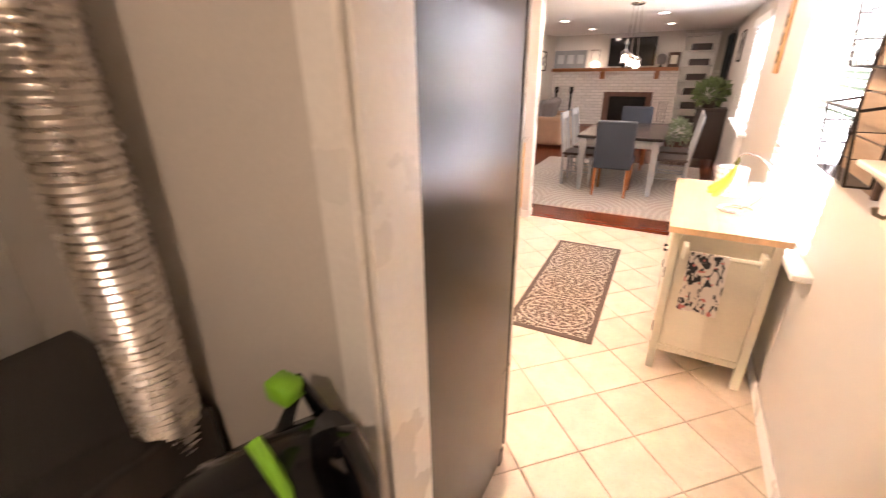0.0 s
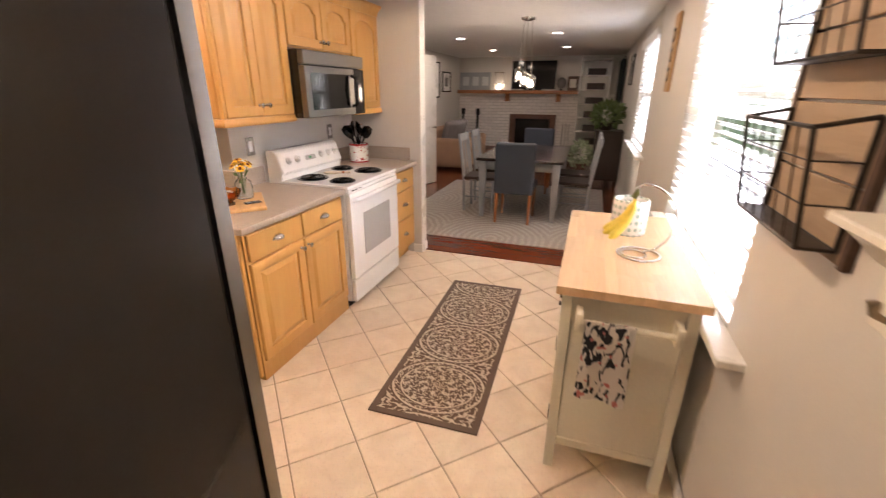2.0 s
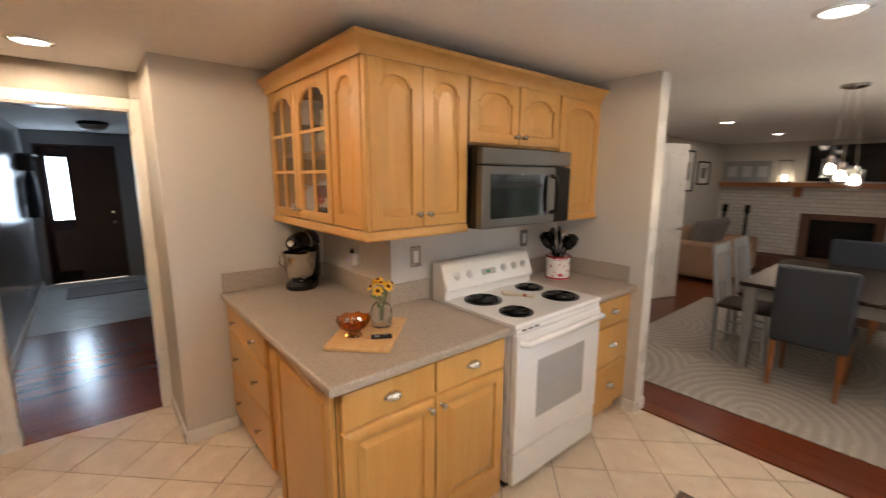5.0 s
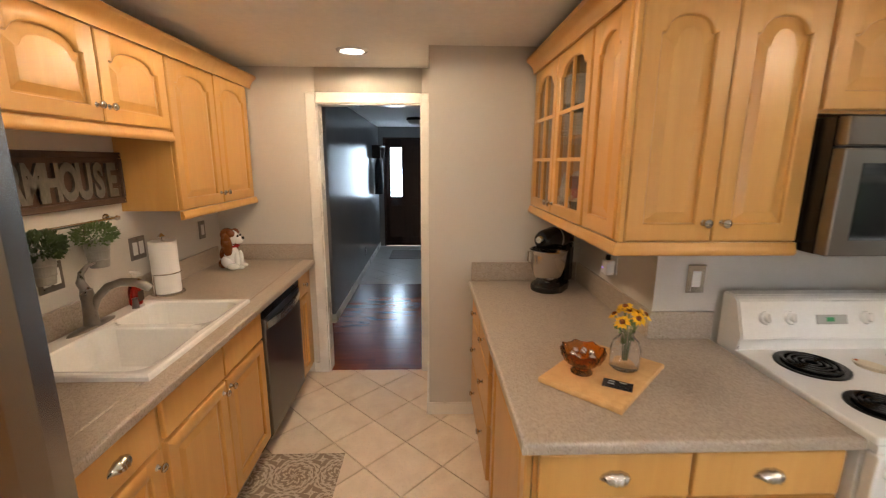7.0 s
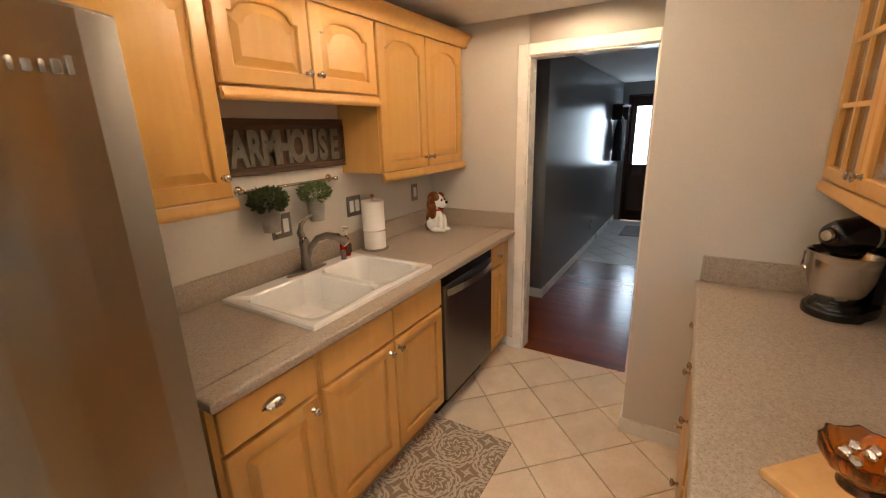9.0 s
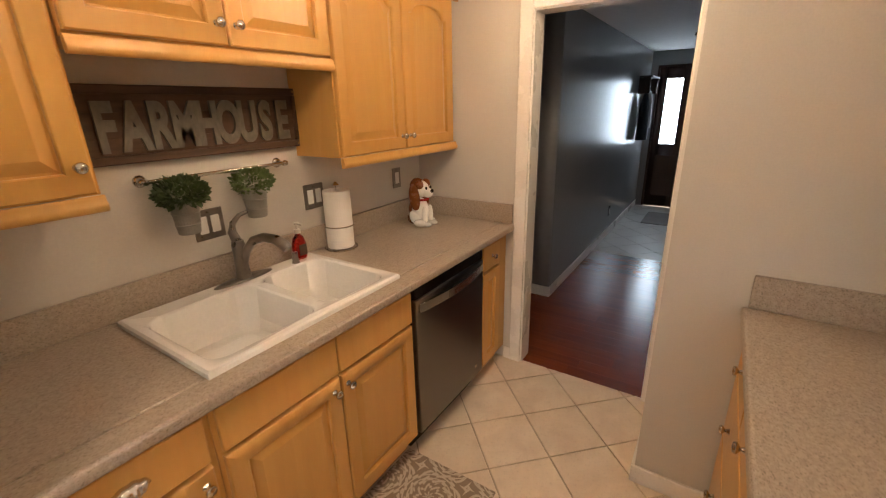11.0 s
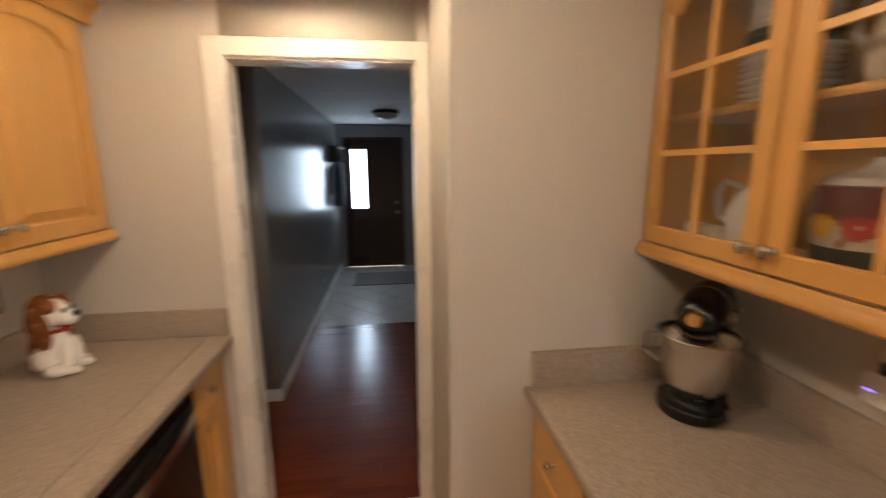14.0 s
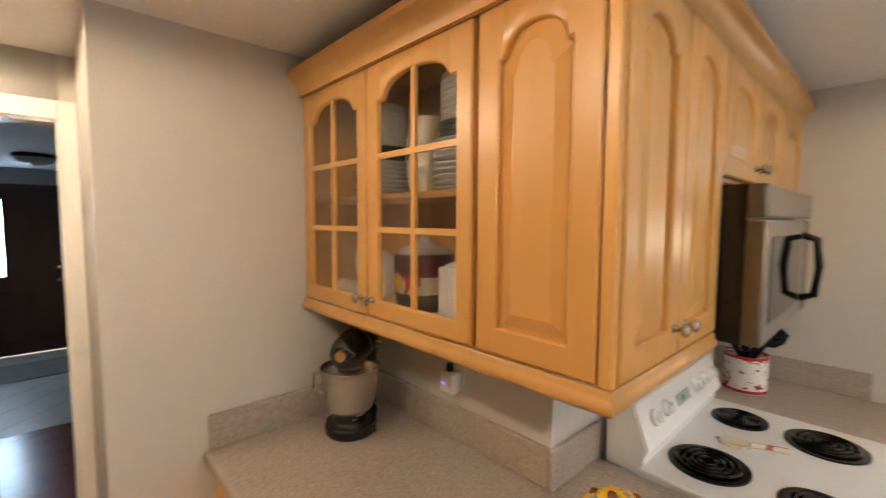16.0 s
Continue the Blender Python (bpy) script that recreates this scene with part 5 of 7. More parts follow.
def sign():
    X0, X1, Z0, Z1 = -2.352, -1.555, 1.425, 1.668
    w, h = X1 - X0, Z1 - Z0
    s = thing("farmhouse_sign", pose(X1, SY + 0.001, Z0, 0, 0, 180), "weathered wooden sign with grey metal letters reading FARMHOUSE", "sign")
    part("backing", box(0.004, w - 0.004, -0.006, 0.0, 0.004, h - 0.004), RUSTIC, s)
    for i in range(3):
        part("board", box(0.0, w, -0.014, -0.0065, h * i / 3 + 0.001, h * (i + 1) / 3 - 0.001, 0.001), RUSTIC, s)
    for z in (0.0, h - 0.028):
        part("frame_rail", box(-0.004, w + 0.004, -0.028, -0.014, z, z + 0.028, 0.003), RUSTIC, s)
    for x in (-0.004, w - 0.012):
        part("end_strip", box(x, x + 0.016, -0.030, -0.014, 0.029, h - 0.029, 0.002), RUSTIC, s)
    for z in (0.014, h - 0.014):
        part("screw", lathe([(0.0, 0.0), (0.006, 0.0), (0.005, 0.003), (0.0, 0.004)], steps=12), NICKEL, s, m=pose(w - 0.01, -0.03, z) @ FACE_OUT)
    word = "FARMHOUSE"
    step = (w - 0.07) / len(word)
    for i, ch in enumerate(word):
        me = text_mesh(ch, 0.205, 0.006)
        me.materials.append(LETTER)
        ob = new("letter", me)
        ob.parent = s
        ob.matrix_basis = pose(0.035 + step * (i + 0.5), -0.0215, 0.046, 90, 0, 0) @ Matrix.Diagonal((0.58, 1.0, 1.0, 1))


sign()


def leaves(bm, centre, radius, count, size, rng, squash=0.8):
    for _ in range(count):
        d = Vector((rng.gauss(0, 1), rng.gauss(0, 1), rng.gauss(0, 1))).normalized()
        r = radius * rng.uniform(0.45, 1.0) ** 0.6
        p = Vector(centre) + Vector((d.x * r, d.y * r, d.z * r * squash))
        a = (d + Vector((rng.uniform(-.6, .6), rng.uniform(-.6, .6), rng.uniform(-.2, .8)))).normalized()
        s = a.cross(Vector((rng.uniform(-1, 1), rng.uniform(-1, 1), rng.uniform(-1, 1)))).normalized()
        k = size * rng.uniform(0.7, 1.25)
        nrm = a.cross(s)
        v = [bm.verts.new(q) for q in (p, p + a * k * 0.5 + s * k * 0.28 + nrm * k * 0.05, p + a * k, p + a * k * 0.5 - s * k * 0.28 + nrm * k * 0.05)]
        bm.faces.new((v[0], v[1], v[2]))
        bm.faces.new((v[0], v[2], v[3]))


def hanging_pots():
    r = thing("hanging_rail", pose(-1.965, SY + 0.001, 1.362), "satin nickel rail on the wall above the sink", "rail")
    part("rod", tube([(-0.275, 0.045, 0), (0.275, 0.045, 0)], 0.007, 12), NICKEL, r)
    for x in (-0.27, 0.27):
        part("wall_bracket", lathe([(0.0, 0.0), (0.022, 0.0), (0.020, 0.006), (0.009, 0.010), (0.009, 0.045), (0.011, 0.05), (0.0, 0.054)], steps=18, turn=pose(0, 0, 0, -90, 0, 0).to_3x3(), at=(x, 0, 0)), NICKEL, r)
        part("finial", lathe([(0.0, -0.012), (0.012, -0.008), (0.014, 0.0), (0.012, 0.008), (0.0, 0.012)], (x * 1.04, 0.045, 0), 14), NICKEL, r)
    rng = random.Random(5)
    for x, mat, size, lab in ((-2.06, LEAF, 0.024, "bright green"), (-1.785, LEAFD, 0.034, "dark green")):
        p = thing("hanging_plant", pose(x, SY + 0.001 + 0.075, 1.168), "small galvanised bucket with a %s leafy plant" % lab, "plant", "hung plant buckets")
        part("bucket", lathe([(0.0, 0.0), (0.036, 0.0), (0.037, 0.004), (0.048, 0.105), (0.0505, 0.11), (0.0505, 0.116), (0.047, 0.116), (0.045, 0.105), (0.0, 0.10)], steps=28), ZINC, p)
        for z, q in ((0.035, 0.0405), (0.075, 0.0448)):
            part("rib", lathe([(q, z - 0.003), (q + 0.0022, z), (q, z + 0.003)], steps=28), ZINC, p)
        part("hook", tube([(0, -0.047, 0.10), (0, -0.05, 0.15), (0, -0.036, 0.176), (0, -0.022, 0.168)], 0.003, 6), NICKEL, p)
        bm = bm_new()
        leaves(bm, (0, 0.0, 0.145), 0.078, 900, size * 0.72, rng, 0.62)
        part("foliage", bm, mat, p)


hanging_pots()


def plate(m, label, toggles, metal=PEWTER, w=0.075):
    p = thing("switch_plate", m, label, "switch plate")
    w = w if toggles == 1 else 0.118
    part("plate", box(-w / 2, w / 2, -0.006, 0.0, -0.06, 0.06, 0.003, 2), metal, p)
    for i in range(toggles):
        x = 0 if toggles == 1 else (-0.024 if i == 0 else 0.024)
        part("rocker", box(x - 0.017, x + 0.017, -0.009, -0.006, -0.034, 0.034, 0.002), WHITE, p)


plate(pose(-1.893, SY + 0.001, 1.165, 0, 0, 180), "brushed metal double switch plate on the wall", 2)
plate(pose(-2.415, SY + 0.001, 1.18, 0, 0, 180), "brushed metal double switch plate on the wall", 2)
plate(pose(-3.05, SY + 0.001, 1.175, 0, 0, 180), "brushed metal outlet plate on the wall", 1)
plate(pose(CX + 0.001, 3.335, 1.17, 0, 0, 90), "brushed metal outlet plate on the wall", 1, NICKEL)
plate(pose(CX + 0.001, 4.295, 1.19, 0, 0, 90), "dark metal outlet plate beside the stove", 1)
plate(pose(-2.21, CY - 0.001, 1.15), "white outlet plate on the wall", 1, WHITE)

# ---- things on the corner worktop ----
def mixer():
    """Tilt-head mixer, its front along -y."""
    m = thing("stand_mixer", pose(-2.552, 2.978, CT1, 0, 0, 41), "glossy black stand mixer with a brushed steel bowl", "mixer")
    base = []
    for i in range(28):
        a = 2 * math.pi * i / 28
        base.append((0.092 * math.cos(a) * (1.0 if math.sin(a) < 0 else 0.9), -0.075 + 0.095 * math.sin(a) if math.sin(a) < 0 else -0.075 + 0.19 * math.sin(a)))
    part("base", prism(base, 0.0, 0.038, 0.010, 3), BLACK, m)
    part("bowl_seat", lathe([(0.0, 0.0), (0.075, 0.0), (0.072, 0.012), (0.060, 0.020), (0.0, 0.020)], (0, -0.08, 0.037), 28), BLACK, m)
    part("column", prism([(-0.048, 0.02), (0.048, 0.02), (0.055, 0.06), (0.045, 0.112), (-0.045, 0.112), (-0.055, 0.06)], 0.036, 0.262, 0.012, 3), BLACK, m)
    prof = [(0.0, -0.175), (0.026, -0.174), (0.046, -0.163), (0.057, -0.13), (0.063, -0.05), (0.066, 0.04), (0.060, 0.09), (0.040, 0.125), (0.0, 0.135)]
    along = pose(0, 0, 0, -90, 0, 0).to_3x3()
    head = part("head", lathe(prof, (0, 0.0, 0.298), 28, along, (1, 1, 0.95)), BLACK, m)
    part("band", lathe([(0.0605, -0.045), (0.0650, -0.045), (0.0655, -0.030), (0.0612, -0.030)], (0, 0.0, 0.298), 28, along, (1, 1, 0.95)), CHROME, head, "chrome trim band")
    part("hub", lathe([(0.0, -0.183), (0.018, -0.183), (0.021, -0.172), (0.0, -0.170)], (0, 0.0, 0.304), 20, along), CHROME, head, "chrome attachment hub")
    part("planetary", lathe([(0.0, 0.215), (0.030, 0.215), (0.044, 0.226), (0.046, 0.254), (0.0, 0.262)], (0, -0.08, 0), 24), BLACK, head)
    part("drip_ring", lathe([(0.0465, 0.238), (0.0500, 0.238), (0.0500, 0.250), (0.0465, 0.250)], (0, -0.08, 0), 28), CHROME, head, "chrome drip ring")
    bowl = part("bowl", lathe([(0.0, 0.0), (0.050, 0.0), (0.056, 0.006), (0.078, 0.035), (0.094, 0.085), (0.100, 0.150), (0.104, 0.175), (0.107, 0.178), (0.104, 0.181), (0.098, 0.172), (0.090, 0.085), (0.07, 0.035), (0.0, 0.012)], (0, -0.08, 0.058), 40), NICKEL, m, "brushed steel bowl")
    part("bowl_handle", tube([(-0.095, -0.08, 0.21), (-0.135, -0.08, 0.205), (-0.138, -0.08, 0.15), (-0.088, -0.08, 0.125)], 0.006, 8), NICKEL, bowl)
    part("speed_knob", lathe([(0.0, 0.0), (0.011, 0.0), (0.010, 0.016), (0.0, 0.018)], (0.060, 0.06, 0.285), 16, pose(0, 0, 0, 0, 90, 0).to_3x3()), CHROME, head)
    part("lock_knob", lathe([(0.0, 0.0), (0.010, 0.0), (0.009, 0.012), (0.0, 0.014)], (0.052, 0.07, 0.25), 16, pose(0, 0, 0, 0, 90, 0).to_3x3()), CHROME, m)


mixer()
board = solid("cutting_board", prism([(-0.195, -0.138), (0.195, -0.138), (0.195, 0.138), (-0.195, 0.138)], 0.0, 0.02, 0.004, 2), PINE, "light wooden cutting board on the worktop", "cutting board", pose(-1.515, 2.845, CT1 + 0.0005, 0, 0, 135))
BT = CT1 + 0.021


def fluted_bowl():
    b = thing("amber_bowl", pose(-1.505, 2.765, BT), "amber pressed glass footed bowl on the cutting board", "bowl")
    bm = bm_new()
    rings = []
    prof = [(0.0, 0.0), (0.036, 0.0), (0.037, 0.006), (0.026, 0.016), (0.030, 0.022), (0.058, 0.042), (0.072, 0.068), (0.074, 0.082), (0.069, 0.082), (0.062, 0.062), (0.04, 0.034), (0.0, 0.026)]
    n = 64
    for r, h in prof:
        rings.append([bm.verts.new((r * (1 + 0.035 * math.cos(16 * t) * (h > 0.03)) * math.cos(t), r * (1 + 0.035 * math.cos(16 * t) * (h > 0.03)) * math.sin(t), h + (0.004 * math.cos(8 * t) if h > 0.08 else 0)))
                      for t in (2 * math.pi * i / n for i in range(n))])
    for p, q in zip(rings, rings[1:]):
        for i in range(n):
            bm.faces.new((p[i], p[(i + 1) % n], q[(i + 1) % n], q[i]))
    bmesh.ops.remove_doubles(bm, verts=bm.verts, dist=0.0002)
    part("glass", bm, AMBER, b)
    rng = random.Random(2)
    for i in range(7):
        a = i * 0.9
        part("foil_sweet", lathe([(0.0, -0.011), (0.012, -0.006), (0.015, 0.0), (0.012, 0.006), (0.0, 0.011)], steps=10), CHROME, b, m=pose(0.034 * math.cos(a) * (i > 0), 0.034 * math.sin(a) * (i > 0), 0.062 + 0.008 * (i == 0), rng.uniform(0, 90), rng.uniform(0, 90), 0))


fluted_bowl()


def flower_vase():
    v = thing("flower_vase", pose(-1.535, 2.925, BT), "clear glass bottle with yellow daisies on the cutting board", "vase")
    g = part("bottle", lathe([(0.0, 0.0), (0.044, 0.0), (0.049, 0.006), (0.050, 0.07), (0.042, 0.098), (0.024, 0.115), (0.022, 0.13), (0.026, 0.135), (0.020, 0.135), (0.019, 0.115), (0.038, 0.095), (0.046, 0.07), (0.045, 0.008), (0.0, 0.006)], steps=32), GLASS, v, "clear glass bottle")
    rng = random.Random(9)
    spots = [(0, 0, 0.205), (0.045, 0.01, 0.195), (-0.045, 0.005, 0.198), (0.02, 0.045, 0.20), (-0.02, -0.04, 0.188), (0.03, -0.035, 0.178), (-0.03, 0.04, 0.19), (0.0, -0.015, 0.222)]
    for x, y, z in spots:
        d = Vector((x * 2.2, y * 2.2, 0.12)).normalized()
        rot = Vector((0, 0, 1)).rotation_difference(d).to_matrix().to_4x4()
        part("stem", tube([(x * 0.15, y * 0.15, 0.03), (x * 0.3, y * 0.3, 0.12), (x, y, z)], 0.0018, 5), LEAF, v)
        bm = bm_new()
        for k in range(12):
            a = 2 * math.pi * k / 12 + rng.uniform(-.1, .1)
            c, s = math.cos(a), math.sin(a)
            L = 0.030 * rng.uniform(0.9, 1.1)
            pts = [(0.007, 0, 0.001), (L * 0.6, 0.0062, 0.003), (L, 0, -0.002), (L * 0.6, -0.0062, 0.003)]
            vs = [bm.verts.new((px * c - py * s, px * s + py * c, pz)) for px, py, pz in pts]
            bm.faces.new((vs[0], vs[1], vs[2]))
            bm.faces.new((vs[0], vs[2], vs[3]))
        f = part("flower", bm, YELLOW, v, "yellow daisy petals", Matrix.Translation((x, y, z)) @ rot)
        part("flower_centre", lathe([(0.0, -0.002), (0.010, 0.0), (0.008, 0.007), (0.0, 0.010)], steps=10), BROWNCOAT, f, "dark brown centre")
    bm = bm_new()
    leaves(bm, (0, 0, 0.13), 0.03, 14, 0.03, rng)
    part("foliage", bm, LEAF, v)


flower_vase()
c = thing("card", pose(-1.415, 2.85, BT, 0, 0, 60), "dark glossy card on the cutting board", "card")
part("sheet", box(-0.045, 0.045, -0.027, 0.027, 0.0, 0.0015), CARDBLACK, c)
for i, (x, y) in enumerate(((-0.03, 0.012), (-0.03, -0.004), (0.005, 0.014))):
    part("print_bar", box(x, x + 0.02, y, y + 0.006, 0.0015, 0.0019), PALEBOARD, c)
p = thing("plug_in_freshener", pose(-2.21, CY - 0.0105, 1.13), "white plug-in air freshener in the outlet", "plug-in")
part("body", box(-0.032, 0.032, -0.045, 0.0, -0.045, 0.03, 0.008, 2), WHITE, p)
part("refill", lathe([(0.0, 0.03), (0.012, 0.03), (0.012, 0.055), (0.0, 0.057)], (0, -0.025, 0), 14), BLACK, p)
for x in (-0.018, -0.008):
    part("led", box(x - 0.002, x + 0.002, -0.0462, -0.0448, -0.012, -0.008), BLUELED, p, "violet indicator light")


def utensils():
    u = thing("utensil_crock", pose(-1.63, 4.44, CT1) @ Matrix.Diagonal((1.15, 1.15, 1.08, 1)), "white pottery crock with a red print, full of utensils", "utensil crock")
    part("crock", lathe([(0.0, 0.0), (0.070, 0.0), (0.072, 0.006), (0.072, 0.150), (0.068, 0.150), (0.066, 0.02), (0.0, 0.015)], steps=36), FLORAL, u)
    for z in (0.004, 0.142):
        part("red_band", lathe([(0.0722, z), (0.0735, z), (0.0735, z + 0.012), (0.0722, z + 0.012)], steps=36), REDRIM, u)
    rng = random.Random(4)
    for i in range(10):
        a = 2 * math.pi * i / 10 + 0.3
        lean = rng.uniform(0.35, 0.6)
        top = Vector((0.10 * lean * 1.3 * math.cos(a), 0.10 * lean * 1.3 * math.sin(a), rng.uniform(0.20, 0.26)))
        foot = Vector((-0.03 * math.cos(a), -0.03 * math.sin(a), 0.025))
        ob = part("utensil", tube([foot, foot.lerp(top, 0.5), top], 0.0055, 8), BLACK, u, "black kitchen utensil")
        d = (top - foot).normalized()
        rot = Vector((0, 0, 1)).rotation_difference(d).to_matrix().to_4x4()
        part("head", lathe([(0.0, -0.015), (0.026, 0.0), (0.040, 0.035), (0.035, 0.075), (0.0, 0.09)], steps=16, squash=(1, 0.25, 1)), CHROME if i == 2 else BLACK, ob, "", Matrix.Translation(top) @ rot @ pose(0, 0, 0, 0, 0, 40 * i))


utensils()

# ---- inside the glass cabinet ----
def plate_stack(x, y, z, r, n, mat=CERAMIC, label="stack of white china plates in the glass cabinet"):
    s = thing("plate_stack", pose(x, y, z), label, "plates", "stacks of plates")
    me = mesh_of("plate", lathe([(0.0, 0.0), (r * 0.55, 0.0), (r * 0.62, 0.002), (r * 0.99, 0.0085), (r, 0.010), (r * 0.99, 0.0115), (r * 0.6, 0.005), (0.0, 0.003)], steps=36), mat)
    for i in range(n):
        shared("plate", me, s, pose(0, 0, 0.0155 * i))


Z1, Z2 = UB + 0.0185, 1.7505
GREENGLAZE = plain("dark_green_glaze", (0.025, 0.05, 0.045), 0.2, var=0.1, bump=0.0)
plate_stack(-1.99, 3.02, Z2, 0.12, 9)
plate_stack(-1.99, 3.02, Z2 + 0.140, 0.105, 3, GREENGLAZE, "dark green plates on top of a white stack")
plate_stack(-1.99, 3.02, Z2 + 0.187, 0.10, 8)
plate_stack(-2.44, 3.02, Z2, 0.10, 8)
plate_stack(-2.44, 3.02, Z2 + 0.125, 0.095, 3, GREENGLAZE, "dark green plates within a white stack")
plate_stack(-2.44, 3.02, Z2 + 0.172, 0.09, 9)
pit = thing("china_pitcher", pose(-2.19, 3.01, Z2) @ Matrix.Diagonal((1.15, 1.15, 1.15, 1)), "white china pitcher with a flowered print", "pitcher")
part("body", lathe([(0.0, 0.0), (0.035, 0.0), (0.05, 0.03), (0.055, 0.07), (0.04, 0.12), (0.03, 0.15), (0.036, 0.19), (0.04, 0.20), (0.034, 0.20), (0.025, 0.15), (0.0, 0.14)], steps=28), FLOWERY, pit)
part("handle", tube([(-0.04, 0, 0.17), (-0.08, 0, 0.16), (-0.085, 0, 0.10), (-0.05, 0, 0.06)], 0.006, 8), CERAMIC, pit)
jar = thing("cookie_jar", pose(-2.205, 3.015, Z1), "cream pottery jar with painted flowers and a dark red band", "jar")
part("body", lathe([(0.0, 0.0), (0.075, 0.0), (0.082, 0.01), (0.09, 0.06), (0.094, 0.13), (0.090, 0.17), (0.0, 0.172)], steps=32), FLOWERY, jar)
part("band", lathe([(0.0925, 0.105), (0.0955, 0.106), (0.0955, 0.15), (0.0925, 0.170), (0.0905, 0.168)], steps=32), plain("dark_red_glaze", (0.10, 0.015, 0.02), 0.25, bump=0.0), jar, "dark red band")
part("foot_band", lathe([(0.0765, 0.0), (0.084, 0.0), (0.092, 0.05), (0.0885, 0.052)], steps=32), BLACK, jar, "black foot band")
part("lid", lathe([(0.0, 0.173), (0.085, 0.173), (0.075, 0.19), (0.03, 0.205), (0.014, 0.215), (0.012, 0.225), (0.0, 0.228)], steps=32), CERAMIC, jar)
for a, tone, name in ((-62, REDRIM, "red painted flower"), (-100, YELLOW, "yellow painted flower")):
    c_, s_ = math.cos(radians(a)), math.sin(radians(a))
    petal = bm_new()
    for k in range(6):
        b_ = k * math.pi / 3
        add_lathe(petal, [(0.0, -0.003), (0.012, 0.0), (0.0, 0.003)], (0.016 * math.cos(b_), 0.016 * math.sin(b_), 0.0), 10)
    part("painted_flower", petal, tone, jar, name, Matrix.Translation((0.0935 * c_, 0.0935 * s_, 0.096)) @ Vector((0, 0, 1)).rotation_difference(Vector((c_, s_, 0))).to_matrix().to_4x4())
fold = []
for i in range(9):
    fold.append((-0.066 + 0.0165 * i, -0.040 + (0.010 if i % 2 else 0.0)))
fold += [(0.070, 0.035), (-0.070, 0.035)]
np_ = thing("napkin_pack", pose(-1.962, 2.955, Z1), "white pleated paper napkin pack in the glass cabinet", "napkins")
part("pack", prism(fold, 0.0, 0.150, 0.002, 1), PAPER, np_)
for i in range(4):
    part("napkin", box(-0.060 + 0.004 * i, 0.060 - 0.005 * i, -0.022 + 0.013 * i, -0.013 + 0.013 * i, 0.1505, 0.158 + 0.004 * (i % 2), 0.002), PAPER, np_)
cup = thing("china_teapot", pose(-2.475, 3.03, Z1), "white china teapot with a curved handle", "teapot")
part("body", lathe([(0.0, 0.0), (0.05, 0.0), (0.075, 0.04), (0.078, 0.09), (0.055, 0.14), (0.03, 0.16), (0.0, 0.175)], steps=28), CERAMIC, cup)
part("handle", tube([(-0.06, 0, 0.15), (-0.10, -0.02, 0.17), (-0.125, -0.02, 0.13), (-0.11, -0.02, 0.07), (-0.07, 0, 0.04)], 0.009, 8), CERAMIC, cup)
for i in range(3):
    g = thing("small_cup", pose(-2.60 + 0.07 * i, 2.95, Z1), "small printed china cup in the glass cabinet", "cup", "small china cups")
    part("body", lathe([(0.0, 0.0), (0.02, 0.0), (0.028, 0.02), (0.03, 0.05), (0.027, 0.05), (0.024, 0.02), (0.0, 0.006)], steps=20), FLOWERY if i % 2 else FLORAL, g)
    part("handle", tube([(0.028, 0, 0.04), (0.042, 0, 0.035), (0.04, 0, 0.018), (0.026, 0, 0.015)], 0.003, 6), CERAMIC, g)
plate_big = solid("platter", lathe([(0.0, 0.0), (0.06, 0.0), (0.105, 0.014), (0.11, 0.016), (0.105, 0.017), (0.06, 0.006), (0.0, 0.005)], steps=36), CERAMIC, "white china platter propped at the back", "plate", pose(-1.97, 3.11, Z1 + 0.11, 82, 0, 0))

# ---- window wall things ----
def wire_basket(y0, y1, z0, z1, label):
    b = thing("wall_basket", pose(WX - 0.001, y0, z0), label, "wire basket", "wire wall baskets")
    w, h, d = y1 - y0, z1 - z0, 0.095
    top = [(0, 0, h), (0, w, h), (-d, w, h * 0.92), (-d, 0, h * 0.92)]
    bot = [(0, 0, 0), (0, w, 0), (-d * 0.7, w, 0), (-d * 0.7, 0, 0)]
    part("top_rim", tube([top[0], top[3], top[2], top[1]], 0.005, 6), WIRE, b)
    part("bottom_rim", tube(bot, 0.004, 6, True), WIRE, b)
    part("floor", box(-d * 0.7, 0, 0, w, -0.002, 0.002), WIRE, b)
    for p, q in zip(top, bot):
        part("corner_post", tube([p, q], 0.005, 6), WIRE, b)
    for f in (0.35, 0.68):
        dd = d * (0.7 + 0.3 * f)
        part("wire", tube([(0, 0, h * f), (-dd, 0, h * f), (-dd, w, h * f), (0, w, h * f)], 0.002, 5), WIRE, b)
    for i in range(1, 6):
        part("wire", tube([(-d, w * i / 6, h * 0.92), (-d * 0.7, w * i / 6, 0)], 0.0018, 5), WIRE, b)
    return b


bk = thing("basket_frame", pose(WX - 0.001, 1.955, 1.21), "tan plank wall board with brown uprights that carries wire baskets", "wall frame")
for y in (0.0, 0.42):
    part("upright", box(-0.018, 0.0, y, y + 0.022, 0.0, 0.92, 0.002), RUSTIC, bk)
for i in range(6):
    part("plank", box(-0.014, -0.002, 0.023, 0.419, 0.004 + 0.153 * i, 0.151 + 0.153 * i, 0.002), TANPLANK, bk, "tan wooden plank")
for z0, z1 in ((1.24, 1.495), (1.60, 1.855)):
    b = wire_basket(1.99, 2.372, z0, z1, "dark wire letter basket on the wall")
    b.matrix_basis = pose(WX - 0.021, 1.99, z0)


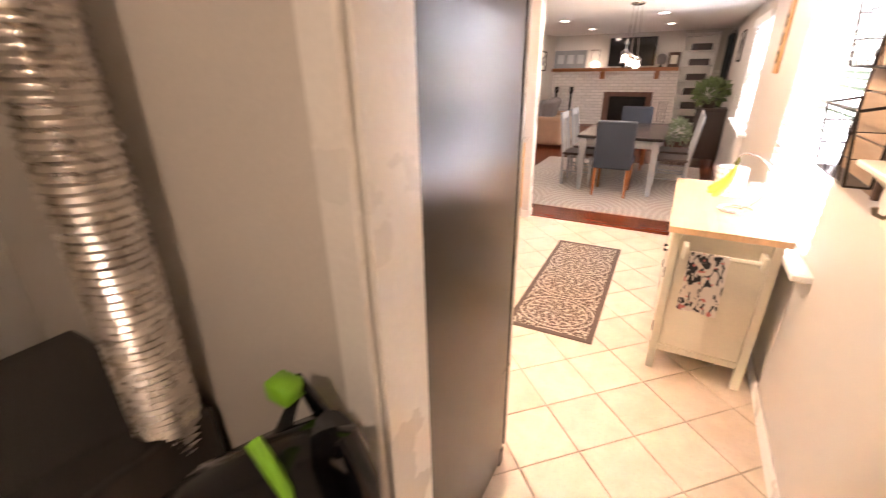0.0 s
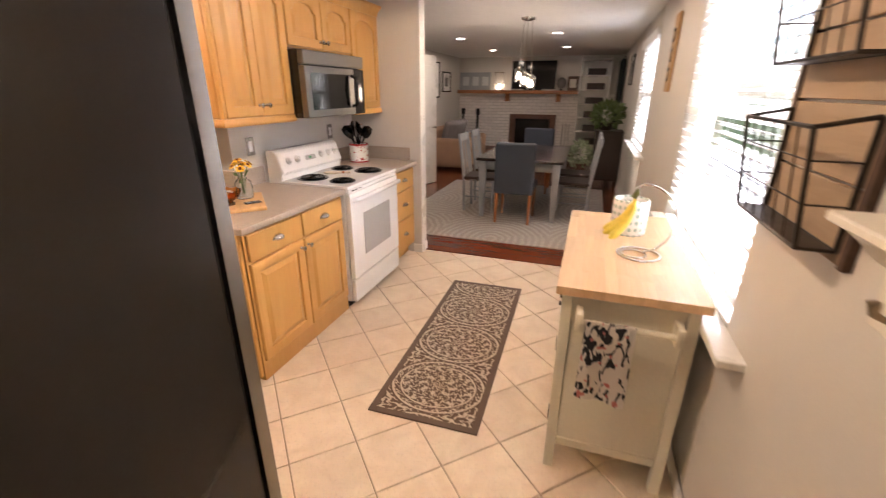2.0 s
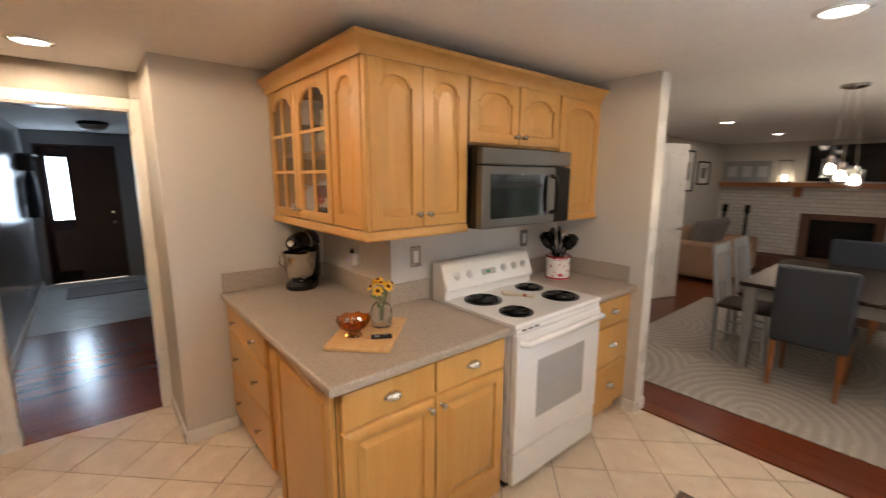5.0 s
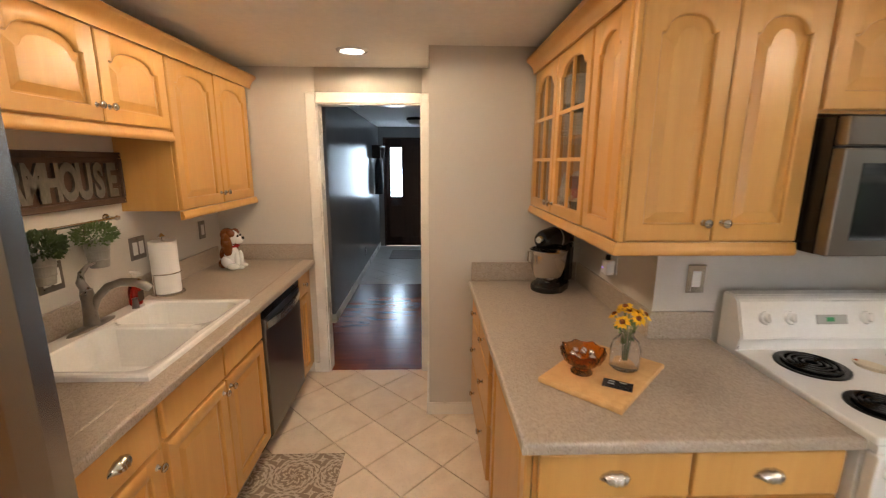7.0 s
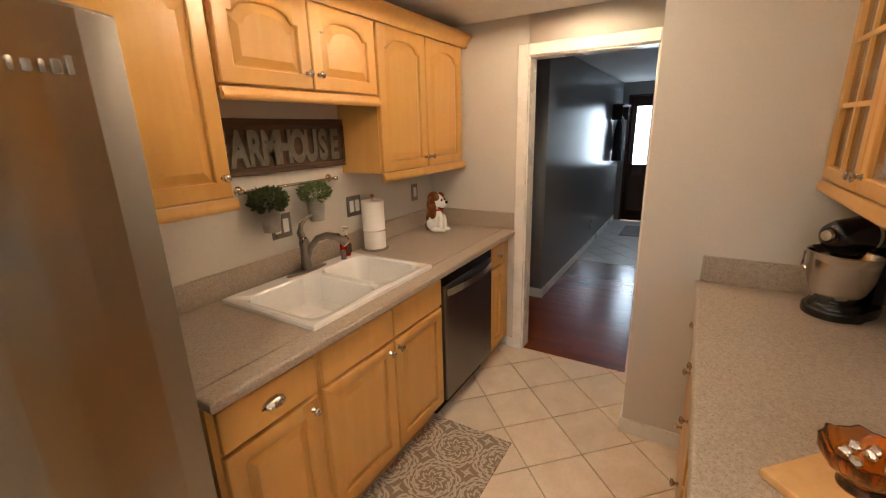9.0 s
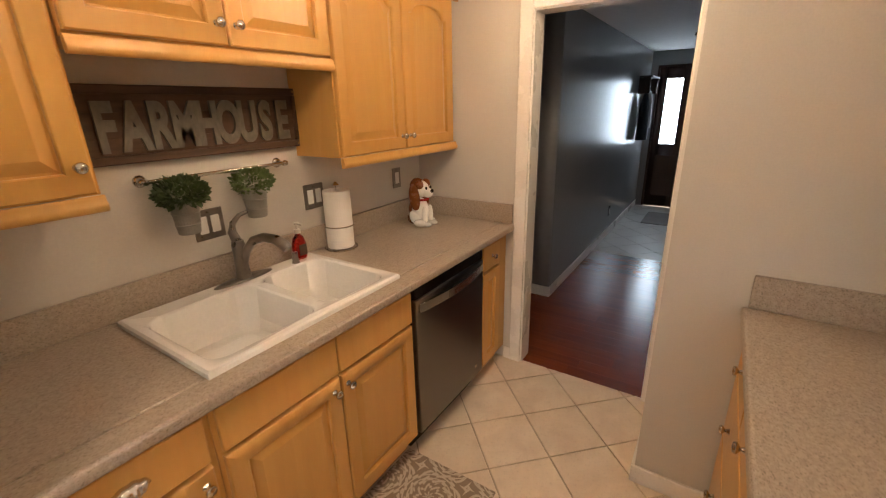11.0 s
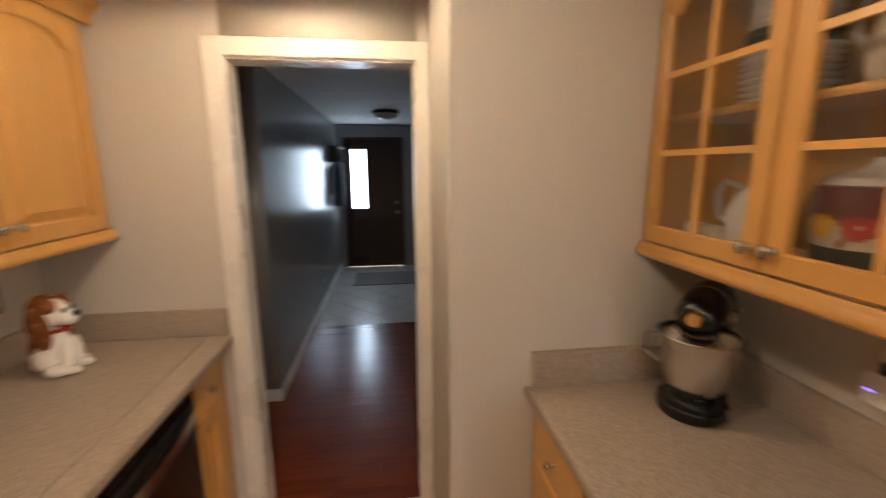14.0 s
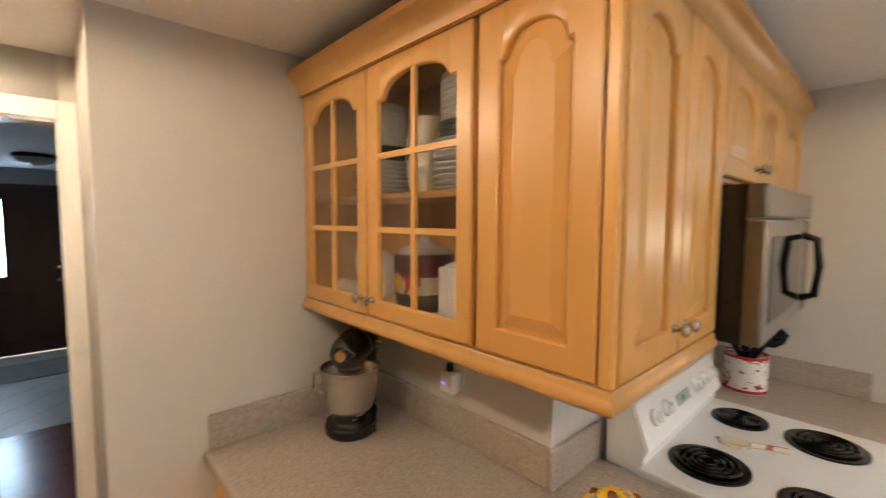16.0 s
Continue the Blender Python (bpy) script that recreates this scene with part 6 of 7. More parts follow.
HOOKBRONZE = plain("aged_bronze_hook", (0.33, 0.26, 0.18), 0.35, 1.0, var=0.15, scale=40, bump=0.05)


def hook_shelf():
    h = thing("hook_shelf", pose(WX - 0.001, 1.36, 1.165), "ivory painted wall shelf with metal coat hooks", "shelf")
    w = 0.48
    part("back_board", box(-0.018, 0.0, 0.0, w, 0.0, 0.17, 0.003), IVORY, h)
    part("top_shelf", box(-0.115, 0.0, -0.02, w + 0.02, 0.17, 0.188, 0.004), IVORY, h)
    bm = sweep([(0.018, 0.105), (0.03, 0.107), (0.045, 0.118), (0.072, 0.145), (0.085, 0.155), (0.085, 0.169), (0.018, 0.169)], [(0.0, w), (0.0, 0.0)])
    for v in bm.verts:
        v.co.x = -abs(v.co.x)
    part("moulding", bm, IVORY, h)
    for i in range(3):
        y = 0.10 + 0.145 * i
        k = part("hook", tube([(-0.019, y, 0.095), (-0.024, y, 0.065), (-0.045, y, 0.046), (-0.065, y, 0.056), (-0.07, y, 0.075)], [0.008, 0.007, 0.006, 0.007, 0.009], 8), HOOKBRONZE, h)
        part("hook_plate", lathe([(0.0, 0.0), (0.013, 0.0), (0.010, 0.004), (0.0, 0.005)], (-0.018, y, 0.092), 14, pose(0, 0, 0, 0, -90, 0).to_3x3()), HOOKBRONZE, h)


hook_shelf()
wb = thing("framed_board", pose(WX - 0.001, 0.935, 1.357), "large pale glossy board in a wide ivory frame", "wall board")
part("panel", box(-0.012, 0.0, 0.09, 0.79, 0.06, 0.72), PALEBOARD, wb)
for y0, y1, z0, z1 in ((0.0, 0.09, 0.0, 0.78), (0.79, 0.88, 0.0, 0.78), (0.09, 0.79, 0.0, 0.06), (0.09, 0.79, 0.72, 0.78)):
    part("frame_side", box(-0.03, 0.0, y0, y1, z0, z1, 0.008, 2), IVORY, wb)
er = thing("board_eraser", pose(WX - 0.075, 1.53, 1.3535, 0, 0, 8), "white and black board eraser on the shelf", "eraser")
part("felt", box(-0.028, 0.028, -0.075, 0.075, 0.0, 0.012, 0.002), BLACK, er)
part("grip", box(-0.026, 0.026, -0.072, 0.072, 0.012, 0.03, 0.006, 2), WHITE, er)
ws = thing("wall_sign", pose(WX - 0.001, 4.62, 1.53), "narrow light wooden wall sign with dark lettering", "sign")
part("board", box(-0.02, 0.0, 0.0, 0.17, 0.0, 0.52, 0.003), LETTERWOOD, ws)
for z in (0.07, 0.20, 0.33):
    part("letter_bar", tube([(-0.022, 0.085 + 0.035 * math.cos(t), z + 0.05 + 0.045 * math.sin(t)) for t in (radians(40 + 280 * i / 14) for i in range(15))], 0.006, 6), BLACK, ws, "dark curved lettering")


def picture(m, w, h, label, mat=BLACK, inner=None):
    p = thing("framed_picture", m, label, "picture", "framed pictures")
    for x0, x1, z0, z1 in ((0, 0.025, 0, h), (w - 0.025, w, 0, h), (0.025, w - 0.025, 0, 0.025), (0.025, w - 0.025, h - 0.025, h)):
        part("frame_side", box(x0, x1, -0.022, 0.0, z0, z1, 0.003), mat, p)
    part("mount", box(0.025, w - 0.025, -0.008, -0.002, 0.025, h - 0.025), TRIM, p)
    part("print", box(w * 0.3, w * 0.7, -0.010, -0.008, h * 0.28, h * 0.72), inner or GREYFAB, p)


picture(pose(WX - 0.001, 9.05, 1.62, 0, 0, -90), 0.55, 0.44, "dark-framed picture on the window wall")
picture(pose(-2.859, 9.5, 1.38, 0, 0, 90), 0.62, 0.70, "tall dark-framed picture on the living room wall")
picture(pose(-2.859, 10.32, 1.49, 0, 0, 90), 0.56, 0.42, "small dark-framed picture on the living room wall")
plate(pose(WX - 0.001, 7.75, 1.15, 0, 0, -90), "white switch plate on the window wall", 1, WHITE)
plate(pose(WX - 0.001, 7.9, 0.35, 0, 0, -90), "white outlet plate on the window wall", 1, WHITE)

# ---- dining room ----
rug_l = thing("dining_rug", pose(-0.62, 6.75, 0.001), "large grey and cream swirl-patterned rug under the table", "rug")
part("field", box(-1.25, 1.25, -1.53, 1.53, 0.0, 0.012, 0.004), SWIRL, rug_l)


def dining_table():
    t = thing("dining_table", pose(-0.43, 6.86, 0.013), "dining table with a dark top and grey painted legs", "table")
    w, l_ = 0.52, 0.80
    part("tabletop", box(-w, w, -l_, l_, 0.715, 0.75, 0.006, 2), TABLEWOOD, t, "dark glossy tabletop")
    part("apron", box(-w + 0.06, w - 0.06, -l_ + 0.06, l_ - 0.06, 0.61, 0.714), GREYPAINT, t)
    for sx in (-1, 1):
        for sy in (-1, 1):
            bm = bm_new()
            x, y = sx * (w - 0.075), sy * (l_ - 0.075)
            add_box(bm, x - 0.042, x + 0.042, y - 0.042, y + 0.042, 0.56, 0.713, 0.004)
            rings = []
            for h, r in ((0.56, 0.040), (0.3, 0.034), (0.0, 0.024)):
                rings.append([bm.verts.new((x + r * a, y + r * b, h)) for a, b in ((-1, -1), (1, -1), (1, 1), (-1, 1))])
            for p, q in zip(rings, rings[1:]):
                for i in range(4):
                    bm.faces.new((p[i], p[(i + 1) % 4], q[(i + 1) % 4], q[i]))
            bm.faces.new(rings[0]), bm.faces.new(rings[-1])
            part("leg", bm, GREYPAINT, t)


dining_table()


def padded_chair(m):
    c = thing("padded_chair", m, "slate blue upholstered dining chair with oak legs", "chair", "padded chairs at the table")
    part("seat", box(-0.23, 0.23, -0.22, 0.24, 0.38, 0.48, 0.025, 3), NAVY, c)
    bm = box(-0.235, 0.235, -0.245, -0.165, 0.36, 0.96, 0.028, 3)
    part("backrest", bm, NAVY, c)
    for x in (-0.20, 0.20):
        part("leg", tube([(x, -0.20, 0.37), (x, -0.235, 0.0)], [0.024, 0.016], 8), OAKLEG, c)
        part("leg", tube([(x, 0.20, 0.38), (x, 0.205, 0.0)], [0.024, 0.016], 8), OAKLEG, c)
    return c


padded_chair(pose(-0.45, 6.15, 0.013))
padded_chair(pose(-0.43, 7.88, 0.013, 0, 0, 180))


def ladder_chair(m):
    c = thing("slat_chair", m, "grey painted wooden dining chair with a dark seat", "chair", "grey chairs at the table")
    part("seat", box(-0.21, 0.21, -0.20, 0.22, 0.43, 0.465, 0.01, 2), DARKWOOD, c)
    for x in (-0.19, 0.19):
        part("back_post", tube([(x, -0.19, 0.0), (x, -0.20, 0.45), (x, -0.27, 1.0)], [0.018, 0.02, 0.017], 8), GREYPAINT, c)
        part("leg", tube([(x, 0.19, 0.43), (x, 0.195, 0.0)], [0.02, 0.016], 8), GREYPAINT, c)
        part("stretcher", tube([(x, -0.19, 0.2), (x, 0.19, 0.2)], 0.01, 6), GREYPAINT, c)
    part("top_rail", box(-0.19, 0.19, -0.285, -0.26, 0.90, 0.995, 0.008, 2), GREYPAINT, c)
    for x in (-0.11, 0.0, 0.11):
        part("back_slat", tube([(x, -0.205, 0.46), (x, -0.268, 0.92)], 0.012, 6), GREYPAINT, c)
    return c


side = ladder_chair(pose(-0.97, 6.5, 0.013, 0, 0, -90))
for x, y, r in ((-0.97, 7.1, -90), (0.21, 6.55, 90), (0.21, 7.12, 90)):
    copy_thing(side, pose(x, y, 0.013, 0, 0, r))


def pendant():
    p = thing("pendant_lamp", pose(-0.43, 6.10, CEIL), "pendant lamp with three clear glass shades, switched on", "lamp")
    part("canopy", lathe([(0.0, -0.03), (0.03, -0.03), (0.075, -0.018), (0.08, 0.0), (0.0, 0.0)], steps=28), NICKEL, p)
    for i, (x, y, z) in enumerate(((-0.07, 0.02, -0.50), (0.0, -0.03, -0.55), (0.07, 0.02, -0.58))):
        r = part("rod", tube([(x * 0.6, y, -0.02), (x, y, z)], 0.004, 6), NICKEL, p)
        part("socket", lathe([(0.0, 0.05), (0.02, 0.05), (0.022, 0.0), (0.0, 0.0)], (x, y, z - 0.03), 16), NICKEL, p)
        s = part("shade", lathe([(0.045, 0.0), (0.047, 0.0), (0.047, 0.14), (0.045, 0.14), (0.045, 0.0)], (x, y, z - 0.14), 24), GLASS, p, "clear glass cylinder shade")
        part("bulb", lathe([(0.0, 0.0), (0.02, 0.008), (0.028, 0.03), (0.02, 0.055), (0.012, 0.075), (0.0, 0.08)], (x, y, z - 0.115), 16), SHADEGLOW, p, "lit bulb")
    ob = new("pendant_bulb_light", bpy.data.lights.new("pendant_bulb_light", 'POINT'))
    ob.data.energy, ob.data.color, ob.data.shadow_soft_size = 6, (1.0, 0.82, 0.58), 0.12
    ob.matrix_basis = pose(-0.43, 6.10, CEIL - 0.78)


pendant()

# ---- living room ----
structure("wall_living_back", box(-2.86, WX, BACK, BACK + 0.15, 1.46, CEIL), WALL, "pale painted wall above the mantel")
structure("wall_chimney", box(-2.86, WX, BACK, BACK + 0.15, 0, 1.458), BRICK, "white painted brick chimney wall")


def fireplace():
    f = thing("fireplace", pose(-1.02, BACK, 0), "brick fireplace with a dark firebox", "fireplace")
    for x0, x1, z0, z1 in ((-0.54, -0.41, 0.23, 0.90), (0.41, 0.54, 0.23, 0.90), (-0.54, 0.54, 0.90, 1.0)):
        part("surround", box(x0, x1, -0.06, -0.002, z0, z1, 0.004), REDBRICK, f)
    # the firebox opening is drawn as a thin flat black panel
    part("firebox", box(-0.41, 0.41, -0.012, -0.002, 0.23, 0.90), BLACK, f, "flat black panel for the firebox opening")
    # no screen stands here; a second black panel added to keep the opening dark
    part("screen", box(-0.39, 0.39, -0.03, -0.016, 0.24, 0.86, 0.003), BLACK, f, "black panel added over the firebox opening")
    part("hearth", box(-1.2, 1.05, -0.45, -0.002, 0.0, 0.228, 0.006), REDBRICK, f, "raised brick hearth")


fireplace()
mt = thing("mantel_shelf", pose(-1.44, BACK, 1.46), "long rustic wooden mantel shelf on corbels", "mantel")
part("shelf", box(-1.41, 1.405, -0.20, -0.002, 0.0, 0.075, 0.005), OAKLEG, mt)
for x in (-0.20, 0.98):
    part("corbel", prism([(x - 0.05, -0.16), (x + 0.05, -0.16), (x + 0.05, -0.002), (x - 0.05, -0.002)], -0.17, -0.001, 0.01, 2), OAKLEG, mt)
MZ = 1.536
tv = thing("television", pose(-1.056, BACK - 0.07, MZ), "black flat television on the mantel", "television")
part("screen", box(-0.50, 0.50, -0.02, 0.02, 0.03, 0.63, 0.004), BLACKGLASS, tv)
part("stand", box(-0.20, 0.20, -0.06, 0.05, 0.0, 0.03, 0.004), BLACK, tv)
fs = thing("window_frame_decor", pose(-2.46, BACK - 0.05, MZ, -6, 0, 0), "grey framed panel of small panes on the mantel", "decor")
part("board", box(-0.385, 0.385, -0.01, 0.01, 0.0, 0.40, 0.004), GREYPAINT, fs)
for x in (-0.30, -0.06, 0.18):
    part("pane", box(x, x + 0.15, -0.014, -0.0105, 0.10, 0.30), PALEBOARD, fs)
ln = thing("lantern", pose(-1.85, BACK - 0.11, MZ), "tall glass lantern with a candle", "lantern")
part("frame", box(-0.10, 0.10, -0.08, 0.08, 0.0, 0.02), NICKEL, ln)
for sx in (-1, 1):
    for sy in (-1, 1):
        part("post", tube([(0.095 * sx, 0.075 * sy, 0.02), (0.095 * sx, 0.075 * sy, 0.38)], 0.005, 6), NICKEL, ln)
part("roof", box(-0.10, 0.10, -0.08, 0.08, 0.38, 0.40), NICKEL, ln)
part("candle", lathe([(0.0, 0.02), (0.03, 0.02), (0.03, 0.13), (0.0, 0.135)], steps=16), SHADEGLOW, ln, "lit candle")
gl = thing("round_topiary", pose(-0.42, BACK - 0.11, MZ), "dark round ornament on a small foot", "ornament")
part("foot", lathe([(0.0, 0.0), (0.05, 0.0), (0.02, 0.04), (0.0, 0.05)], steps=16), WIRE, gl)
part("ball", lathe([(0.0, 0.04), (0.08, 0.07), (0.11, 0.14), (0.10, 0.22), (0.05, 0.27), (0.0, 0.28)], steps=20), GREYFAB, gl)
pf = thing("photo_frame", pose(-0.17, BACK - 0.10, MZ, -6, 0, 0), "brown wooden photo frame on the mantel", "frame")
part("frame", box(-0.12, 0.12, -0.01, 0.01, 0.0, 0.30, 0.004), RUSTIC, pf)
part("print", box(-0.07, 0.07, -0.013, -0.0105, 0.06, 0.24), IVORY, pf)


def fire_tools():
    t = thing("fire_tools", pose(-0.22, BACK - 0.25, 0.229), "set of black iron fire tools on a stand", "fire tools")
    part("base", lathe([(0.0, 0.0), (0.09, 0.0), (0.08, 0.015), (0.0, 0.02)], steps=20), WIRE, t)
    for x in (-0.07, 0.0, 0.07):
        part("tool", tube([(x, 0, 0.015), (x, 0, 0.60)], 0.008, 6), WIRE, t)


fire_tools()


def bookcase():
    X0, X1 = -0.02, 0.62
    b = thing("bookcase", pose(X0, BACK - 0.30, 0), "tall white built-in bookcase with dark baskets", "bookcase")
    w = X1 - X0
    for x in (0.0, w - 0.03):
        part("side", box(x, x + 0.03, 0, 0.298, 0, 2.20), TRIM, b)
    part("back", box(0.03, w - 0.03, 0.28, 0.298, 0, 2.20), TRIM, b)
    for i in range(8):
        z = 0.06 + 0.295 * i
        part("shelf", box(0.03, w - 0.03, 0.0, 0.28, z, z + 0.025), TRIM, b)
        if 0 < i < 7:
            k = thing("storage_basket", pose(X0 + w / 2 + 0.02, BACK - 0.16, z + 0.0255), "dark woven storage basket on a shelf", "basket", "baskets in the bookcase")
            part("body", box(-0.19, 0.19, -0.12, 0.10, 0.0, 0.13, 0.01), DARKWOOD, k)


bookcase()


SOFA = pose(-2.38, 9.95, 0, 0, 0, -90)


def sofa():
    s = thing("sofa", SOFA, "beige fabric sofa with grey cushions", "sofa")
    part("base", box(-0.78, 0.78, -0.45, 0.45, 0.06, 0.42, 0.03, 3), BEIGEFAB, s)
    part("backrest", box(-0.78, 0.78, -0.46, -0.22, 0.30, 0.80, 0.06, 3), BEIGEFAB, s)
    for x in (-0.80, 0.58):
        part("arm", box(x, x + 0.22, -0.46, 0.46, 0.06, 0.62, 0.06, 3), BEIGEFAB, s)
    for x in (-0.56, 0.01):
        part("seat_cushion", box(x, x + 0.55, -0.20, 0.44, 0.42, 0.54, 0.04, 3), BEIGEFAB, s)
    for x, r in ((-0.35, 20), (0.05, -15), (0.38, -25)):
        c = solid("cushion", box(-0.22, 0.22, -0.07, 0.07, 0.0, 0.42, 0.06, 3), GREYFAB, "grey scatter cushion on the sofa", "cushion", SOFA @ pose(x, -0.06, 0.543, -18, 0, r), group="sofa cushions")


sofa()


def guitar(x, r):
    g = thing("guitar", pose(x, 11.1, 0.01, -8, 0, r), "dark guitar leaning on the back wall", "guitar", "guitars")
    part("body", lathe([(0.0, -0.035), (0.16, -0.03), (0.19, 0.0), (0.16, 0.03), (0.0, 0.035)], (0, 0, 0.22), 24, pose(0, 0, 0, 90, 0, 0).to_3x3(), (1, 1.15, 1)), DARKWOOD, g)
    part("neck", box(-0.028, 0.028, -0.05, -0.02, 0.40, 0.98, 0.004), BLACK, g)
    part("head", box(-0.045, 0.045, -0.045, -0.02, 0.981, 1.12, 0.006), BLACK, g)


guitar(-2.62, 0)
guitar(-2.25, 6)


def plant_stand():
    s = thing("tall_cabinet", pose(0.61, 8.72, 0), "tall dark wooden cabinet beside the window wall", "cabinet")
    part("body", box(-0.20, 0.235, -0.20, 0.20, 0.12, 0.90, 0.004), DARKWOOD, s)
    part("top", box(-0.215, 0.24, -0.215, 0.215, 0.90, 0.925, 0.004), DARKWOOD, s)
    part("door", box(-0.18, 0.22, -0.212, -0.201, 0.16, 0.87, 0.003), DARKWOOD, s)
    for x in (-0.18, 0.20):
        for y in (-0.18, 0.16):
            part("leg", box(x, x + 0.03, y, y + 0.03, 0.0, 0.12), DARKWOOD, s)
    rng = random.Random(8)
    p = thing("potted_plant", pose(0.57, 8.70, 0.926), "bushy green plant on the dark cabinet", "plant")
    part("pot", lathe([(0.0, 0.0), (0.09, 0.0), (0.12, 0.13), (0.11, 0.13), (0.0, 0.12)], steps=20), DARKWOOD, p)
    bm = bm_new()
    leaves(bm, (0.0, 0, 0.24), 0.22, 420, 0.10, rng, 0.8)
    part("foliage", bm, LEAF, p)
    q = thing("trailing_plant", pose(0.22, 8.35, 0), "variegated plant in a terracotta pot on a stand", "plant")
    part("pot", lathe([(0.0, 0.0), (0.09, 0.0), (0.11, 0.22), (0.10, 0.22), (0.0, 0.2)], (0, 0, 0.20), 20), REDBRICK, q)
    for a in (0.4, 2.5, 4.6):
        part("leg", tube([(0.08 * math.cos(a), 0.08 * math.sin(a), 0.22), (0.12 * math.cos(a), 0.12 * math.sin(a), 0.0)], 0.012, 6), DARKWOOD, q)
    bm = bm_new()
    leaves(bm, (0.0, 0, 0.56), 0.16, 300, 0.08, rng, 1.3)
    part("foliage", bm, plain("variegated_leaf", (0.30, 0.36, 0.24), 0.5, var=0.6, scale=30), q)


plant_stand()
cu = thing("curtain", pose(WX - 0.07, 10.2, 0.0), "dark teal curtain hung to the floor", "curtain")
bm = bm_new()
rows = []
for z in (0.02, 1.0, 2.1):
    rows.append([bm.verts.new((0.035 * math.sin(i * 1.1), i * 0.03, z)) for i in range(34)])
for p, q in zip(rows, rows[1:]):
    for i in range(33):
        bm.faces.new((p[i], p[i + 1], q[i + 1], q[i]))
bmesh.ops.solidify(bm, geom=bm.faces[:], thickness=0.004)
part("cloth", bm, CURTAIN, cu)
part("rod", tube([(0, -0.1, 2.13), (0, 1.1, 2.13)], 0.012, 8), WIRE, cu)
od = new("door_1")
tagged(od, "open white panelled interior door with a metal lever", kind="structure")
od.matrix_basis = pose(-2.42, 7.28, 0.0, 0, 0, 71)
part("slab", box(0.0, 0.76, -0.018, 0.018, 0.012, 2.05, 0.003), TRIM, od)
for z0, z1 in ((0.15, 0.80), (0.95, 1.90)):
    for x in (0.10, 0.42):
        part("panel", box(x, x + 0.24, -0.024, -0.0185, z0, z1, 0.003), TRIM, od)
part("lever", tube([(0.70, -0.018, 0.95), (0.70, -0.065, 0.95), (0.60, -0.07, 0.95)], 0.010, 8), NICKEL, od)

# ---- hall ----
hd = new("door_2")
tagged(hd, "dark mahogany front door with one narrow daylit pane", kind="structure")
hd.matrix_basis = pose(-8.35, 1.37, 0)
L0, L1, LZ0, LZ1 = 0.135, 0.345, 0.965, 1.885
bm = wall_x(bm_new(), -0.05, -0.005, 0.03, 0.91, 0.01, 2.04, [(L0, L1, LZ0, LZ1)])
part("slab", bm, MAROONDOOR, hd)
part("pane", box(-0.035, -0.025, L0, L1, LZ0, LZ1), DAYGLASS, hd, "frosted daylit pane")
for y0, y1, z0, z1 in ((0.11, 0.42, 0.18, 0.80), (0.53, 0.84, 0.18, 0.80), (0.53, 0.84, 0.96, 1.90)):
    part("panel", box(-0.005, 0.004, y0, y1, z0, z1, 0.004), MAROONDOOR, hd)
part("frame", wall_x(bm_new(), -0.11, 0.012, 0.0, 0.94, 0, 2.07, [(0.03, 0.91, 0.0, 2.04)]), MAROONDOOR, hd)
part("knob", lathe([(0.0, 0.0), (0.012, 0.0), (0.010, 0.03), (0.027, 0.045), (0.024, 0.065), (0.0, 0.07)], (-0.005, 0.83, 0.90), 16, pose(0, 0, 0, 0, 90, 0).to_3x3()), NICKEL, hd)
part("deadbolt", lathe([(0.0, 0.0), (0.025, 0.0), (0.022, 0.012), (0.0, 0.014)], (-0.005, 0.83, 1.05), 16, pose(0, 0, 0, 0, 90, 0).to_3x3()), NICKEL, hd)
hl = thing("hall_lamp", pose(-6.70, 2.06, CEIL), "flush dome ceiling lamp in the hall, switched off", "lamp")
part("rim", lathe([(0.0, 0.0), (0.15, 0.0), (0.16, -0.02), (0.15, -0.035), (0.0, -0.035)], steps=28), WIRE, hl)
part("dome", lathe([(0.145, -0.035), (0.12, -0.075), (0.07, -0.10), (0.0, -0.11)], steps=28), PLASTICCLEAR, hl)
cr = thing("coat_rack", pose(-7.80, 1.276, 1.68), "dark wall coat rack with coats hung on it", "coat rack")
part("board", box(-0.30, 0.30, 0.0, 0.02, 0.0, 0.12, 0.003), DARKWOOD, cr)
part("shelf", box(-0.32, 0.32, 0.0, 0.16, 0.20, 0.22, 0.003), DARKWOOD, cr)
for x in (-0.32, 0.30):
    part("bracket", box(x, x + 0.02, 0.0, 0.14, 0.0, 0.199), DARKWOOD, cr)
for i in range(3):
    part("hook", tube([(-0.2 + 0.2 * i, 0.02, 0.06), (-0.2 + 0.2 * i, 0.06, 0.03), (-0.2 + 0.2 * i, 0.07, 0.06)], 0.006, 6), NICKEL, cr)
ct = solid("coat", lathe([(0.02, 0.0), (0.05, -0.04), (0.10, -0.15), (0.12, -0.40), (0.13, -0.62), (0.0, -0.63)], steps=18, squash=(1, 0.55, 1)), DARKCOAT, "dark blue coat hung on the rack", "coat", pose(-7.60, 1.36, 1.70))
ct = solid("coat", lathe([(0.02, 0.0), (0.05, -0.04), (0.09, -0.15), (0.10, -0.35), (0.10, -0.50), (0.0, -0.51)], steps=18, squash=(1, 0.55, 1)), GREYFAB, "grey coat hung on the rack", "coat", pose(-7.95, 1.355, 1.72))
plate(pose(-6.45, 1.276, 0.30, 0, 0, 180), "dark outlet plate low on the hall wall", 1, BLACK)
mt2 = solid("door_mat", box(-0.35, 0.35, -0.45, 0.45, 0.0, 0.012, 0.003), GREYFAB, "thin grey door mat on the hall tiles", "door mat", pose(-7.55, 2.0, 0.001))

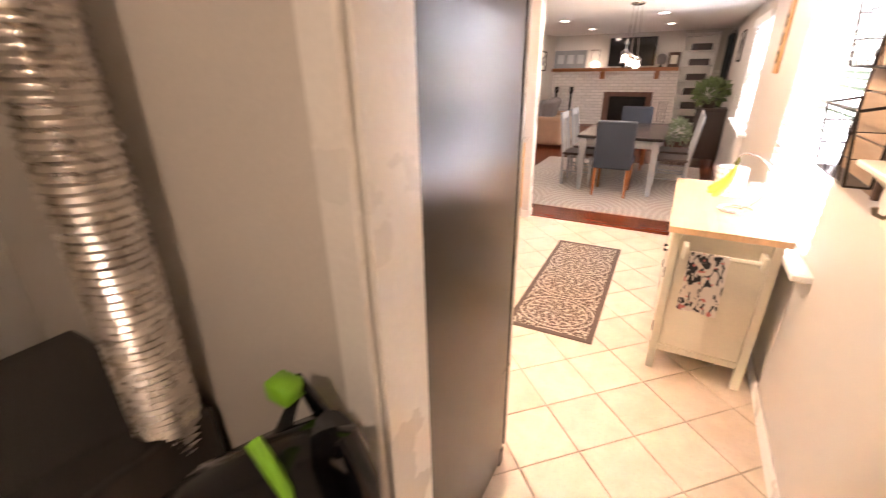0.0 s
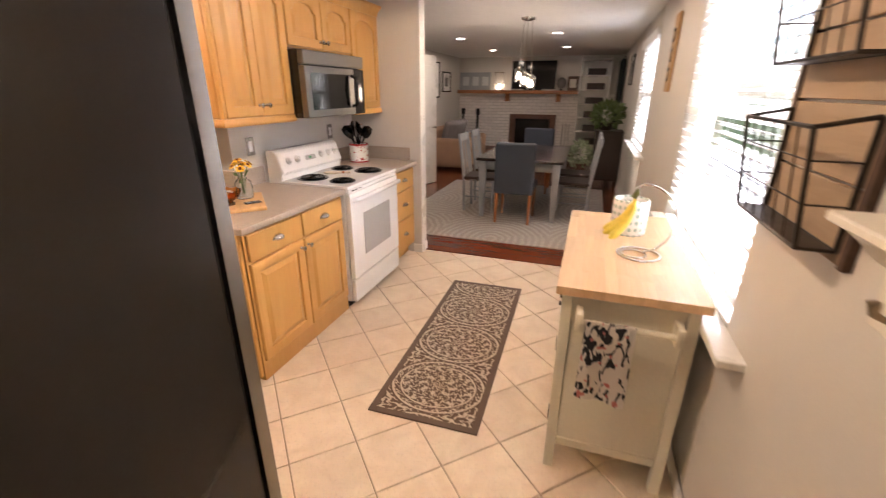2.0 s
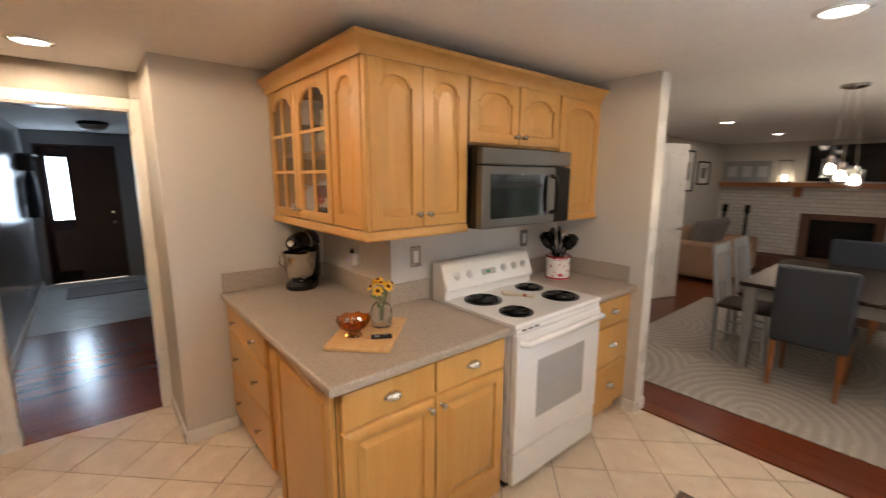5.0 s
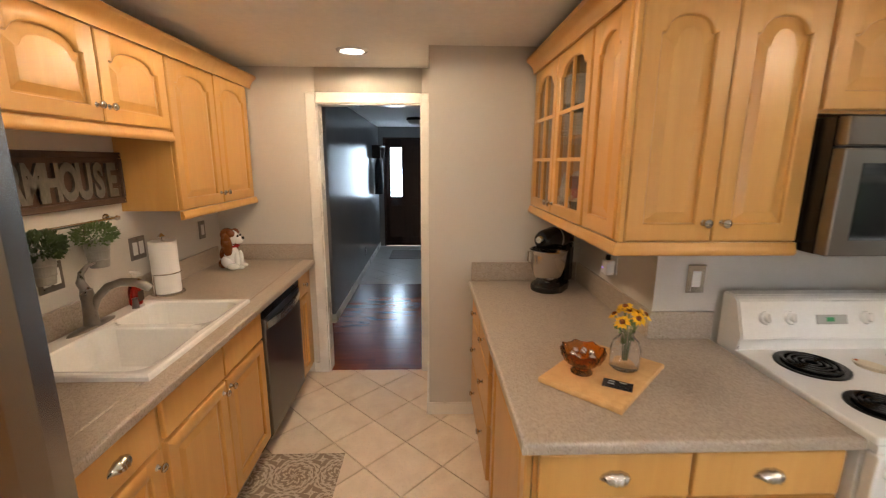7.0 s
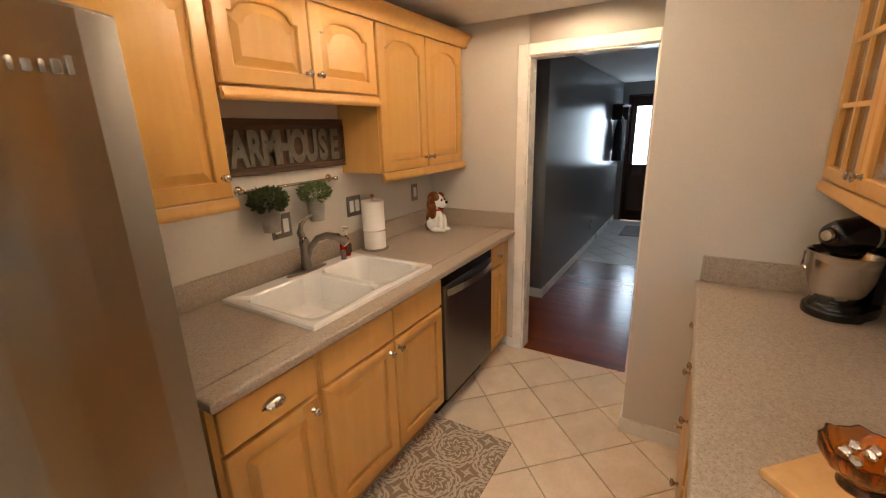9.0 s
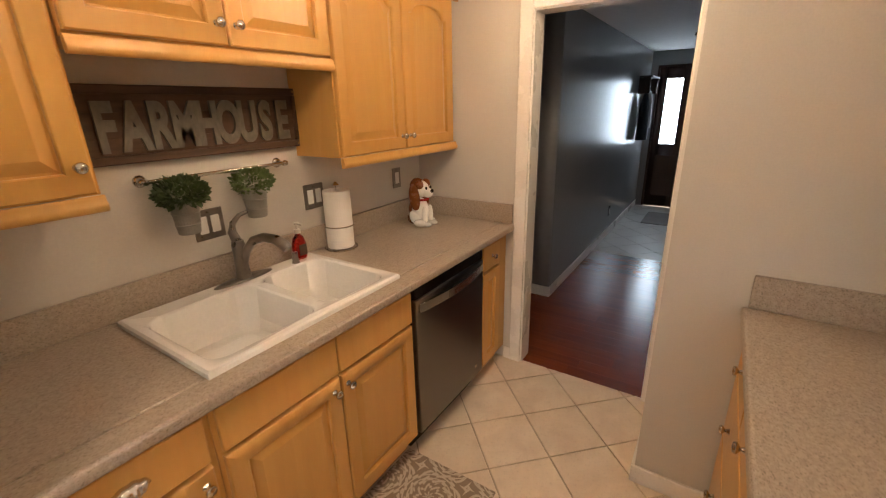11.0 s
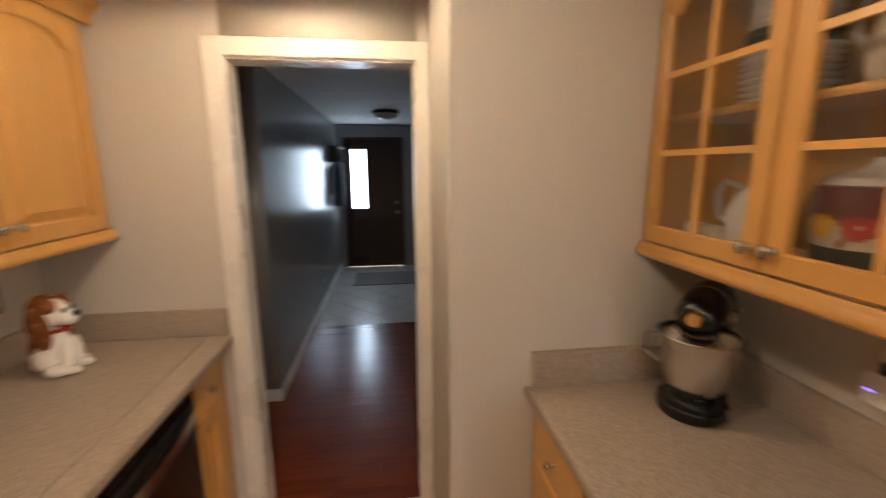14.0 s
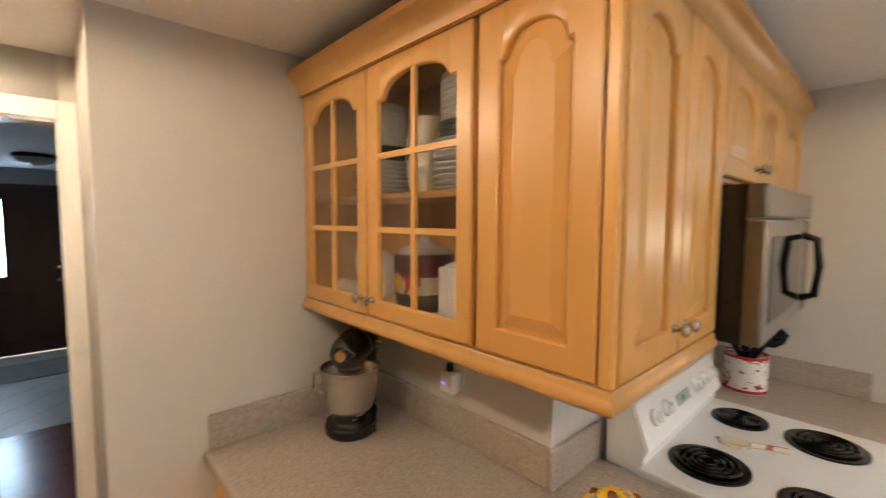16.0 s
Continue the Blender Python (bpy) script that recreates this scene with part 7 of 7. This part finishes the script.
# ---- laundry ----
dr = thing("dryer", pose(-0.90, 0.205, 0), "dark grey clothes dryer", "dryer")
part("body", box(-0.34, 0.34, -0.36, 0.36, 0.02, 0.92, 0.012, 2), FRIDGESIDE, dr)
part("control_panel", box(-0.34, 0.34, -0.36, -0.24, 0.92, 1.03, 0.01), BLACK, dr)
part("door", lathe([(0.0, 0.0), (0.22, 0.0), (0.21, 0.02), (0.0, 0.025)], (0.342, 0.0, 0.5), 28, pose(0, 0, 0, 0, 90, 0).to_3x3()), DARKSTEEL, dr)
for x in (-0.3, 0.3):
    for y in (-0.3, 0.3):
        part("foot", lathe([(0.0, 0.0), (0.02, 0.0), (0.02, 0.022), (0.0, 0.022)], (x, y, 0), 10), BLACK, dr)
bm = bm_new()
rngs, pts, rs = 170, [], []
for i in range(rngs):
    f = i / (rngs - 1)
    pts.append((-0.54 - 0.12 * f + 0.02 * math.sin(f * 3), 0.47 + 0.03 * f, 1.95 - 1.35 * f))
    rs.append(0.061 + (0.006 if i % 2 else 0.0))
add_tube(bm, pts, rs, 18)
dc = thing("dryer_duct", pose(0, 0, 0), "silver corrugated foil duct hung on the laundry wall", "duct")
part("hose", bm, DUCTFOIL, dc)
part("bracket", box(-0.60, -0.48, 0.40, SY - 0.126, 1.93, 1.965, 0.003), NICKEL, dc)
vc = thing("stick_vacuum", pose(-0.16, 0.485, 0) @ Matrix.Diagonal((1.15, 1.0, 1.215, 1)), "black stick vacuum with lime green parts against the wall", "vacuum")
part("base", box(-0.10, 0.08, -0.10, 0.07, 0.0, 0.06, 0.015, 2), BLACK, vc)
part("tube", tube([(0, 0, 0.05), (0, 0.02, 0.85)], 0.018, 10), BLACK, vc)
part("canister", lathe([(0.0, 0.0), (0.055, 0.0), (0.075, 0.02), (0.075, 0.20), (0.05, 0.26), (0.0, 0.27)], (0, 0.0, 0.60), 20), BLACK, vc)
part("handle", tube([(0, 0.02, 0.82), (-0.02, -0.02, 0.92), (-0.02, 0.03, 0.97), (0.0, 0.05, 0.90)], 0.014, 8), BLACK, vc)
part("motor_head", tube([(0.07, 0.0, 0.90), (0.0, -0.03, 0.86), (-0.10, -0.09, 0.80), (-0.20, -0.15, 0.70)], 0.07, 14), BLACK, vc, "glossy black motor head")
part("trigger_loop", tube([(0.06, 0.0, 0.93), (0.085, 0.0, 0.955), (0.10, 0.0, 0.90), (0.10, 0.0, 0.80)], 0.02, 10), BLACK, vc)
part("clip", box(-0.05, -0.01, -0.01, 0.03, 0.955, 0.985, 0.004), GREENPLASTIC, vc, "lime green catch")
part("band", tube([(-0.01, -0.07, 0.955), (0.04, -0.075, 0.91), (0.065, -0.075, 0.86)], 0.011, 8), GREENPLASTIC, vc, "lime green strip")

# ---- outside ----
tagged(new("ground", mesh_of("ground", box(WX + 0.16, 160, -120, 140, -0.5, -0.3), GRASS)), "mown green lawn outside the windows", kind="structure")


def tree(x, y, h, seed):
    rng = random.Random(seed)
    t = thing("tree", pose(x, y, -0.3), "leafy green garden tree", "tree", "garden trees")
    bm = bm_new()
    add_tube(bm, [(0, 0, 0), (0.05, 0.02, h * 0.3), (-0.03, 0.05, h * 0.55), (0.04, 0, h * 0.8)], [h * 0.035, h * 0.028, h * 0.02, h * 0.008], 10)
    for i in range(7):
        a, z = rng.uniform(0, 6.28), h * rng.uniform(0.35, 0.65)
        add_tube(bm, [(0, 0, z), (h * 0.12 * math.cos(a), h * 0.12 * math.sin(a), z + h * 0.1), (h * 0.22 * math.cos(a), h * 0.22 * math.sin(a), z + h * 0.2)], [h * 0.014, h * 0.009, h * 0.004], 6)
    part("trunk", bm, BARK, t)
    bm = bm_new()
    for i in range(16):
        a, r = rng.uniform(0, 6.28), h * rng.uniform(0.05, 0.26)
        leaves(bm, (r * math.cos(a), r * math.sin(a), h * rng.uniform(0.5, 0.95)), h * rng.uniform(0.10, 0.17), 130, h * 0.05, rng)
    part("crown", bm, FOLIAGE, t)


for x, y, h, s in ((7.5, 9.5, 6.5, 1), (9.0, 4.5, 7.5, 2), (8.0, 14.0, 7.0, 3), (11.5, 0.5, 7.5, 4)):
    tree(x, y, h, s)
hs = thing("neighbour_house", pose(15.5, 11, -0.3), "grey neighbouring house with a brown roof", "house")
part("wall", box(-3, 3, -6, 6, 0, 3.0), SIDING, hs)
part("roof", (lambda b: [b.faces.new([b.verts.new(p) for p in q]) for q in (((-3.4, -6.4, 2.95), (-3.4, 6.4, 2.95), (0, 6.4, 4.8), (0, -6.4, 4.8)), ((3.4, -6.4, 2.95), (3.4, 6.4, 2.95), (0, 6.4, 4.8), (0, -6.4, 4.8)),
                  ((-3.4, -6.4, 2.95), (3.4, -6.4, 2.95), (0, -6.4, 4.8)), ((-3.4, 6.4, 2.95), (3.4, 6.4, 2.95), (0, 6.4, 4.8)))] and b)(bm_new()), ROOFING, hs)
for y in (-4, -0.6, 3):
    w = part("window", box(-3.03, -3.0, y, y + 1.2, 1.0, 2.2), TRIM, hs)
    part("pane", box(-3.04, -3.03, y + 0.06, y + 1.14, 1.06, 2.14), BLACKGLASS, w)

structure("driveway", box(WX + 0.9, 7.2, -9, 16, -0.3, -0.27), plain("pale_concrete", (0.13, 0.13, 0.13), 0.85, var=0.12, scale=1.5, fine=60, bump=0.3), "pale concrete drive outside the windows")

# ---- floors, piece by piece ----
def clip(poly, x0, x1, y0, y1):
    for axis, lim, sign_ in ((0, x0, 1), (0, x1, -1), (1, y0, 1), (1, y1, -1)):
        out = []
        for i, p in enumerate(poly):
            q = poly[i - 1]
            pin, qin = (p[axis] - lim) * sign_ >= 0, (q[axis] - lim) * sign_ >= 0
            if pin != qin:
                f = (lim - q[axis]) / (p[axis] - q[axis])
                out.append((q[0] + f * (p[0] - q[0]), q[1] + f * (p[1] - q[1])))
            if pin:
                out.append(p)
        poly = out
        if len(poly) < 3:
            return []
    return poly


def piece_mesh(name, poly, z0, z1, e, mat):
    bm = bm_new()
    n = len(poly)
    cx, cy = sum(p[0] for p in poly) / n, sum(p[1] for p in poly) / n
    lo = [bm.verts.new((x, y, z0)) for x, y in poly]
    mid = [bm.verts.new((x, y, z1 - e * 0.6)) for x, y in poly]
    hi = []
    for x, y in poly:
        d = max(1e-6, math.hypot(x - cx, y - cy))
        f = max(0.0, 1 - e * 1.4 / d)
        hi.append(bm.verts.new((cx + (x - cx) * f, cy + (y - cy) * f, z1)))
    for a, b in ((lo, mid), (mid, hi)):
        for i in range(n):
            bm.faces.new((a[i], a[(i + 1) % n], b[(i + 1) % n], b[i]))
    bm.faces.new(hi)
    return mesh_of(name, bm, mat, False)


def diagonal_tiles(parent, half, ox, oy, x0, x1, y0, y1, gap, mat):
    r = half - gap * 0.7071
    full = piece_mesh("tile", [(r, 0), (0, r), (-r, 0), (0, -r)], -0.010, 0.0, 0.002, mat)
    for i in range(int((x0 - ox) / half) - 1, int((x1 - ox) / half) + 2):
        for j in range(int((y0 - oy) / half) - 1, int((y1 - oy) / half) + 2):
            if (i + j) % 2 == 0:
                continue
            cx, cy = ox + i * half, oy + j * half
            poly = [(cx + r, cy), (cx, cy + r), (cx - r, cy), (cx, cy - r)]
            cut = clip(poly, x0, x1, y0, y1)
            if len(cut) < 3:
                continue
            if len(cut) == 4 and all(abs(a[0] - b[0]) + abs(a[1] - b[1]) < 1e-9 for a, b in zip(sorted(cut), sorted(poly))):
                shared("tile", full, parent, pose(cx, cy, 0))
            else:
                xs, ys = [p[0] for p in cut], [p[1] for p in cut]
                if (max(xs) - min(xs)) * (max(ys) - min(ys)) < 2e-4:
                    continue
                shared("tile", piece_mesh("tile", [(px - cx, py - cy) for px, py in cut], -0.010, 0.0, 0.002, mat), parent, pose(cx, cy, 0))


def planks(parent, x0, x1, y0, y1, width, length, along, seed, mat):
    rng = random.Random(seed)
    a0, a1, b0, b1 = (x0, x1, y0, y1) if along == 'x' else (y0, y1, x0, x1)
    n = max(1, round((b1 - b0) / width))
    w = (b1 - b0) / n
    for k in range(n):
        s = a0 - rng.uniform(0, length)
        while s < a1:
            p, q = max(a0, s), min(a1, s + length)
            if q - p > 0.02:
                L = q - p - 0.0012
                W = w - 0.0012
                poly = [(-L / 2, -W / 2), (L / 2, -W / 2), (L / 2, W / 2), (-L / 2, W / 2)]
                me = piece_mesh("plank", poly, -0.010, 0.0, 0.0007, mat)
                c = ((p + q) / 2, b0 + (k + 0.5) * w)
                shared("plank", me, parent, pose(c[0], c[1], 0) if along == 'x' else pose(c[1], c[0], 0, 0, 0, 90))
            s += length


fk = tagged(new("floor_kitchen"), "cream ceramic tiles laid diagonally with tan grout", kind="structure")
diagonal_tiles(fk, 0.2115, 0.115, 2.527, DX - 0.02, WX - 0.001, SY - 0.13, EY1 - 0.036, 0.0065, TILE)
fl = tagged(new("floor_laundry"), "plain cream laundry floor", kind="structure")
part("slab", box(-1.6, WX, -1.3, SY - 0.131, -0.011, 0.0), TILE, fl)
fd = tagged(new("floor_dining"), "glossy red-brown wooden plank floor", kind="structure")
planks(fd, -2.86, WX, EY1 - 0.011, BACK, 0.125, 2.2, 'x', 11, CHERRY)
fh = tagged(new("floor_hall"), "glossy dark red-brown plank floor in the hall", kind="structure")
planks(fh, -5.72, DX - 0.021, SY, 2.75, 0.095, 1.1, 'y', 12, CHERRY)
ft = tagged(new("floor_entry"), "pale grey diagonal tiles inside the front door", kind="structure")
diagonal_tiles(ft, 0.2115, -6.0, 1.9, -8.35, -5.721, 1.276, 2.75, 0.006, HALLTILE)
